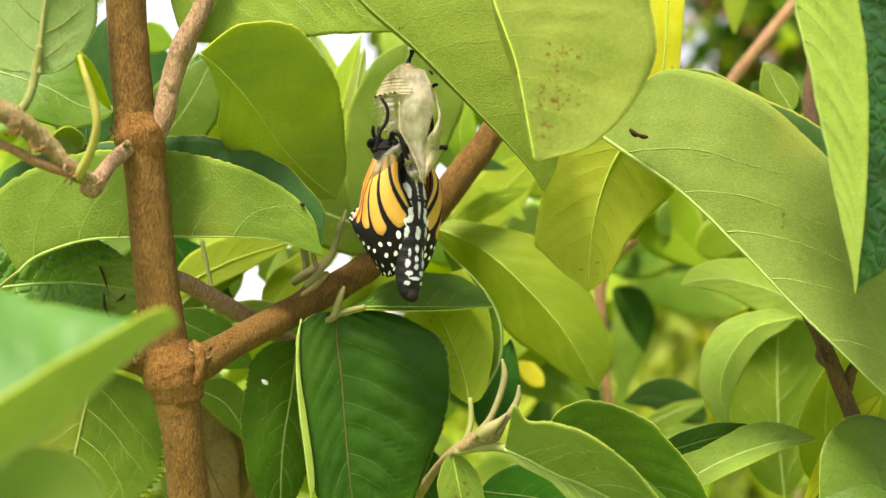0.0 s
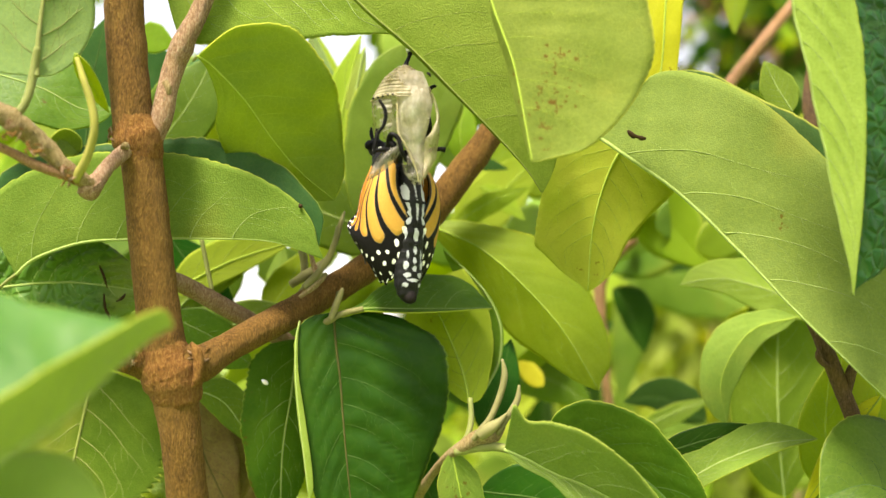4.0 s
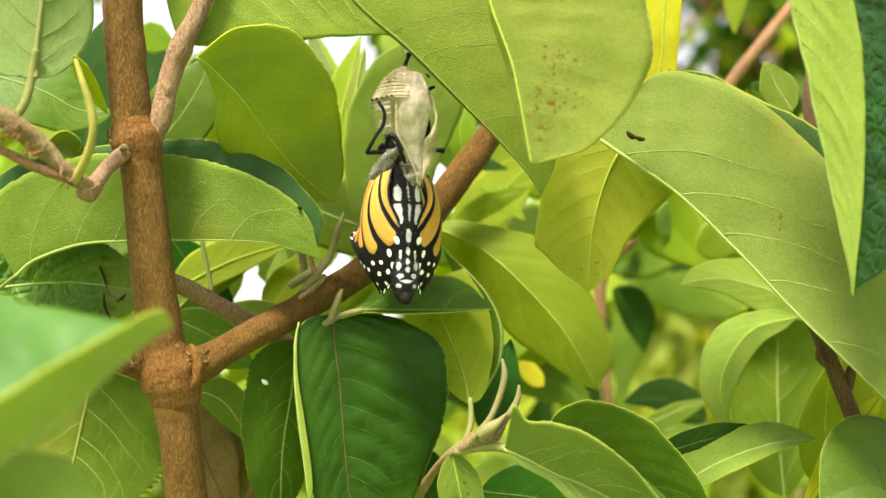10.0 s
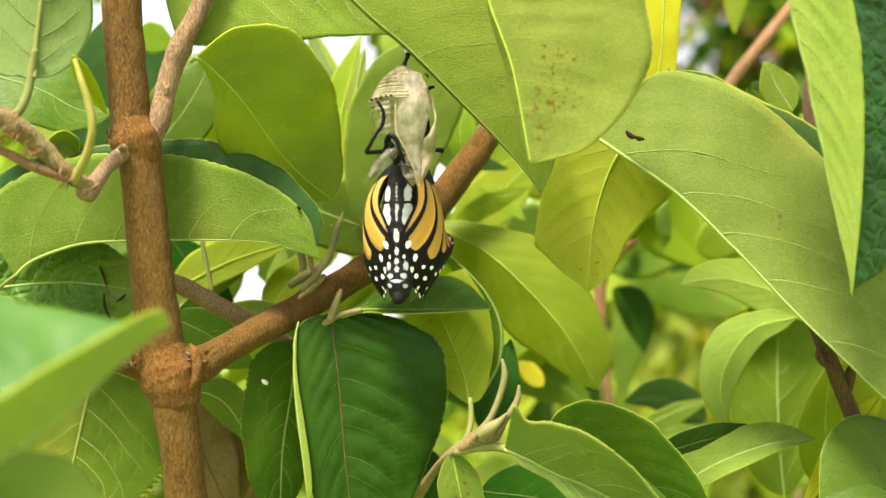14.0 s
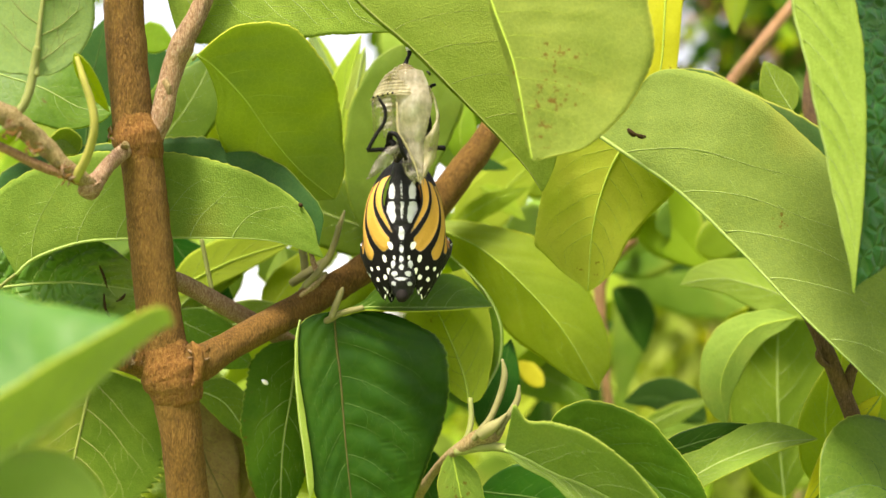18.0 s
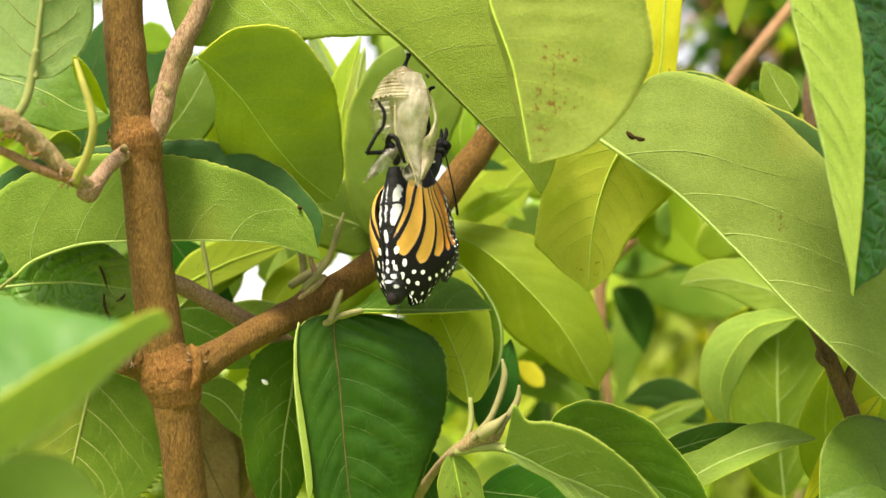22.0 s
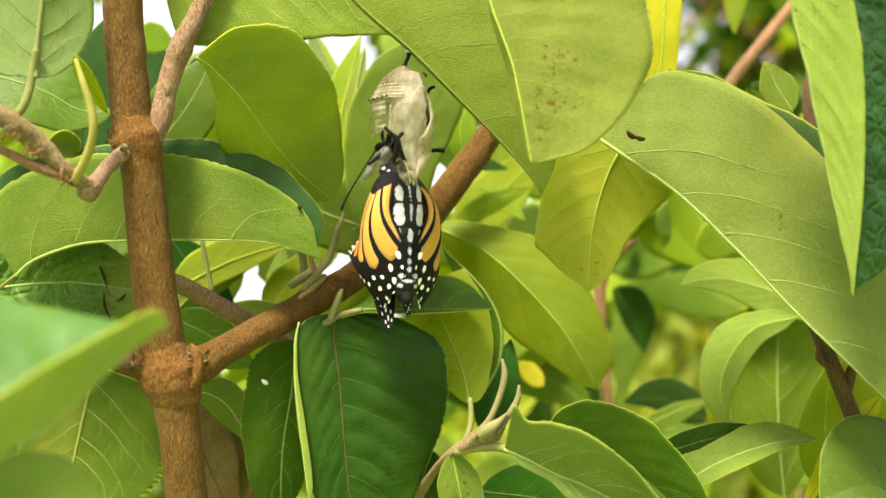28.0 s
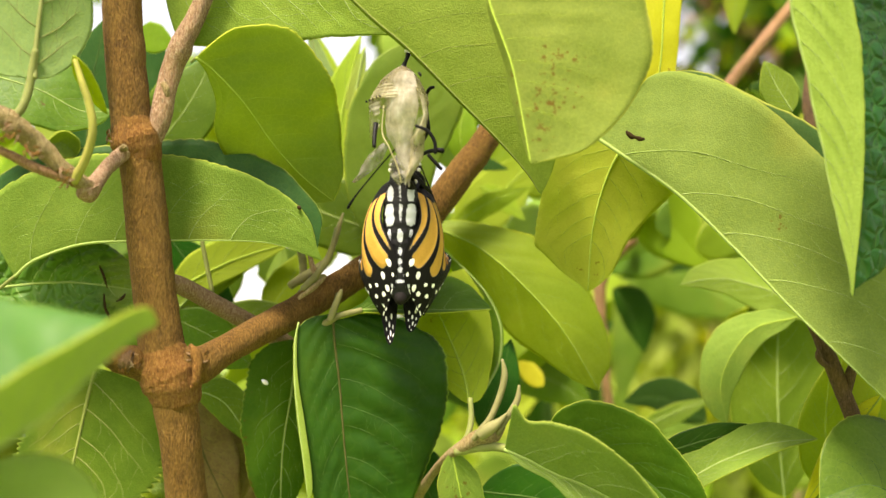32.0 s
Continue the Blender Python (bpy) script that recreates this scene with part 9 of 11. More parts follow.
leaf(shrub_c, [(0.2077, 0.4886, 1.3838), (0.1905, 0.4904, 1.3938), (0.1712, 0.4806, 1.3967)], (0.0040, 0.0051, 0.0102), (-0.0031, -0.0059, -0.0080), 'mid', fine=0)
leaf(shrub_c, [(-0.1211, 0.2939, 1.4103), (-0.1196, 0.2938, 1.3862), (-0.1145, 0.2997, 1.3702)], (-0.0094, 0.0121, -0.0004), (0.0100, -0.0062, 0.0011), 'lime', fine=0)
leaf(shrub_c, [(-0.0617, 0.3140, 1.3331), (-0.0546, 0.3049, 1.3512), (-0.0480, 0.2950, 1.3638)], (-0.0101, 0.0054, 0.0039), (0.0088, 0.0111, -0.0017), 'teal', fine=0)
leaf(shrub_c, [(-0.1997, 0.4649, 1.4073), (-0.1853, 0.4703, 1.4091), (-0.1723, 0.4728, 1.4145)], (0.0013, 0.0040, -0.0070), (-0.0015, 0.0009, 0.0091), 'lime', fine=0)
leaf(shrub_c, [(0.0814, 0.7090, 1.3492), (0.0950, 0.7199, 1.3379), (0.1060, 0.7345, 1.3216)], (-0.0080, 0.0104, -0.0049), (0.0059, -0.0083, 0.0035), 'lime', fine=0)
leaf(shrub_c, [(-0.0064, 0.3942, 1.3891), (-0.0169, 0.3965, 1.4040), (-0.0295, 0.4116, 1.4190)], (-0.0050, 0.0073, -0.0037), (0.0072, 0.0054, 0.0070), 'lime', fine=0)
leaf(shrub_c, [(-0.0829, 0.3468, 1.2852), (-0.0664, 0.3409, 1.2869), (-0.0491, 0.3211, 1.2931)], (-0.0015, 0.0121, 0.0073), (0.0017, 0.0066, -0.0062), 'dark', fine=0)
leaf(shrub_c, [(0.0057, 0.8300, 1.3324), (-0.0112, 0.8385, 1.3356), (-0.0273, 0.8511, 1.3423)], (-0.0020, -0.0060, -0.0081), (0.0021, -0.0034, 0.0073), 'mid', fine=0)
leaf(shrub_c, [(-0.2352, 0.5412, 1.4915), (-0.2575, 0.5461, 1.4884), (-0.2803, 0.5551, 1.4864)], (0.0029, -0.0049, -0.0122), (-0.0028, 0.0007, 0.0114), 'mid', fine=0)
leaf(shrub_c, [(0.1795, 0.3925, 1.2524), (0.1613, 0.3964, 1.2404), (0.1529, 0.4172, 1.2309)], (0.0051, -0.0026, -0.0104), (-0.0042, -0.0025, 0.0080), 'mid', fine=0)
leaf(shrub_c, [(-0.2393, 0.6380, 1.4666), (-0.2461, 0.6418, 1.4463), (-0.2612, 0.6563, 1.4327)], (0.0081, 0.0072, -0.0028), (-0.0101, -0.0063, 0.0037), 'mid', fine=0)
leaf(shrub_c, [(0.1736, 0.8557, 1.5983), (0.1592, 0.8598, 1.5950), (0.1427, 0.8733, 1.5970)], (-0.0016, 0.0100, 0.0086), (0.0016, -0.0039, -0.0079), 'lime', fine=0)
leaf(shrub_c, [(-0.1743, 0.6139, 1.3716), (-0.1900, 0.6141, 1.3745), (-0.2037, 0.5989, 1.3706)], (-0.0001, 0.0036, -0.0066), (0.0002, -0.0058, 0.0095), 'mid', fine=0)
leaf(shrub_c, [(0.2251, 0.7218, 1.4496), (0.2101, 0.7154, 1.4558), (0.1912, 0.6990, 1.4584)], (0.0039, 0.0067, 0.0087), (-0.0038, 0.0040, -0.0074), 'lime', fine=0)
leaf(shrub_c, [(-0.3283, 0.8319, 1.2384), (-0.3282, 0.8290, 1.2257), (-0.3278, 0.8344, 1.2101)], (0.0066, -0.0011, -0.0000), (-0.0068, 0.0089, 0.0009), 'mid', fine=0)
leaf(shrub_c, [(-0.0599, 0.5396, 1.2303), (-0.0430, 0.5390, 1.2233), (-0.0306, 0.5379, 1.2165)], (-0.0043, 0.0007, -0.0088), (0.0042, -0.0066, 0.0080), 'mid', fine=0)
leaf(shrub_c, [(0.2943, 0.6852, 1.4119), (0.2792, 0.6906, 1.4097), (0.2660, 0.7042, 1.4059)], (0.0019, -0.0089, -0.0084), (-0.0022, 0.0041, 0.0092), 'mid', fine=0)
leaf(shrub_c, [(0.0837, 0.5841, 1.2595), (0.0798, 0.5845, 1.2445), (0.0754, 0.5944, 1.2305)], (-0.0080, -0.0025, 0.0024), (0.0080, 0.0009, -0.0025), 'lime', fine=0)
leaf(shrub_c, [(-0.1073, 0.4841, 1.2525), (-0.1033, 0.4836, 1.2679), (-0.0989, 0.5026, 1.2853)], (-0.0069, 0.0045, 0.0031), (0.0099, 0.0056, -0.0032), 'dark', fine=0)
leaf(shrub_c, [(0.1064, 0.3684, 1.2564), (0.0895, 0.3712, 1.2566), (0.0706, 0.3626, 1.2543)], (-0.0007, 0.0071, 0.0098), (0.0006, 0.0003, -0.0078), 'teal', fine=0)
leaf(shrub_c, [(-0.0816, 0.3079, 1.3907), (-0.0710, 0.3065, 1.4033), (-0.0554, 0.2945, 1.4112)], (-0.0053, 0.0119, 0.0065), (0.0065, 0.0121, -0.0051), 'mid', fine=0)
leaf(shrub_c, [(-0.1288, 0.5425, 1.3414), (-0.1412, 0.5464, 1.3377), (-0.1584, 0.5541, 1.3323)], (-0.0031, 0.0063, 0.0092), (0.0020, -0.0022, -0.0058), 'lime', fine=0)
leaf(shrub_c, [(-0.1946, 0.3624, 1.3655), (-0.1745, 0.3532, 1.3636), (-0.1509, 0.3425, 1.3586)], (-0.0009, 0.0009, -0.0089), (0.0008, 0.0089, 0.0086), 'lime', fine=0)
leaf(shrub_c, [(-0.1976, 0.7869, 1.4870), (-0.2002, 0.7859, 1.4993), (-0.2003, 0.7887, 1.5167)], (-0.0088, 0.0041, -0.0000), (0.0061, 0.0072, 0.0011), 'lime', fine=0)
leaf(shrub_c, [(0.1126, 0.7534, 1.5821), (0.1133, 0.7579, 1.5656), (0.1190, 0.7677, 1.5508)], (-0.0088, 0.0045, -0.0007), (0.0087, 0.0041, 0.0016), 'mid', fine=0)
leaf(shrub_c, [(-0.1612, 0.5702, 1.3638), (-0.1452, 0.5641, 1.3820), (-0.1308, 0.5484, 1.3936)], (-0.0098, -0.0022, 0.0075), (0.0066, 0.0071, -0.0045), 'lime', fine=0)
leaf(shrub_c, [(0.1793, 0.3898, 1.3812), (0.1759, 0.3932, 1.3654), (0.1682, 0.3950, 1.3458)], (-0.0112, -0.0057, 0.0031), (0.0091, 0.0067, -0.0023), 'mid', fine=0)
leaf(shrub_c, [(0.1611, 0.8855, 1.3457), (0.1509, 0.8785, 1.3592), (0.1406, 0.8648, 1.3710)], (0.0065, -0.0084, 0.0034), (-0.0070, -0.0086, -0.0055), 'mid', fine=0)
leaf(shrub_c, [(0.1286, 0.6100, 1.5295), (0.1198, 0.6090, 1.5152), (0.1079, 0.6043, 1.5034)], (0.0064, -0.0053, -0.0059), (-0.0076, -0.0069, 0.0055), 'lime', fine=0)
leaf(shrub_c, [(0.0275, 0.4828, 1.4445), (0.0369, 0.4853, 1.4340), (0.0433, 0.4770, 1.4183)], (0.0074, -0.0010, 0.0050), (-0.0057, -0.0092, -0.0049), 'lime', fine=0)
leaf(shrub_c, [(-0.1071, 0.8432, 1.6561), (-0.1100, 0.8477, 1.6436), (-0.1082, 0.8505, 1.6265)], (0.0082, 0.0132, 0.0012), (-0.0072, -0.0011, 0.0000), 'lime', fine=0)
leaf(shrub_c, [(0.1623, 0.3724, 1.2588), (0.1850, 0.3755, 1.2540), (0.2039, 0.3755, 1.2532)], (-0.0012, 0.0005, -0.0089), (0.0016, -0.0049, 0.0117), 'mid', fine=0)
leaf(shrub_c, [(-0.1837, 0.6458, 1.2748), (-0.1980, 0.6485, 1.2863), (-0.2122, 0.6462, 1.3031)], (-0.0069, -0.0083, -0.0075), (0.0090, -0.0048, 0.0082), 'lime', fine=0)
leaf(shrub_c, [(0.1266, 0.4577, 1.2385), (0.1124, 0.4589, 1.2319), (0.0984, 0.4625, 1.2244)], (0.0043, -0.0031, -0.0095), (-0.0039, 0.0055, 0.0089), 'lime', fine=0)
leaf(shrub_c, [(-0.1518, 0.9194, 1.1436), (-0.1466, 0.9181, 1.1618), (-0.1401, 0.8993, 1.1790)], (0.0085, 0.0023, -0.0021), (-0.0069, 0.0076, 0.0027), 'lime', fine=0)
leaf(shrub_c, [(-0.1432, 0.3655, 1.4034), (-0.1533, 0.3602, 1.3936), (-0.1575, 0.3454, 1.3830)], (-0.0030, -0.0024, 0.0045), (0.0046, -0.0043, -0.0078), 'lime', fine=0)
leaf(shrub_c, [(-0.1674, 0.3157, 1.3940), (-0.1598, 0.3188, 1.4076), (-0.1518, 0.3168, 1.4248)], (0.0060, 0.0133, -0.0022), (-0.0081, -0.0007, 0.0048), 'mid', fine=0)
leaf(shrub_c, [(0.0091, 0.3533, 1.3184), (0.0011, 0.3461, 1.3304), (-0.0064, 0.3271, 1.3399)], (-0.0070, 0.0050, -0.0040), (0.0062, -0.0003, 0.0040), 'lime', fine=0)
leaf(shrub_c, [(0.0155, 0.2942, 1.2912), (0.0284, 0.2908, 1.3018), (0.0443, 0.2985, 1.3124)], (-0.0058, 0.0114, 0.0090), (0.0044, 0.0042, -0.0054), 'lime', fine=0)
leaf(shrub_c, [(0.3912, 0.8938, 1.3611), (0.3804, 0.9004, 1.3570), (0.3663, 0.9007, 1.3544)], (0.0019, 0.0076, -0.0064), (-0.0020, 0.0118, 0.0090), 'mid', fine=0)
leaf(shrub_c, [(-0.4059, 0.8128, 1.4554), (-0.4042, 0.8111, 1.4685), (-0.3924, 0.7970, 1.4802)], (0.0063, -0.0064, -0.0023), (-0.0069, 0.0045, 0.0022), 'teal', fine=0)
leaf(shrub_c, [(0.2379, 0.5086, 1.3982), (0.2392, 0.5038, 1.4166), (0.2361, 0.4806, 1.4259)], (-0.0103, -0.0025, 0.0028), (0.0096, -0.0080, -0.0037), 'teal', fine=0)
leaf(shrub_c, [(-0.0835, 0.6344, 1.2003), (-0.0720, 0.6357, 1.2099), (-0.0629, 0.6317, 1.2200)], (0.0043, -0.0095, -0.0054), (-0.0060, -0.0051, 0.0057), 'lime', fine=0)
leaf(shrub_c, [(0.1283, 0.3566, 1.2510), (0.1329, 0.3575, 1.2681), (0.1306, 0.3438, 1.2899)], (0.0122, 0.0105, -0.0007), (-0.0118, 0.0062, 0.0024), 'lime', fine=0)
leaf(shrub_c, [(0.0197, 0.4338, 1.4158), (0.0335, 0.4353, 1.4003), (0.0444, 0.4463, 1.3909)], (0.0077, -0.0033, 0.0065), (-0.0059, -0.0071, -0.0059), 'lime', fine=0)
leaf(shrub_c, [(-0.1355, 0.5793, 1.2859), (-0.1270, 0.5806, 1.2701), (-0.1106, 0.5657, 1.2538)], (-0.0098, -0.0034, -0.0067), (0.0070, -0.0084, 0.0036), 'dark', fine=0)
leaf(shrub_c, [(0.0742, 0.5486, 1.2428), (0.0913, 0.5545, 1.2402), (0.1103, 0.5602, 1.2349)], (0.0020, 0.0099, 0.0113), (-0.0018, -0.0074, -0.0100), 'teal', fine=0)
leaf(shrub_c, [(-0.0123, 0.3545, 1.3860), (-0.0301, 0.3558, 1.3783), (-0.0434, 0.3461, 1.3722)], (-0.0025, -0.0001, 0.0068), (0.0033, -0.0075, -0.0097), 'lime', fine=0)
leaf(shrub_c, [(-0.0322, 0.5296, 1.3411), (-0.0357, 0.5188, 1.3549), (-0.0398, 0.5020, 1.3675)], (0.0089, 0.0031, 0.0032), (-0.0090, 0.0057, -0.0023), 'lime', fine=0)
leaf(shrub_c, [(-0.1470, 0.7769, 1.2038), (-0.1598, 0.7730, 1.2176), (-0.1750, 0.7745, 1.2273)], (0.0068, 0.0088, 0.0090), (-0.0048, 0.0109, -0.0045), 'lime', fine=0)
leaf(shrub_c, [(-0.0328, 0.4260, 1.2675), (-0.0532, 0.4322, 1.2650), (-0.0731, 0.4386, 1.2587)], (-0.0025, -0.0014, 0.0124), (0.0017, -0.0001, -0.0083), 'lime', fine=0)
leaf(shrub_c, [(0.0825, 0.8809, 1.2084), (0.0680, 0.8834, 1.1967), (0.0580, 0.8881, 1.1800)], (-0.0090, 0.0043, 0.0085), (0.0072, 0.0043, -0.0059), 'mid', fine=0)
leaf(shrub_c, [(-0.1453, 0.5989, 1.3363), (-0.1554, 0.5977, 1.3144), (-0.1593, 0.5796, 1.2990)], (0.0097, 0.0100, -0.0043), (-0.0097, -0.0092, 0.0044), 'teal', fine=0)
leaf(shrub_c, [(-0.0793, 0.4068, 1.4617), (-0.0822, 0.4072, 1.4450), (-0.0923, 0.4216, 1.4317)], (-0.0077, 0.0024, 0.0027), (0.0075, -0.0060, -0.0030), 'lime', fine=0)
leaf(shrub_c, [(0.1101, 0.3705, 1.3755), (0.0943, 0.3738, 1.3709), (0.0846, 0.3899, 1.3642)], (-0.0042, -0.0045, 0.0083), (0.0037, 0.0143, -0.0060), 'lime', fine=0)
leaf(shrub_c, [(-0.0390, 0.7370, 1.5126), (-0.0205, 0.7414, 1.5289), (-0.0050, 0.7496, 1.5419)], (0.0052, 0.0035, -0.0068), (-0.0073, 0.0050, 0.0107), 'lime', fine=0)
leaf(shrub_c, [(0.0625, 0.4809, 1.4508), (0.0698, 0.4865, 1.4665), (0.0819, 0.4918, 1.4819)], (-0.0077, -0.0034, 0.0047), (0.0063, 0.0077, -0.0034), 'lime', fine=0)
leaf(shrub_c, [(-0.1147, 0.6464, 1.2678), (-0.0954, 0.6464, 1.2668), (-0.0770, 0.6651, 1.2707)], (0.0010, 0.0016, -0.0107), (-0.0008, 0.0011, 0.0084), 'mid', fine=0)
leaf(shrub_c, [(0.0852, 0.4176, 1.3232), (0.0676, 0.4231, 1.3205), (0.0444, 0.4282, 1.3155)], (-0.0024, 0.0037, 0.0126), (0.0019, 0.0102, -0.0090), 'lime', fine=0)
leaf(shrub_c, [(0.1958, 0.5801, 1.4247), (0.2082, 0.5720, 1.4318), (0.2175, 0.5684, 1.4389)], (-0.0052, -0.0009, 0.0079), (0.0037, -0.0025, -0.0060), 'lime', fine=0)
leaf(shrub_c, [(-0.1101, 0.8795, 1.3288), (-0.1101, 0.8823, 1.3444), (-0.1106, 0.8957, 1.3623)], (0.0093, 0.0128, 0.0008), (-0.0096, -0.0039, 0.0002), 'mid', fine=0)
leaf(shrub_c, [(-0.2597, 0.8313, 1.4071), (-0.2536, 0.8309, 1.4213), (-0.2419, 0.8175, 1.4294)], (0.0052, -0.0053, -0.0037), (-0.0055, -0.0074, 0.0025), 'lime', fine=0)
leaf(shrub_c, [(-0.1241, 0.5622, 1.3296), (-0.1396, 0.5657, 1.3313), (-0.1618, 0.5825, 1.3360)], (0.0014, -0.0077, 0.0080), (-0.0016, -0.0011, -0.0099), 'mid', fine=0)
leaf(shrub_c, [(0.1220, 0.3520, 1.3005), (0.1340, 0.3486, 1.3127), (0.1543, 0.3510, 1.3277)], (0.0066, -0.0046, -0.0082), (-0.0083, 0.0049, 0.0102), 'mid', fine=0)
leaf(shrub_c, [(0.1206, 0.8822, 1.4142), (0.1137, 0.8724, 1.4288), (0.1109, 0.8618, 1.4409)], (-0.0078, 0.0026, -0.0017), (0.0065, -0.0066, 0.0010), 'teal', fine=0)
leaf(shrub_c, [(-0.0930, 0.6336, 1.4465), (-0.0788, 0.6350, 1.4374), (-0.0655, 0.6487, 1.4337)], (0.0032, -0.0058, 0.0053), (-0.0041, 0.0029, -0.0073), 'mid', fine=0)
leaf(shrub_c, [(0.2706, 0.5722, 1.3171), (0.2721, 0.5669, 1.2974), (0.2699, 0.5609, 1.2763)], (0.0111, -0.0003, 0.0018), (-0.0115, 0.0082, -0.0010), 'lime', fine=0)
leaf(shrub_c, [(-0.2207, 0.5351, 1.2267), (-0.2359, 0.5298, 1.2251), (-0.2482, 0.5116, 1.2232)], (-0.0015, 0.0066, 0.0088), (0.0018, -0.0044, -0.0106), 'dark', fine=0)
leaf(shrub_c, [(-0.2876, 0.6149, 1.3086), (-0.2727, 0.6209, 1.3029), (-0.2576, 0.6382, 1.2975)], (-0.0026, -0.0025, -0.0095), (0.0032, 0.0109, 0.0124), 'lime', fine=0)
leaf(shrub_c, [(-0.4178, 0.8705, 1.5973), (-0.4162, 0.8754, 1.5771), (-0.4099, 0.8785, 1.5610)], (-0.0095, -0.0083, -0.0033), (0.0082, -0.0002, 0.0021), 'lime', fine=0)
leaf(shrub_c, [(-0.0167, 0.5849, 1.4988), (-0.0009, 0.5809, 1.4830), (0.0101, 0.5752, 1.4660)], (0.0075, 0.0106, 0.0080), (-0.0081, 0.0031, -0.0072), 'mid', fine=0)
leaf(shrub_c, [(0.0135, 0.4302, 1.2372), (0.0060, 0.4245, 1.2276), (0.0002, 0.4089, 1.2174)], (0.0076, 0.0086, -0.0032), (-0.0063, -0.0031, 0.0031), 'teal', fine=0)
leaf(shrub_c, [(0.1449, 0.6159, 1.4522), (0.1476, 0.6208, 1.4730), (0.1544, 0.6270, 1.4928)], (0.0079, 0.0075, -0.0005), (-0.0118, -0.0076, 0.0011), 'lime', fine=0)
leaf(shrub_c, [(0.3146, 0.6926, 1.3125), (0.2957, 0.6881, 1.3113), (0.2765, 0.6891, 1.3110)], (-0.0004, -0.0074, 0.0085), (0.0004, 0.0034, -0.0089), 'mid', fine=0)
leaf(shrub_c, [(-0.1497, 0.6484, 1.4598), (-0.1574, 0.6422, 1.4427), (-0.1603, 0.6329, 1.4254)], (0.0062, 0.0128, -0.0018), (-0.0082, -0.0036, 0.0037), 'lime', fine=0)
leaf(shrub_c, [(0.1476, 0.4381, 1.3934), (0.1533, 0.4371, 1.4126), (0.1639, 0.4488, 1.4343)], (0.0114, 0.0139, -0.0020), (-0.0114, 0.0039, 0.0039), 'lime', fine=0)
tube("stem", shrub_c, [(-0.14969, 0.51259, 1.39773, 0.00186), (-0.13996, 0.53563, 1.27420, 0.00252), (-0.13870, 0.58320, 1.01296, 0.00393), (-0.13336, 0.69547, -0.00736, 0.00528)], TWIG_TAN, sides=8, n=5)
tube("stem", shrub_c, [(-0.00742, 0.51259, 1.39773, 0.00186), (-0.02648, 0.53563, 1.27420, 0.00252), (-0.03729, 0.58320, 1.01296, 0.00393), (-0.04753, 0.69547, -0.00736, 0.00528)], TWIG_TAN, sides=8, n=5)
tube("stem", shrub_c, [(0.17506, 0.51259, 1.39773, 0.00186), (0.19418, 0.53563, 1.27420, 0.00252), (0.20969, 0.58320, 1.01296, 0.00393), (0.21985, 0.69547, -0.00736, 0.00528)], TWIG_TAN, sides=8, n=5)
tube("stem", shrub_c, [(0.06681, 0.51259, 1.39773, 0.00186), (0.07755, 0.53563, 1.27420, 0.00252), (0.08538, 0.58320, 1.01296, 0.00393), (0.09111, 0.69547, -0.00736, 0.00528)], TWIG_TAN, sides=8, n=5)
# ---- ground and distance ----
def lawn_mat():
    m, nt, nodes, links, b = mat_base("lawn")
    n1, n2 = noise_tex(nt, 1.3, 5), noise_tex(nt, 60, 4)
    c = mixc(nt, smooth_step(nt, n1, 0.35, 0.65), (0.10, 0.17, 0.025), (0.2, 0.26, 0.05))
    c = mixc(nt, 0.4, c, mixc(nt, n2, (0.3, 0.3, 0.2), (0.8, 0.9, 0.5)), "OVERLAY")
    links.new(c, b.inputs["Base Color"])
    b.inputs["Roughness"].default_value = 0.9
    links.new(bump(nt, n2, 0.6, 0.03), b.inputs["Normal"])
    return m


bm = bmesh.new()
bmesh.ops.create_grid(bm, x_segments=60, y_segments=60, size=400)
for v in bm.verts:
    v.co.z = 0.06 * noise.noise(v.co * 0.05) if v.co.length > 12 else 0.0
me = bpy.data.meshes.new("ground")
bm.to_mesh(me)
bm.free()
me.materials.append(lawn_mat())
tagged(new("ground", me), "light green mown lawn in daylight", "lawn", kind="structure")


def clump(name, centre, size, count, leaf_size, mats, label, seed):
    """A far shrub: short stems and one mesh of many small leaves."""
    rng = np.random.default_rng(seed)
    V, Fc, Mi = [], [], []
    for i in range(count):
        while True:
            p = rng.uniform(-1, 1, 3)
            if np.dot(p, p) < 1 and noise.noise(Vector(p) * 2.2 + Vector((seed, 0, 0))) > -0.15:
                break
        c = np.array(centre) + p * np.array(size)
        a = unit(rng.normal(size=3))
        q = unit(np.cross(a, rng.normal(size=3)))
        l = leaf_size * rng.uniform(0.6, 1.3)
        k = len(V)
        V += [c - a * l, c - a * l * 0.2 + q * l * 0.45, c + a * l, c - a * l * 0.2 - q * l * 0.45]
        Fc.append((k, k + 1, k + 2, k + 3))
        Mi.append(int(rng.integers(len(mats))))
    base = (centre[0], centre[1], 0.0)
    th = thing(name, base, label, "shrub")
    ob = mesh_part("crown", V, Fc, mats, th, face_mat=Mi, smooth=False)
    tagged(ob, kind="stuff")
    for i in range(4):
        dx, dy = rng.uniform(-0.4, 0.4, 2) * np.array(size[:2])
        tube("stem", th, [(base[0] + dx * 0.2, base[1] + dy * 0.2, 0, 0.03), (centre[0] + dx * 0.6, centre[1] + dy * 0.6, centre[2] * 0.6, 0.022), (centre[0] + dx, centre[1] + dy, centre[2] + size[2] * 0.5, 0.008)], BARK_DARK, 8, 5)
    return th


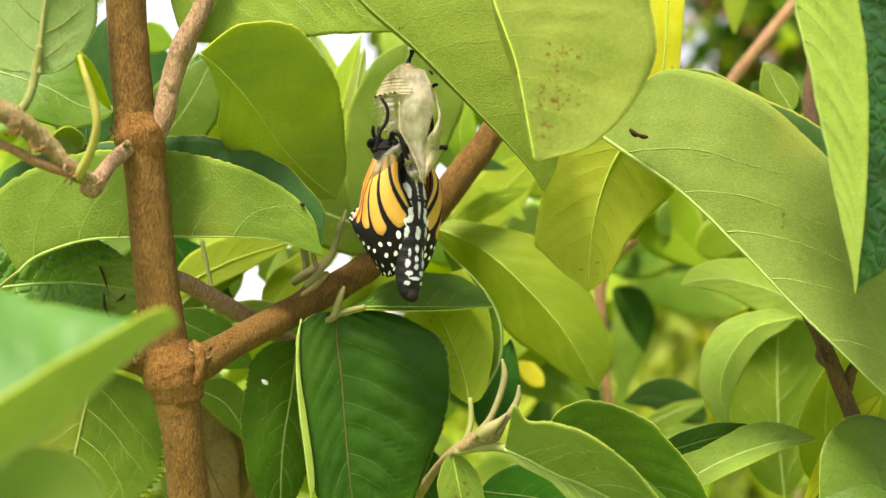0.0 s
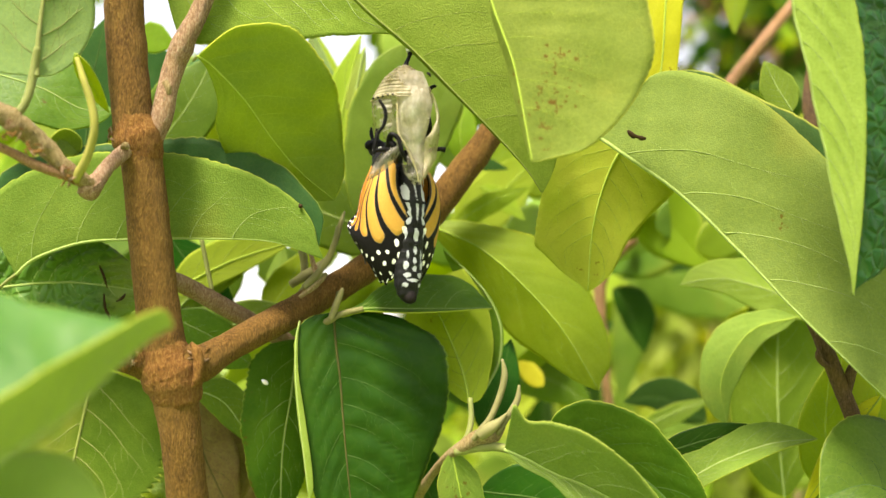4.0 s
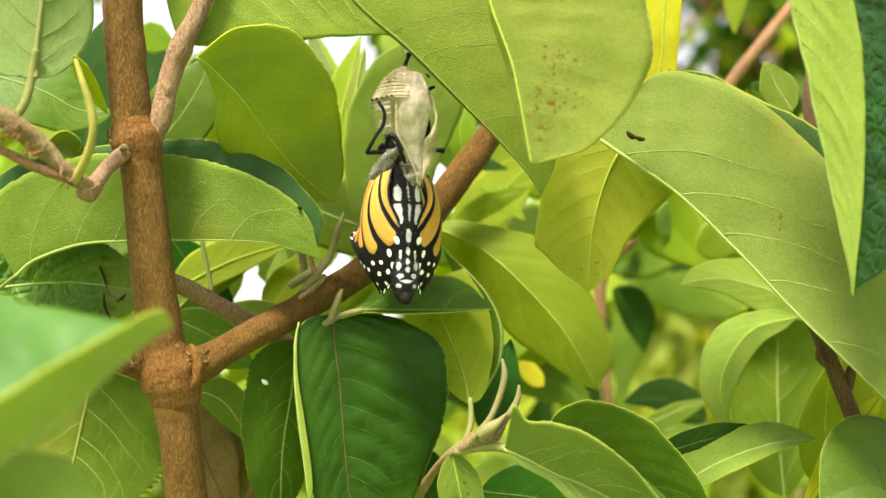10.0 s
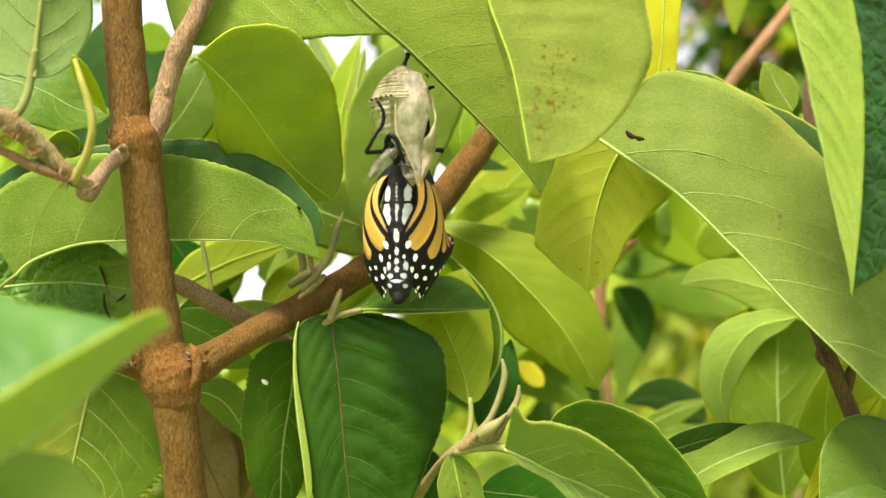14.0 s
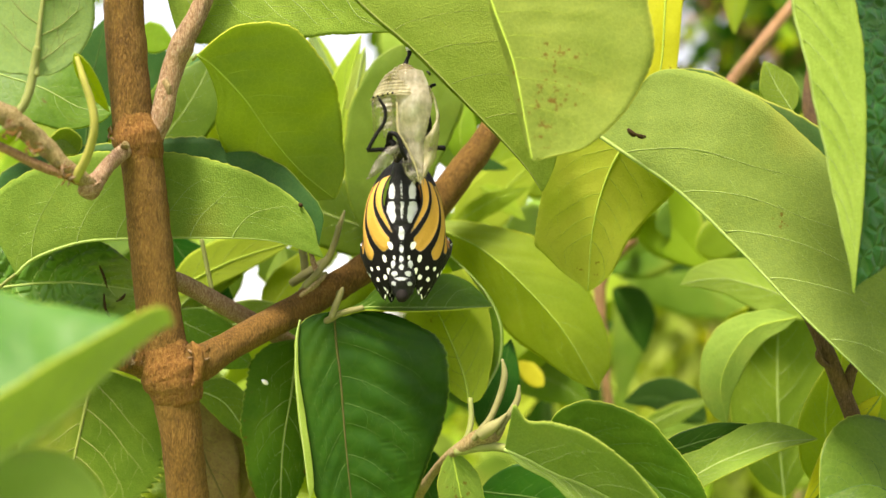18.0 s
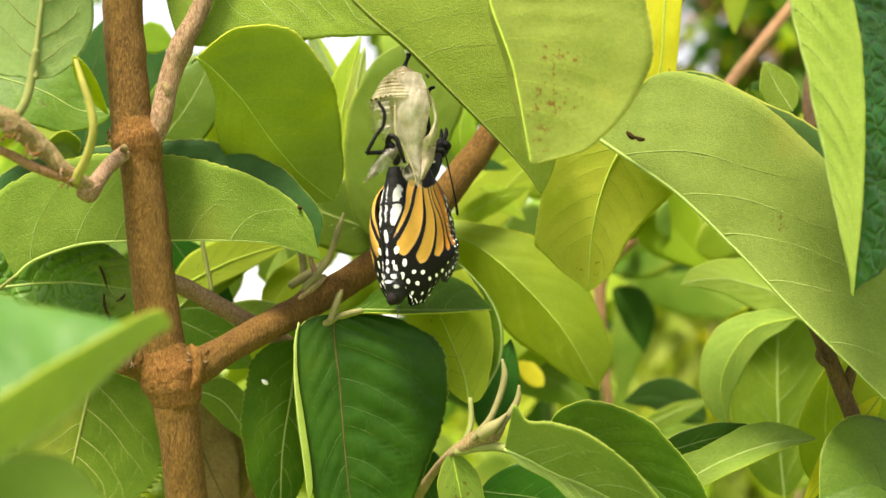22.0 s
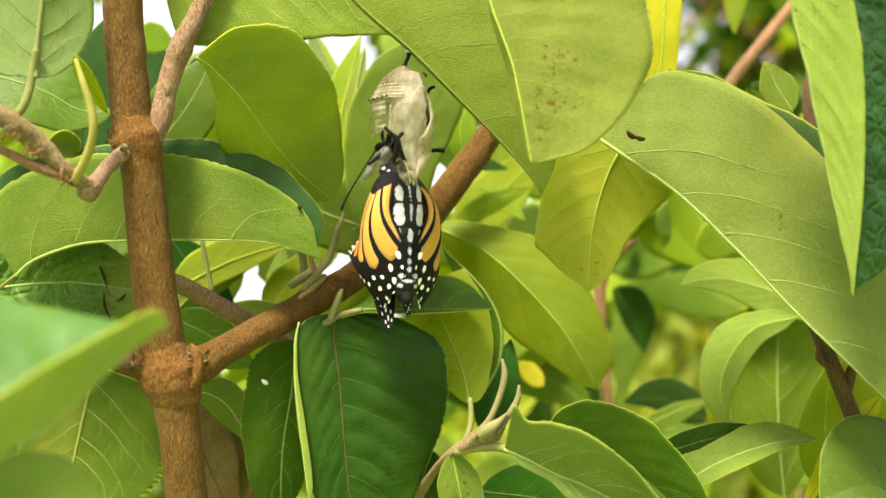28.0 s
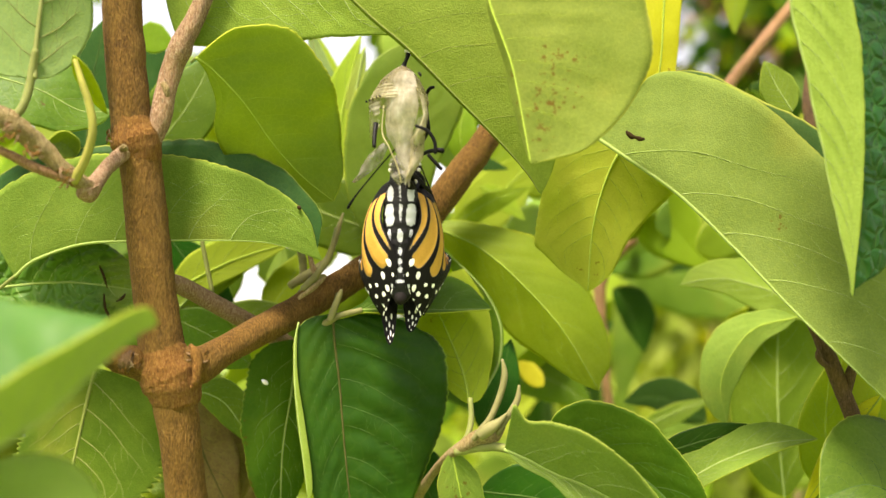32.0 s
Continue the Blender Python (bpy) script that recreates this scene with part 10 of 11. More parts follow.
clump("shrub", (1.19, 2.6, 2.3), (0.55, 0.6, 0.66), 4600, 0.05, [TOP_DARK, TOP_MID, BARK_DARK, TOP_LIME], "tall dark green shrub in the distance", 11)
clump("shrub", (0.85, 3.9, 0.95), (0.75, 0.5, 0.85), 5200, 0.085, [TOP_LIME, UND_LIGHT, UND_LIGHT], "light green rounded shrub on the lawn", 15)
clump("shrub", (0.2, 5.5, 0.7), (1.6, 0.8, 0.75), 3500, 0.07, [TOP_LIME, TOP_LIME, UND_LIME], "low rounded green shrub on the lawn", 12)
clump("shrub", (-2.2, 5.0, 0.75), (1.2, 0.8, 0.8), 3000, 0.07, [TOP_MID, TOP_LIME, TOP_DARK], "low rounded green shrub on the lawn", 13)
clump("hedge", (3.1, 9.0, 1.5), (3.3, 0.9, 1.7), 9000, 0.22, [TOP_MID, TOP_LIME, UND_LIME], "dense light green hedge at the far side of the lawn", 21)
clump("shrub", (3.2, 6.5, 1.2), (1.4, 1.0, 1.3), 3000, 0.08, [TOP_MID, TOP_LIME], "rounded green shrub on the lawn", 14)


# ---- the empty chrysalis ----
def shell_mat(name, dark, mid, light, clear):
    """Thin dried skin: streaked, glossy, partly see-through; 'age' browns it."""
    m, nt, nodes, links, b = mat_base(name)
    tc = nodes.new("ShaderNodeTexCoord").outputs["Object"]
    mp = nodes.new("ShaderNodeMapping")
    mp.inputs["Scale"].default_value = (1, 1, 0.35)
    links.new(tc, mp.inputs["Vector"])
    n1, n2 = noise_tex(nt, 520, 6, 0.65, mp.outputs["Vector"]), noise_tex(nt, 260, 4, 0.6)
    c = ramp(nt, n1, [(0.3, dark), (0.5, mid), (0.7, light)])
    c = mixc(nt, maths(nt, "MULTIPLY", attribute(nt, "age"), 0.8), c, (0.12, 0.085, 0.025))
    ring = smooth_step(nt, attribute(nt, "ring"), 0.0, 1.0)
    c = mixc(nt, maths(nt, "MULTIPLY", ring, 0.5), c, (0.07, 0.055, 0.02))
    links.new(c, b.inputs["Base Color"])
    b.inputs["Roughness"].default_value = 0.22
    b.inputs["Specular IOR Level"].default_value = 0.55
    links.new(bump(nt, maths(nt, "SUBTRACT", n1, ring), 0.7, 0.0012), b.inputs["Normal"])
    tr = nodes.new("ShaderNodeBsdfTranslucent")
    links.new(c, tr.inputs["Color"])
    tp = nodes.new("ShaderNodeBsdfTransparent")
    tp.inputs["Color"].default_value = (0.95, 0.93, 0.8, 1)
    m1, m2 = nodes.new("ShaderNodeMixShader"), nodes.new("ShaderNodeMixShader")
    m1.inputs[0].default_value = 0.4
    links.new(b.outputs[0], m1.inputs[1])
    links.new(tr.outputs[0], m1.inputs[2])
    links.new(maths(nt, "MULTIPLY", smooth_step(nt, n2, 0.25, 0.7), clear), m2.inputs[0])
    links.new(m1.outputs[0], m2.inputs[1])
    links.new(tp.outputs[0], m2.inputs[2])
    links.new(m2.outputs[0], nodes["Material Output"].inputs["Surface"])
    return m


def plain_mat(name, col, rough=0.5, spec=0.4, grain=900):
    m, nt, nodes, links, b = mat_base(name)
    n = noise_tex(nt, grain, 4)
    links.new(mixc(nt, n, [x * 0.6 for x in col], [min(1, x * 1.3) for x in col]), b.inputs["Base Color"])
    b.inputs["Roughness"].default_value, b.inputs["Specular IOR Level"].default_value = rough, spec
    links.new(bump(nt, n, 0.3, 0.0002), b.inputs["Normal"])
    return m


SHELL = shell_mat("chrysalis_skin", (0.20, 0.165, 0.07), (0.36, 0.32, 0.19), (0.55, 0.52, 0.36), 0.5)
SHELL_WHITE = shell_mat("chrysalis_front_skin", (0.30, 0.26, 0.15), (0.46, 0.42, 0.31), (0.62, 0.59, 0.48), 0.58)
SHELL_CLEAR = shell_mat("chrysalis_thin_skin", (0.24, 0.22, 0.14), (0.38, 0.36, 0.27), (0.56, 0.54, 0.45), 0.95)
SHELL_GREY = shell_mat("chrysalis_flap_skin", (0.10, 0.095, 0.065), (0.22, 0.21, 0.165), (0.42, 0.41, 0.36), 0.55)
BLACK = plain_mat("chitin_black", (0.004, 0.0036, 0.0036), 0.5, 0.12)
SILK = plain_mat("silk_white", (0.75, 0.73, 0.68), 0.9, 0.2)
GOLD = plain_mat("chrysalis_ridge", (0.30, 0.26, 0.12), 0.5, 0.5)
K = 0.0001136                      # metres in one unit of the insect's own drawing
CO = Vector((-0.00787, 0.18405, 1.35698))


def shell_at(x, y, z):
    return (CO.x + x * K, CO.y + y * K, CO.z - z * K)


def sheet(name, parent, fn, nu, nv, mat, label="", attrs=None, keep=None):
    """A curved sheet from fn(u, v); attrs are functions of (u, v), keep drops cells."""
    us, vs = np.linspace(0, 1, nu + 1), np.linspace(0, 1, nv + 1)
    V = [fn(u, v) for v in vs for u in us]
    Fc = []
    for j in range(nv):
        for i in range(nu):
            if keep is None or keep((i + 0.5) / nu, (j + 0.5) / nv):
                a = j * (nu + 1) + i
                Fc.append((a, a + 1, a + nu + 2, a + nu + 1))
    at = {k: [f(u, v) for v in vs for u in us] for k, f in (attrs or {}).items()}
    return mesh_part(name, V, Fc, mat, parent, label, attrs=at)


def lerp_keys(x, keys):
    ks = sorted(keys)
    return float(np.interp(x, [k[0] for k in ks], [k[1] for k in ks]))


chrysalis = thing("chrysalis", CO, "empty split chrysalis shell, papery and straw coloured, hanging from a leaf", "chrysalis")


RINGS = (27, 33, 40, 47, 55, 64)


def dome_z(v):
    return 12 + 66 * v


def dome(u, v):
    z = dome_z(v)
    half = lerp_keys(z, [(12, 8), (20, 19), (35, 34), (55, 45), (70, 52), (78, 54)])
    mid = lerp_keys(z, [(12, -1), (40, -4), (78, -5)])
    a = 2 * math.pi * u
    r = half * (1 + 0.02 * math.cos((z - 27) * 0.95))
    return shell_at(mid + r * math.sin(a), -r * 0.85 * math.cos(a), z)


def dome_ring(u, v):
    z = dome_z(v)
    return max(max(0.0, 1 - abs(z - q) / 1.6) for q in RINGS) * (0.5 + 0.5 * noise.noise(Vector((u * 9, z * 0.2, 2))))


def dome_age(u, v):
    z = dome_z(v)
    side = 0.5 + 0.5 * math.sin(2 * math.pi * u)
    return max(0.0, 1 - (z - 12) / 50) * (0.45 + 0.55 * side)


def front(u, v):
    z = 30 + 197 * v
    xl = lerp_keys(z, [(30, -12), (60, -15), (92, -14), (142, -11), (165, 2), (202, 20), (227, 24)])
    xr = lerp_keys(z, [(30, 30), (58, 42), (92, 47), (122, 42), (152, 34), (190, 35), (227, 34)])
    k = u - 0.5
    wob = 1.2 * math.sin(z * 0.09 + u * 5)
    rip = 12 * noise.noise(Vector((u * 6, 3, 1))) * v ** 8
    belly = 10 * math.sin(math.pi * min(1, (z - 30) / 130))
    return shell_at(xl + (xr - xl) * u + wob * 0.6, -36 - belly + 46 * k * k * (1 - 0.4 * v) + wob + v * 6, z + rip)


def left_side(u, v):
    low = 128 + 14 * math.sin(u * 3.0) + 12 * noise.noise(Vector((u * 7, 1, 4)))
    z = 76 + (low - 76) * v
    a = -math.pi * (0.62 - 0.52 * u)
    r = 54 - 5 * v + 1.2 * math.sin(z * 0.6)
    return shell_at(-5 + r * math.sin(a), -r * 0.85 * math.cos(a), z)


def back_side(u, v):
    z = 76 + 62 * v
    a = math.pi * (0.5 + 0.8 * u)
    r = 53 * (1 - 0.2 * v)
    return shell_at(-5 + r * math.sin(a), -r * 0.85 * math.cos(a), z)


def side_strip(u, v):
    """The loose strip that bows out beside the front, wide again below."""
    z = 60 + 158 * v
    xr = lerp_keys(z, [(60, 44), (80, 54), (107, 61), (142, 60), (182, 54), (205, 42), (218, 36)])
    wide = lerp_keys(z, [(60, 4), (85, 6), (120, 7), (138, 14), (150, 24), (182, 20), (218, 4)])
    return shell_at(xr - wide * (1 - u), -24 - 6 * math.sin(math.pi * u) + 4 * math.sin(z * 0.08) - 8 * (1 - u), z)


def wing_case(u, v):
    """Pointed loose flap, its tip hanging out sideways."""
    w = 27 * math.sin(math.pi * (0.14 + 0.86 * v)) ** 0.8 * (1 - 0.2 * v)
    cx, cz = -6 - 56 * v, 158 + 66 * v
    across = u - 0.5
    return shell_at(cx + across * w * 0.8, -40 - 9 * math.cos(math.pi * across) + 2 * math.sin(v * 9 + u * 4), cz + across * w * 0.62)


def lower_case(u, v):
    a = math.pi * (0.15 + 0.7 * u)
    z = 178 + 48 * v
    w = lerp_keys(v, [(0, 8), (0.3, 17), (0.7, 17), (1, 8)])
    return shell_at(6 + 16 * v - w * math.cos(a), -26 - w * 0.8 * math.sin(a) + 1.5 * math.sin(v * 14), z + 3 * math.sin(u * 7))


flat = {"age": lambda u, v: 0.0, "ring": lambda u, v: 0.0}
sheet("cap", chrysalis, dome, 48, 60, SHELL, attrs={"age": dome_age, "ring": dome_ring})
sheet("front_panel", chrysalis, front, 20, 48, SHELL_WHITE, attrs={"age": lambda u, v: max(0.0, 0.35 - v) + 0.25 * max(0.0, v - 0.8) * 5 * 0.5, "ring": lambda u, v: 0.35 * max(0.0, 1 - u * 9) * v})
sheet("side_panel", chrysalis, left_side, 24, 26, SHELL_CLEAR, attrs={"age": lambda u, v: 0.15, "ring": lambda u, v: 0.8 * max(0.0, 1 - abs(v - 0.12) / 0.03) + 0.4 * max(0.0, 1 - abs(v - 0.55) / 0.04)})
sheet("back_panel", chrysalis, back_side, 18, 16, SHELL_CLEAR, attrs=flat)
sheet("side_strip", chrysalis, side_strip, 8, 40, SHELL, "thin loose strip of the shell", attrs=flat)
sheet("wing_case", chrysalis, wing_case, 12, 24, SHELL_GREY, "small loose pointed flap of the shell", attrs={"age": lambda u, v: 0.1, "ring": lambda u, v: 0.5 * max(0.0, 1 - (1 - u) * 12)})
sheet("lower_flap", chrysalis, lower_case, 16, 18, SHELL_CLEAR, attrs=flat)


def k_tube(name, parent, pts, mat, at=shell_at, scale=K, **kw):
    return tube(name, parent, [(*at(*p[:3]), p[3] * scale) for p in pts], mat, **kw)


k_tube("cremaster", chrysalis, [(8, 0, -12, 5), (6, 0, -4, 3.4), (2, 0, 6, 3.8), (0, 0, 14, 6)], BLACK, lump=0.1)
k_tube("silk_pad", chrysalis, [(4, 2, -22, 5), (8, 2, -16, 7), (8, 1, -10, 4)], SILK, lump=0.3, lump_scale=1500.0)
k_tube("ridge", chrysalis, [(-59, -8, 78, 1.5), (-47, -30, 77, 1.5), (-27, -43, 76, 1.5), (-12, -47, 76, 1.0)], GOLD, sides=6)
k_tube("seam", chrysalis, [(-12, -46, 92, 0.9), (-10, -50, 140, 1.2), (4, -50, 166, 1.2), (20, -44, 202, 1.2), (25, -40, 226, 0.8)], GOLD, sides=6)
for x, z in ((-55, 79), (-47, 78), (-38, 77), (-29, 76), (-21, 76)):
    k_tube("ridge_dot", chrysalis, [(x, -30 - (x + 50) * 0.5, z, 1), (x + 1.5, -33 - (x + 50) * 0.5, z, 2.2), (x + 3, -31 - (x + 50) * 0.5, z, 1)], BLACK, sides=6, n=3)
k_tube("spike", chrysalis, [(38, -20, 30, 1.6), (42, -22, 34, 2.4), (44, -22, 38, 1)], BLACK, sides=6, n=3)

# ---- the butterfly ----
U = 0.0001178
BO = Vector((-0.00848, 0.19555, 1.3337))


def bug_at(x, y, z):
    return (BO.x + x * U, BO.y + y * U, BO.z - z * U)


def wing_mat(name, orange, deep):
    m, nt, nodes, links, b = mat_base(name)
    n = noise_tex(nt, 2500, 4, 0.6)
    jag = maths(nt, "MULTIPLY", maths(nt, "SUBTRACT", n, 0.5), 2.4)
    cell = smooth_step(nt, maths(nt, "ADD", attribute(nt, "cell"), jag), 0.0, 0.8)
    spot = smooth_step(nt, maths(nt, "ADD", attribute(nt, "spot"), jag), 0.0, 0.8)
    halo = smooth_step(nt, maths(nt, "ADD", attribute(nt, "cell"), jag), -1.0, 0.2)
    orange_c = mixc(nt, attribute(nt, "tone"), orange, deep)
    orange_c = mixc(nt, 0.35, orange_c, mixc(nt, n, (0.35, 0.3, 0.2), (0.8, 0.75, 0.6)), "OVERLAY")
    c = mixc(nt, maths(nt, "MULTIPLY", halo, 0.25), (0.005, 0.0045, 0.0045), (0.5, 0.42, 0.3))
    c = mixc(nt, cell, c, orange_c)
    c = mixc(nt, spot, c, (0.85, 0.84, 0.82))
    links.new(c, b.inputs["Base Color"])
    b.inputs["Roughness"].default_value = 0.5
    b.inputs["Specular IOR Level"].default_value = 0.1
    wr = maths(nt, "ADD", maths(nt, "MULTIPLY", n, 0.5), smooth_step(nt, attribute(nt, "cell"), -3, 6))
    links.new(bump(nt, wr, 0.5, 0.0005), b.inputs["Normal"])
    return m


HIND = wing_mat("hindwing_scales", (0.43, 0.245, 0.052), (0.41, 0.145, 0.013))
FORE = wing_mat("forewing_scales", (0.44, 0.165, 0.015), (0.42, 0.13, 0.010))


def belly_mat():
    m, nt, nodes, links, b = mat_base("abdomen_fur")
    n = noise_tex(nt, 1800, 5, 0.7)
    jag = maths(nt, "MULTIPLY", maths(nt, "SUBTRACT", n, 0.5), 7.5)
    s = smooth_step(nt, maths(nt, "ADD", attribute(nt, "spot"), jag), -0.3, 1.2)
    links.new(mixc(nt, s, (0.006, 0.006, 0.007), (0.47, 0.49, 0.54)), b.inputs["Base Color"])
    b.inputs["Roughness"].default_value = 0.5
    b.inputs["Specular IOR Level"].default_value = 0.2
    links.new(bump(nt, n, 0.6, 0.0004), b.inputs["Normal"])
    return m


BELLY = belly_mat()
butterfly = thing("butterfly", BO, "newly emerged orange and black butterfly clinging to its empty chrysalis", "butterfly")


def ell(x, z, cx, cz, rx, rz):
    """Signed reach inside an ellipse, in drawing units."""
    return (1 - math.hypot((x - cx) / rx, (z - cz) / rz)) * min(rx, rz)


def abdomen_at(u, v):
    z = -30 + 241 * v
    r = lerp_keys(z, [(-30, 18), (0, 24), (30, 31), (60, 33), (90, 31), (120, 27), (150, 26), (175, 24), (195, 18), (206, 10), (211, 1)])
    ring = 1 + 0.02 * math.cos(z * 0.35)
    a = 2 * math.pi * u
    return (r * ring * math.sin(a), -14 - r * 0.95 * ring * math.cos(a), z)


BELLY_MARKS = [(-18, 21, 6.5, 17), (18, 21, 6.5, 17), (-19, 52, 8.5, 19), (19, 52, 8.5, 19), (-18, 65, 8.5, 15), (18, 65, 8.5, 15), (-1, 18, 2.2, 16), (1, 50, 3.4, 21), (0, 94, 5.5, 14),
               (0, 121, 4.5, 8), (0, 138, 4.2, 6), (0, 152, 5, 5.5), (-19, 92, 4, 12), (19, 92, 4, 12), (-13, 128, 2.5, 9), (13, 128, 2.5, 9), (-15, 146, 4.5, 8), (15, 146, 4.5, 8),
               (-12, 163, 6, 5), (12, 163, 6, 5), (0, 172, 12, 3), (-14, 180, 5, 4), (14, 180, 5, 4)]


def belly_spot(u, v):
    x, y, z = abdomen_at(u, v)
    if y > -14:
        return -6.0
    band = 1.8 - abs(z - 36) if z < 60 else 1.8 - abs(z - 79)
    return min(max(ell(x, z, *s) for s in BELLY_MARKS), -band * 2)


torso = mesh_part("abdomen", [bug_at(*abdomen_at(i / 56, j / 90)) for j in range(91) for i in range(57)],
                  [(j * 57 + i, j * 57 + i + 1, (j + 1) * 57 + i + 1, (j + 1) * 57 + i) for j in range(90) for i in range(56)],
                  BELLY, butterfly, "black furry abdomen with white patches", origin=BO,
                  attrs={"spot": [belly_spot(i / 56, j / 90) for j in range(91) for i in range(57)]})
k_tube("abdomen_tip", torso, [(0, -22, 194, 11), (0, -25, 203, 11), (1, -25, 210, 7)], plain_mat("abdomen_tip", (0.009, 0.007, 0.006), 0.75, 0.15), bug_at, U, sides=14, n=5)
k_tube("thorax", torso, [(0, 4, 20, 21), (0, 14, 4, 23), (0, 28, -12, 25), (0, 56, -40, 28), (0, 80, -64, 20), (0, 86, -72, 12)], BLACK, bug_at, U, sides=18, n=6, lump=0.06, lump_scale=1500.0)
k_tube("head", torso, [(0, 86, -68, 10), (0, 98, -80, 17), (0, 104, -92, 16), (0, 104, -102, 7)], BLACK, bug_at, U, sides=16, n=6)
feelers = []
for sx in (-1, 1):
    k_tube("eye", torso, [(sx * 11, 98, -80, 4), (sx * 15, 101, -87, 10), (sx * 15, 102, -96, 4)], BLACK, bug_at, U, sides=12, n=5)
    k_tube("palp", torso, [(sx * 5, 106, -98, 3), (sx * 6, 112, -112, 4), (sx * 6, 112, -124, 2)], BLACK, bug_at, U, sides=8, n=4)
    feelers.append(k_tube("antenna", torso, [(sx * 8, 100, -92, 1.3), (sx * 26, 92, -50, 1.4), (sx * 46, 84, 0, 1.5), (sx * 56, 80, 28, 2.0), (sx * 60, 78, 44, 2.8), (sx * 61, 78, 50, 1.2)], BLACK, bug_at, U, sides=8, n=6))
    for px, py, pz, r in ((22, 18, -8, 4.5), (26, 44, -34, 4), (20, 32, -28, 3.5), (26, 62, -48, 3), (15, 92, -74, 3.5), (8, 84, -78, 3)):
        k_tube("thorax_dot", torso, [(sx * px - 2, py - 8, pz, r * 0.5), (sx * px, py - 11, pz, r), (sx * px + 2, py - 8, pz, r * 0.5)], SILK, bug_at, U, sides=8, n=3)


HIND_FORM = spline([(-50, -8, 16, -24, 30, -16, 50), (-28, -15, 0, -44, 18, -30, 46), (15, -29, -28, -62, -2, -46, 50), (60, -32, -37, -70, -6, -58, 54), (105, -17, -42, -69, -4, -63, 58),
                    (140, -6, -44, -63, -2, -84, 54), (172, -6, -42, -53, 4, -70, 48), (200, -8, -38, -36, 12, -48, 42)], 10)
HIND_EDGE = spline([(0, 142), (0.1, 160), (0.2, 175), (0.3, 190), (0.42, 199), (0.55, 194), (0.75, 173), (0.9, 158), (1, 140)], 8)
HIND_ARC = 122.0


def hind_z(u, v):
    return -50 + (np.interp(u, HIND_EDGE[:, 0], HIND_EDGE[:, 1]) + 50) * v


def hind_at(sx):
    def f(u, v):
        zf = -50 + 250 * v
        xf, yf, xo, yo, xb, yb = (np.interp(zf, HIND_FORM[:, 0], HIND_FORM[:, k]) for k in range(1, 7))
        k1, k2, k3 = (1 - u) * (1 - 2 * u), 4 * u * (1 - u), u * (2 * u - 1)
        scallop = 2.6 * math.sin(u * 50) * v ** 8
        x = k1 * xf + k2 * xo + k3 * xb
        crease = 1.2 * math.sin(u * 26 + 1) * math.sin(math.pi * min(1, v * 1.2))
        return bug_at(-sx * x, k1 * yf + k2 * yo + k3 * yb + crease, hind_z(u, v) + scallop)
    return f


# veins of the hindwing: heights, places across and half widths
HIND_VEINS = [spline(run, 8) for run in (
    [(-50, 0.22, 2.0), (-10, 0.20, 3.0), (20, 0.17, 3.4), (45, 0.125, 3.6), (70, 0.09, 3.6), (92, 0.055, 3.4), (112, 0.02, 3.0)],
    [(-50, 0.30, 1.4), (-10, 0.33, 1.8), (20, 0.375, 2.6), (45, 0.385, 4.0), (70, 0.36, 4.8), (92, 0.315, 5.2), (112, 0.265, 5.4), (130, 0.22, 5.6)],
    [(-50, 0.40, 1.4), (-10, 0.45, 1.6), (20, 0.53, 1.8), (45, 0.60, 2.2), (70, 0.61, 2.8), (92, 0.575, 3.4), (112, 0.53, 3.8), (130, 0.48, 4.0)],
    [(-50, 0.50, 1.2), (-10, 0.55, 1.5), (20, 0.62, 1.6), (45, 0.71, 1.8), (70, 0.76, 2.0), (92, 0.76, 2.4), (112, 0.73, 3.0)],
    [(-50, 0.62, 1.2), (-10, 0.66, 1.5), (20, 0.74, 1.6), (45, 0.83, 1.8), (70, 0.87, 2.0), (92, 0.88, 2.4), (112, 0.86, 3.0)])]


def soft_min(p, q, k=13.0):
    h = max(k - abs(p - q), 0.0) / k
    return min(p, q) - h * h * k * 0.25


def hind_cell(u, v):
    z = hind_z(u, v)
    d = 99.0
    for run in HIND_VEINS:
        uv, half = np.interp(z, run[:, 0], run[:, 1]), np.interp(z, run[:, 0], run[:, 2])
        d = min(d, abs(u - uv) * HIND_ARC - half)
    end = np.interp(u, [0, 0.06, 0.12, 0.19, 0.25, 0.30, 0.37, 0.46, 0.54, 0.64, 0.74, 0.84, 0.92, 1], [84, 96, 112, 120, 118, 120, 131, 130, 118, 118, 108, 106, 98, 84])
    d = soft_min(d, end - z, 9.0)
    tip = np.interp(u, [0, 0.2, 0.4, 0.6, 1], [-22, -12, 0, -6, -20])
    return min(d, z - tip, (0.955 - u) * HIND_ARC, u * HIND_ARC - 3.6)


HIND_DOTS = [(0.10, 108, 5, 9.5), (0.19, 131, 5.5, 8.5), (0.06, 129, 3, 5.5), (0.30, 145, 4.4, 5), (0.155, 149, 5.4, 7.5), (0.42, 147, 4.6, 5), (0.24, 163, 4.2, 6.2), (0.09, 164, 3.4, 6), (0.36, 164, 5, 4.6),
             (0.52, 157, 5, 5), (0.63, 150, 4.8, 4.6), (0.30, 180, 3.8, 4.6), (0.18, 178, 3.8, 4.2), (0.44, 180, 4, 4.2), (0.57, 174, 4.2, 3.8), (0.70, 163, 4.2, 3.8), (0.76, 143, 5.6, 4), (0.84, 127, 4.2, 3.6),
             (0.86, 150, 5.6, 3.8), (0.92, 120, 2.6, 2.6), (0.96, 140, 2.6, 2.6)]
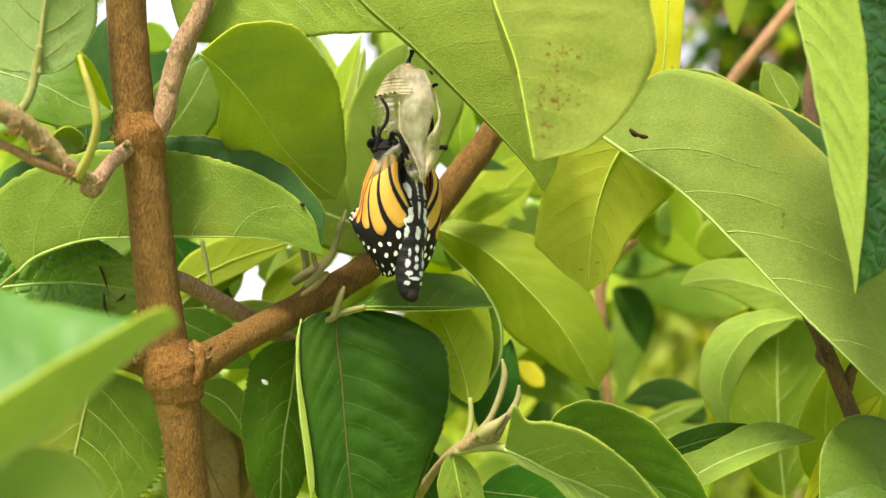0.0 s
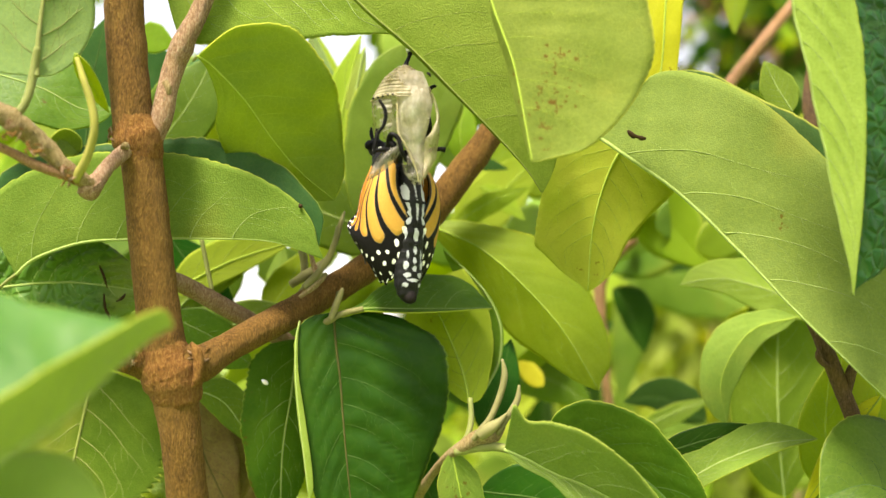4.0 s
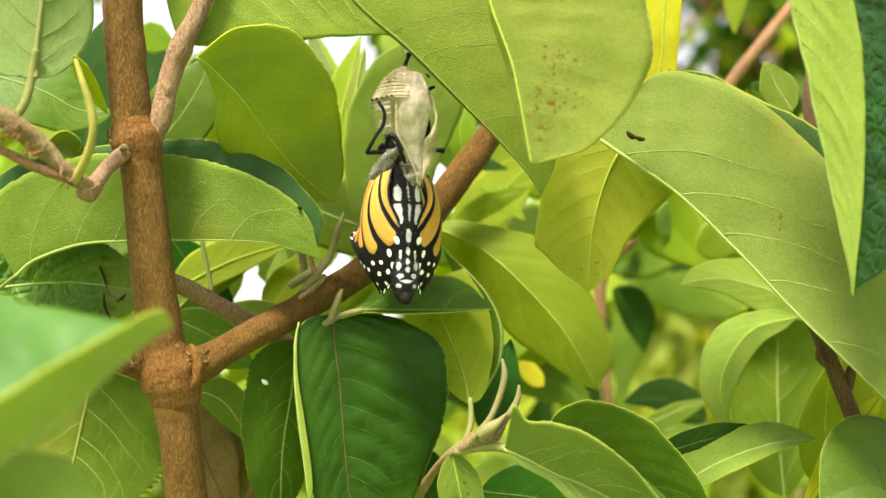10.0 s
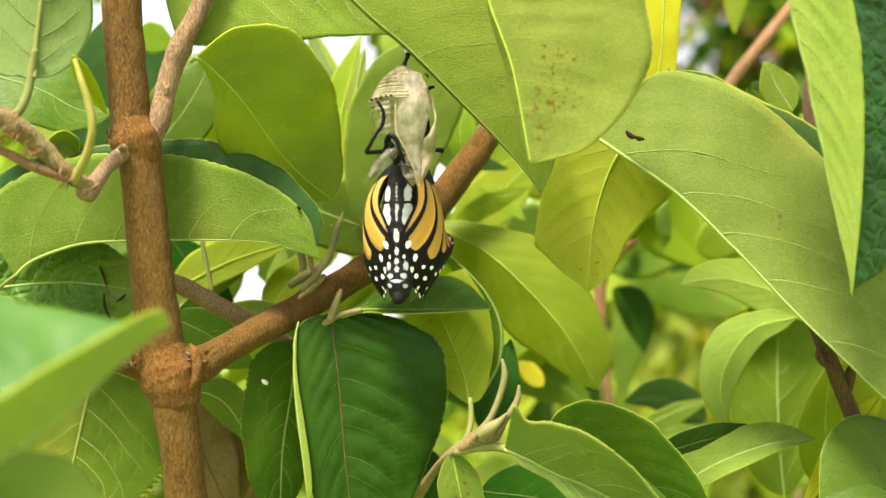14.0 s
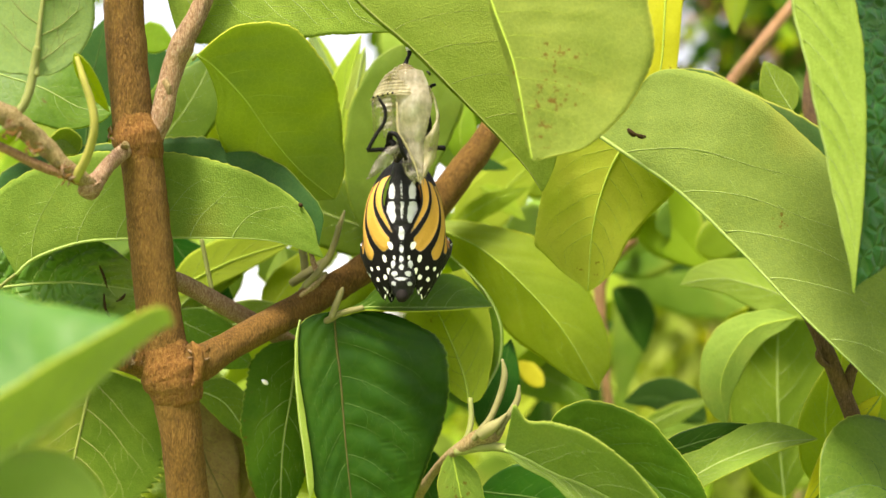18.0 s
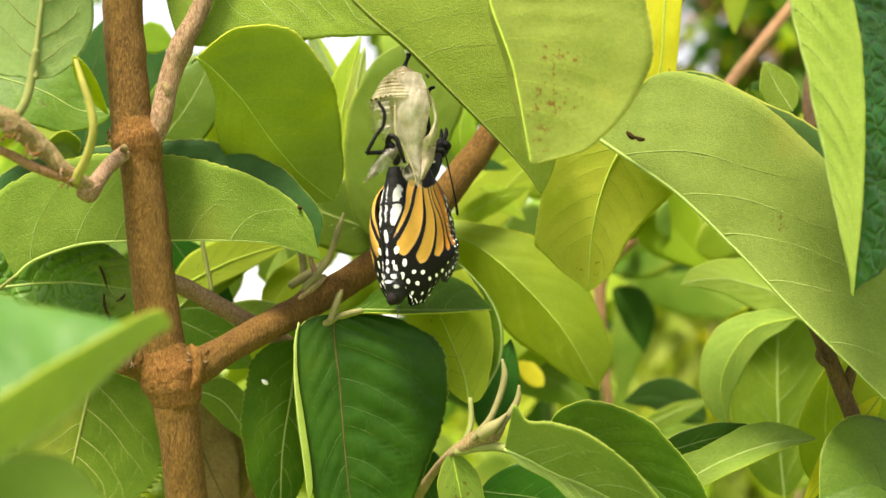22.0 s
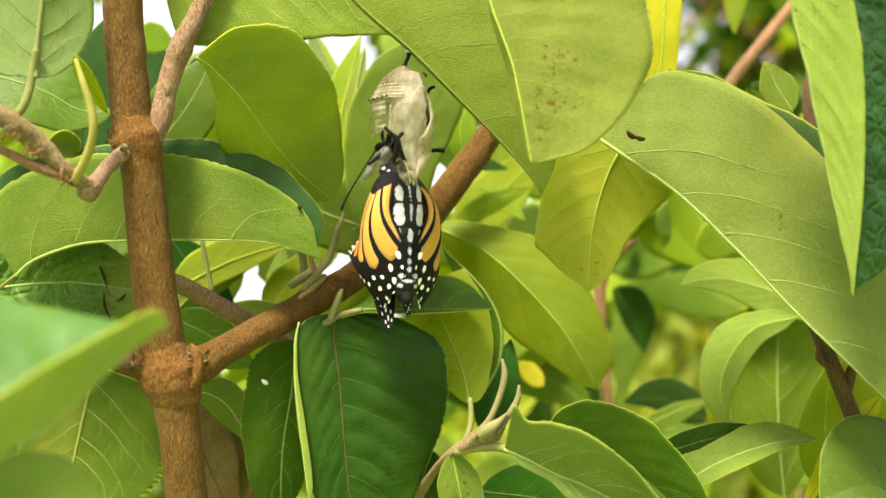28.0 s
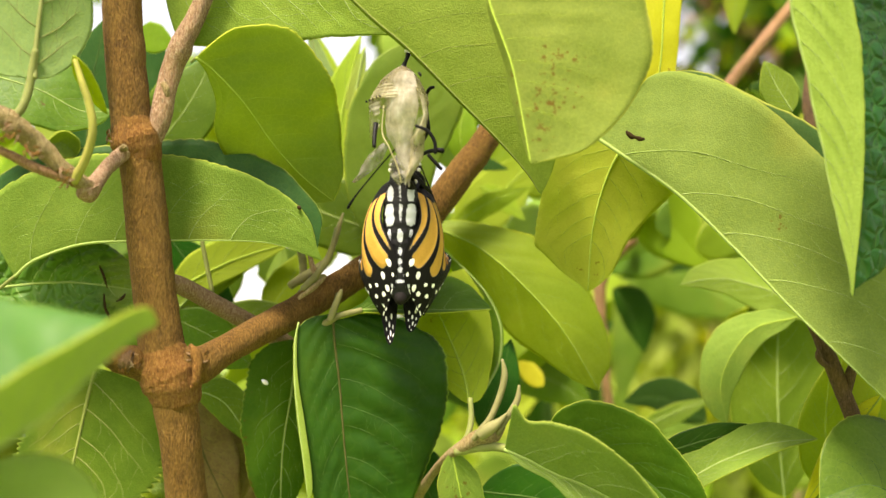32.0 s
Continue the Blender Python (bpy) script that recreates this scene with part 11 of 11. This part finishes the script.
HIND_DOTS += [(0.935, 36 + 10.5 * i, 1.8, 2.8) for i in range(8)] + [(0.975, 30 + 9.5 * i, 1.7, 2.6) for i in range(10)]
_jit = random.Random(3)
HIND_DOTS = [(a + _jit.uniform(-0.012, 0.012), b + _jit.uniform(-1.6, 1.6), rx * _jit.uniform(0.66, 0.84), rz * _jit.uniform(0.72, 0.92)) for a, b, rx, rz in HIND_DOTS]


def hind_spot(u, v):
    z = hind_z(u, v)
    rim = min(1.7 - abs(hind_z(u, 1) - 3.0 - z), 4.2 * math.sin(u * 70 + 0.6) + 0.4) if u > 0.04 else -9.0
    return max(rim, max(ell(u * HIND_ARC, z, a * HIND_ARC, b, rx, rz) for a, b, rx, rz in HIND_DOTS))


def fore_at(sx):
    def f(u, v):
        z = -48 + 206 * v
        y0 = np.interp(v, [0, 0.3, 0.7, 0.85, 1], [30, 34, 40, 44, 52])
        y1 = np.interp(v, [0, 0.08, 0.2, 0.42, 0.75, 0.88, 1], [52, 82, 104, 122, 132, 118, 92])
        x = np.interp(v, [0, 0.3, 0.7, 1], [10, 26, 40, 46]) * (1 - 0.5 * u) + 9 * math.sin(math.pi * u) * (1 - v * 0.6)
        return bug_at(sx * x, y0 + (y1 - y0) * u, z)
    return f


def fore_tip_at(sx):
    def f(u, v):
        z = 120 + (92 if sx < 0 else 70) * v
        y = np.interp(v, [0, 0.5, 0.8, 1], [30, 24, 16, 10])
        half = np.interp(v, [0, 0.45, 0.8, 0.95, 1], [34, 25, 16, 9, 2])
        return bug_at((-28 if sx < 0 else 20) - sx * 6 * v + (u - 0.5) * 2 * half * 0.62, y + (u - 0.5) * half * sx * 1.1, z)
    return f


FORE_DOTS = [(0.95, 0.10 + 0.047 * i, 2.0, 2.6) for i in range(18)] + [(0.87, 0.42 + 0.05 * i, 2.0, 2.6) for i in range(9)] + [(0.84, 0.30, 3, 6), (0.80, 0.42, 3.5, 5), (0.90, 0.22, 2.6, 6), (0.78, 0.86, 5, 4), (0.6, 0.90, 5, 4), (0.4, 0.93, 4, 4), (0.7, 0.95, 4, 3)]
TIP_DOTS = [(0.3, 0.5, 4, 5), (0.66, 0.46, 4, 6), (0.5, 0.62, 4, 6), (0.78, 0.66, 3, 4), (0.25, 0.7, 3, 4), (0.6, 0.78, 4, 6), (0.35, 0.86, 3, 4), (0.55, 0.94, 4, 3), (0.85, 0.82, 3, 4)]


def fore_cell(u, v):
    """One long cell above, then a fan of narrow cells that ends at the dotted border."""
    w, h = 78.0, 206.0
    far = np.interp(v, [0, 0.25, 0.45, 0.62, 0.8], [0.86, 0.78, 0.74, 0.82, 0.7])
    d = min((far - u) * w, (u - 0.02) * w, (v - 0.02) * h, (0.80 - 0.12 * abs(u - 0.5) - v) * h)
    bar = abs(v - 0.40 + 0.10 * (u - 0.5)) * h - 3.2
    d = min(d, bar if u > 0.28 else 99.0)
    runs = ((0.34, 0.30),) if v < 0.40 else ((0.25, 0.22), (0.42, 0.50), (0.55, 0.74))
    for at_top, at_low in runs:
        k = (v if v < 0.40 else v - 0.40) / 0.40
        d = min(d, abs(u - at_top - (at_low - at_top) * k) * w - 2.2)
    return d


hinds, fores = [], []
for sx in (-1, 1):
    w = sheet("hindwing", torso, hind_at(sx), 120, 132, HIND, attrs={"cell": hind_cell, "spot": hind_spot, "tone": lambda u, v: min(1.0, max(0.0, (u - 0.58) * 4.0)) * 0.9})
    hinds.append(w)
    fw = sheet("forewing", torso, fore_at(sx), 40, 110, FORE, attrs={"cell": fore_cell, "spot": lambda u, v: max(ell(u * 78, v * 206, a * 78, b * 206, rx, rz) for a, b, rx, rz in FORE_DOTS), "tone": lambda u, v: u})
    hinds.append(fw)
    tip = sheet("forewing_tip", torso, fore_tip_at(sx), 40, 60, FORE, attrs={"cell": lambda u, v: -9.0, "spot": lambda u, v: max(ell(u * 60, v * 90, a * 60, b * 90, rx, rz) for a, b, rx, rz in TIP_DOTS), "tone": lambda u, v: u})
    fores.append(tip)

legs = []
for pts in ([(56, -74, -158, 2.6), (48, -76, -154, 3.2), (42, -66, -142, 3), (44, -60, -112, 3.2), (46, -62, -92, 3.8), (44, -50, -84, 3.6), (24, 10, -66, 4)],
            [(72, -80, -46, 5.0), (62, -80, -47, 4), (44, -50, -50, 3.6), (14, 20, -52, 4)],
            [(9, -140, -14, 3), (3, -148, -28, 3.6), (-4, -150, -50, 4), (-16, -146, -56, 4.5), (-18, -120, -40, 7), (-8, -40, -40, 8)],
            [(-24, -128, -38, 4), (-14, -140, -44, 5), (-8, -130, -30, 5), (-10, -60, -30, 6)]):
    legs.append(k_tube("leg", butterfly, pts, BLACK, bug_at, U, sides=9, n=6))
# the jointed leg that lets go of the shell
foot = k_tube("tarsus", butterfly, [(-35, -157, -112, 2.2), (-25, -155, -94, 3.0), (-26, -153, -74, 3.0), (-37, -151, -57, 3.0)], BLACK, bug_at, U, sides=9, n=6)
shin = k_tube("tibia", butterfly, [(-37, -151, -57, 3.0), (-45, -150, -43, 3.2), (-53, -148, -28, 3.2)], BLACK, bug_at, U, sides=9, n=6)
thigh = k_tube("femur", butterfly, [(-53, -148, -28, 3.2), (-33, -140, -31, 3.8), (-10, -130, -33, 4.0)], BLACK, bug_at, U, sides=9, n=6)


# ---- a passing fly ----
fly = thing("fly", (-0.02265, 0.18083, 1.3398), "tiny black fly hovering in front of the leaves", "fly")
FO = Vector((-0.02265, 0.18083, 1.3398))


def fly_at(x, y, z):
    return (FO.x + x * U, FO.y + y * U, FO.z - z * U)


k_tube("body", fly, [(-5, 0, 9, 2), (-4, 0, 4, 3.6), (-1, 0, -1, 3.2), (2, 0, -5, 3.4), (4, 0, -9, 1.5)], BLACK, fly_at, U, sides=10, n=5)
for sx in (-1, 1):
    sheet("wing", fly, lambda u, v: fly_at(2 + sx * 9 * v - 4 * v, -2 - 3 * v, -4 + 7 * v + (u - 0.5) * 5 * math.sin(math.pi * (0.1 + 0.85 * v))), 4, 6, SHELL_CLEAR, attrs=flat)
    k_tube("leg", fly, [(0, 0, 0, 0.7), (sx * 6, -2, 4, 0.6), (sx * 7, -2, 11, 0.4)], BLACK, fly_at, U, sides=5, n=3)


# ---- what moves ----
G = Vector((0.0, 0.18896, 1.31986))
AXIS = Vector((0, math.cos(radians(6)), math.sin(radians(6))))
SWAY = []
SWAY += [(0, 0.25, 0.69, 0.68), (0.5, 0.22, 0.31, 0.17), (1, 0.15, 0.32, 0.37), (1.5, 0.10, 0.33, 0.40), (2, 0.09, 0.14, 0.11), (2.5, 0.06, -0.10, 0.43), (3, 0.01, 0.07, 0.34), (3.5, 0.19, 0.34, 0.34), (5.5, 0.10, 0.18, 0.23), (6, 0.10, 0.16, 0.11), (6.5, 0.07, 0.15, 0.10), (7, 0.05, 0.14, 0.07), (7.5, 0.06, -0.00, 0.01), (8, 0.06, -0.00, 0.09), (8.5, 0.05, -0.05, 0.09), (9, 0.10, 0.16, 0.11), (9.5, 0.09, 0.14, 0.11), (10, 0.09, 0.14, 0.11), (10.5, 0.09, 0.14, 0.11), (11, 0.06, 0.11, 0.11)]
SWAY += [(11.5, 0.00, -0.00, 0.17), (12, 0.07, 0.15, 0.10), (12.5, 0.10, 0.16, 0.11), (13, 0.00, 0.00, -0.00), (13.5, -0.07, -0.77, 0.13), (14, 0.07, -0.00, 0.16), (14.5, 0.10, 0.14, 0.17), (16.5, 0.13, 0.32, 0.17), (17, 0.06, 0.17, 0.21), (17.5, 0.19, 0.61, 0.70), (18, 0.07, 0.34, 0.61), (18.5, 0.10, 0.16, 0.11), (19, 0.14, 0.28, 0.18), (19.5, 0.07, 0.30, 0.49), (20, 0.13, 0.19, 0.11), (20.5, 0.13, 0.34, 0.40), (21, 0.10, 0.33, 0.40), (21.5, 0.12, 0.29, 0.10), (22, 0.09, 0.14, 0.06), (22.5, -0.03, -0.05, 0.07)]
SWAY += [(23, 0.07, 0.15, 0.07), (23.5, 0.05, -0.06, 0.07), (24, -0.02, 0.10, 0.36), (24.5, 0.07, 0.17, 0.22), (25, 0.07, 0.17, 0.22), (25.5, 0.07, 0.17, 0.22), (27.5, 0.07, 0.17, 0.22), (28, 0.10, 0.16, 0.16), (28.5, 0.08, 0.15, 0.10), (29, -0.11, -0.16, 0.28), (29.5, -0.09, -0.30, -0.15), (30, -0.22, -0.56, -0.42), (30.2, -0.98, -4.5, -1.44), (30.4, -0.98, -4.3, -1.44), (30.5, -0.98, -2.31, -1.44), (30.6, -0.95, -2.3, -0.7), (30.7, -0.95, -4.7, -1.2), (30.8, -0.9, -2.8, -0.3), (31, -0.61, -1.71, 0.62), (31.5, -0.01, -0.52, -0.44), (32, 0.05, 0.06, 0.11)]


def swayed(base):
    """Rows for a thing that rides on the shrub: turned about the line of sight and shifted, in degrees and millimetres."""
    rows = []
    for t, turn, dx, dz in SWAY:
        m = Matrix.Translation(G + Vector((dx, 0, dz)) * 0.001) @ Matrix.Rotation(radians(turn), 4, AXIS) @ Matrix.Translation(-G)
        rows.append((t, m @ Matrix.Translation(base)))
    return rows


YAW = []
YAW += [(0, 33, 0), (1, 33, 0), (2, 33, 0), (3, 33, 0), (6, 33, 0), (7, 32, 0), (8, 32, 0), (8.3, 32, 0), (8.4, -40, 0), (8.5, -42, 0), (8.6, 0, 0), (8.7, 36, 0), (8.9, 14, 0), (9, 5, 0), (9.3, 8, 0), (10, 16, 0), (10.5, 12, 0), (11, 3, 0), (11.2, 7, 0), (11.4, 7, 0), (11.5, -38, 0), (11.6, -14, 0), (11.7, 16, 0), (12, 14, 0), (12.5, 5, 0), (13, 5, 0), (13.2, 5, 0)]
YAW += [(13.4, 26, 0), (13.5, -6, 3), (13.6, -38, 0), (13.8, 0, 0), (14, -11, 0), (14.5, -8, 0), (16.5, -3, 0), (17, -4, 0), (18, -3, 0), (19, 0, 0), (20, 2, 0), (20.5, 2, 0), (20.8, -30, 0), (21, -26, 0), (21.5, -36, 0), (22, -40, 0), (22.4, -38, 0), (22.6, -6, 0), (22.8, 8, 0), (23, 20, 0), (23.3, 14, 0), (23.6, 2, 0), (24, -3, 0), (24.5, 5, 0), (25, 3, 0), (25.5, 10, 0), (27.5, 30, 0), (28, 20, 0)]
YAW += [(28.5, 12, 0), (29, 14, 0), (29.3, 6, 0), (29.6, 10, 2), (29.8, 4, 6), (30, 14, 7), (30.2, 8, 7), (30.4, 2, 10), (30.6, -10, 12), (30.7, -12, 12), (30.8, -2, 9), (31, 15, 2), (31.2, 18, 2), (31.4, 28, 0), (31.5, 8, 0), (31.6, -12, 0), (31.8, -14, 0), (32, -3, 0)]


def motions():
    walk(shrub, swayed(ORG[shrub]))
    twist = ((0, 0, 0), (19, 0, 0), (22.4, -2, 0.4), (23, -9, 0.8), (28, -10, 1.2), (30, -14, 1.6), (32, -22, 2.6))
    shell_rows = []
    for t, m in swayed(ORG[chrysalis]):
        turn, lean = (float(np.interp(t, [q[0] for q in twist], [q[k] for q in twist])) for k in (1, 2))
        shell_rows.append((t, m @ Matrix.Rotation(radians(lean), 4, AXIS) @ Matrix.Rotation(radians(turn), 4, "Z")))
    walk(chrysalis, shell_rows)
    walk(butterfly, swayed(ORG[butterfly]))
    walk(torso, [(t, pose(0, 0, 0, 0, roll, turn)) for t, turn, roll in YAW])
    for w in hinds:
        walk(w, [(t, pose(0, 0, -d * U)) for t, d in ((0, -32), (6, -16), (13, 0), (19, 8), (25, 14), (28, 20), (32, 32))])
    for w in fores:
        walk(w, [(t, pose(0, 0, -d * U)) for t, d in ((0, -45), (13, -22), (19, 4), (23, 26), (25, 28), (28, 42), (32, 68))])
    for leg, rows in ((foot, ((0, -35, -112, 0), (22.4, -35, -112, 0), (22.8, -24, -70, -15), (31.1, -24, -68, -15), (31.4, 10, -72, -30), (31.8, 27, -71, -38), (32, 27, -71, -38))),
                      (shin, ((0, -37, -57, -17), (8.2, -37, -57, -17), (8.6, -37, -57, 0), (22.4, -37, -57, 0), (22.6, -8, -58, 5), (22.8, 6, -61, 15), (31.1, 6, -60, 15), (31.4, 30, -40, -30), (31.8, 47, -25, -72), (32, 47, -25, -72))),
                      (thigh, ((0, -41, -30, 0), (8.2, -41, -30, 0), (8.6, -53, -28, 0), (22.4, -53, -28, 0), (22.8, -52, -14, -38), (27, -50, -10, -36), (31.1, -52, -6, -38), (31.4, -46, -20, -60), (31.8, -40, -38, -82), (32, -40, -38, -82)))):
        walk(leg, [(t, pose(x * U, leg.location.y, -z * U, 0, turn, 0)) for t, x, z, turn in rows])
    at = feelers[0].location.copy()
    walk(feelers[0], [(t, pose(at.x + d * U, at.y, at.z, 0, turn, 0)) for t, d, turn in ((0, 44, 0), (8, 44, 0), (9, 14, 0), (22.4, 14, 0), (23, -6, 6), (28, -8, 10), (30.5, -10, 16), (31, -14, 24), (32, -12, 16))])
    for leg in legs[2:]:
        at = leg.location.copy()
        walk(leg, [(t, pose(at.x + dx * U, at.y + abs(dx) * 2.2 * U, at.z - dz * U, 0, turn, 0)) for t, dx, dz, turn in ((0, 0, 0, 0), (31.1, 0, 0, 0), (31.8, 42, 34, -25), (32, 42, 34, -25))])
    walk(fly, [(t, Matrix.Translation(Vector(p))) for t, p in FLIGHT])
    rest = near_leaf.location.copy()
    walk(near_leaf, [(t, pose(rest.x + dx * 0.001, rest.y, rest.z + dz * 0.001)) for t, dx, dz in STIR])


STIR = [(0, 0.1, -0.4), (0.5, 0.1, -0.1), (1, -0.2, -0.1), (2, -0.3, 0.2), (2.5, -0.5, 0.0), (3, 0.1, -0.3), (3.5, -0.1, -0.3), (6, 0.0, -0.2), (8, -0.3, 0.3), (8.5, -0.6, 0.9), (9, -0.1, -0.0), (11, -0.1, -0.1), (11.5, -0.5, 0.4), (12, 0.0, -0.1), (13, 0.0, -0.0), (13.5, -1.1, 1.5), (14, -0.1, -0.1), (17, -0.1, -0.2), (17.5, -0.1, -1.5), (18, -0.1, -0.1), (19, -0.0, -0.4), (20, 0.0, -0.2), (22, -0.2, 0.0), (22.5, -0.2, 0.3), (23, 0.1, -0.1), (25, 0.0, -0.3), (28, -0.6, -0.1), (29, -1.4, 1.0), (30, -1.5, 2.1), (30.5, -1.9, -0.9), (31, -7.1, 3.4), (31.5, -2.0, 0.3), (32, -1.8, 0.3)]
FLIGHT = [(0, (-0.01576, 0.17497, 1.39553)), (6.2, (-0.01576, 0.17497, 1.39553)), (6.4, (-0.02014, 0.17909, 1.35635)), (6.6, (-0.0232, 0.18126, 1.33567)), (6.7, (-0.0243, 0.18141, 1.33425)), (6.8, (-0.02791, 0.18128, 1.33556)), (6.9, (-0.02659, 0.18125, 1.33578)), (7, (-0.02265, 0.18083, 1.3398)), (7.1, (-0.02167, 0.18058, 1.3422)), (7.3, (-0.01795, 0.1784, 1.36288)), (7.5, (-0.01357, 0.17497, 1.39553)), (32, (-0.01357, 0.17497, 1.39553))]
motions()
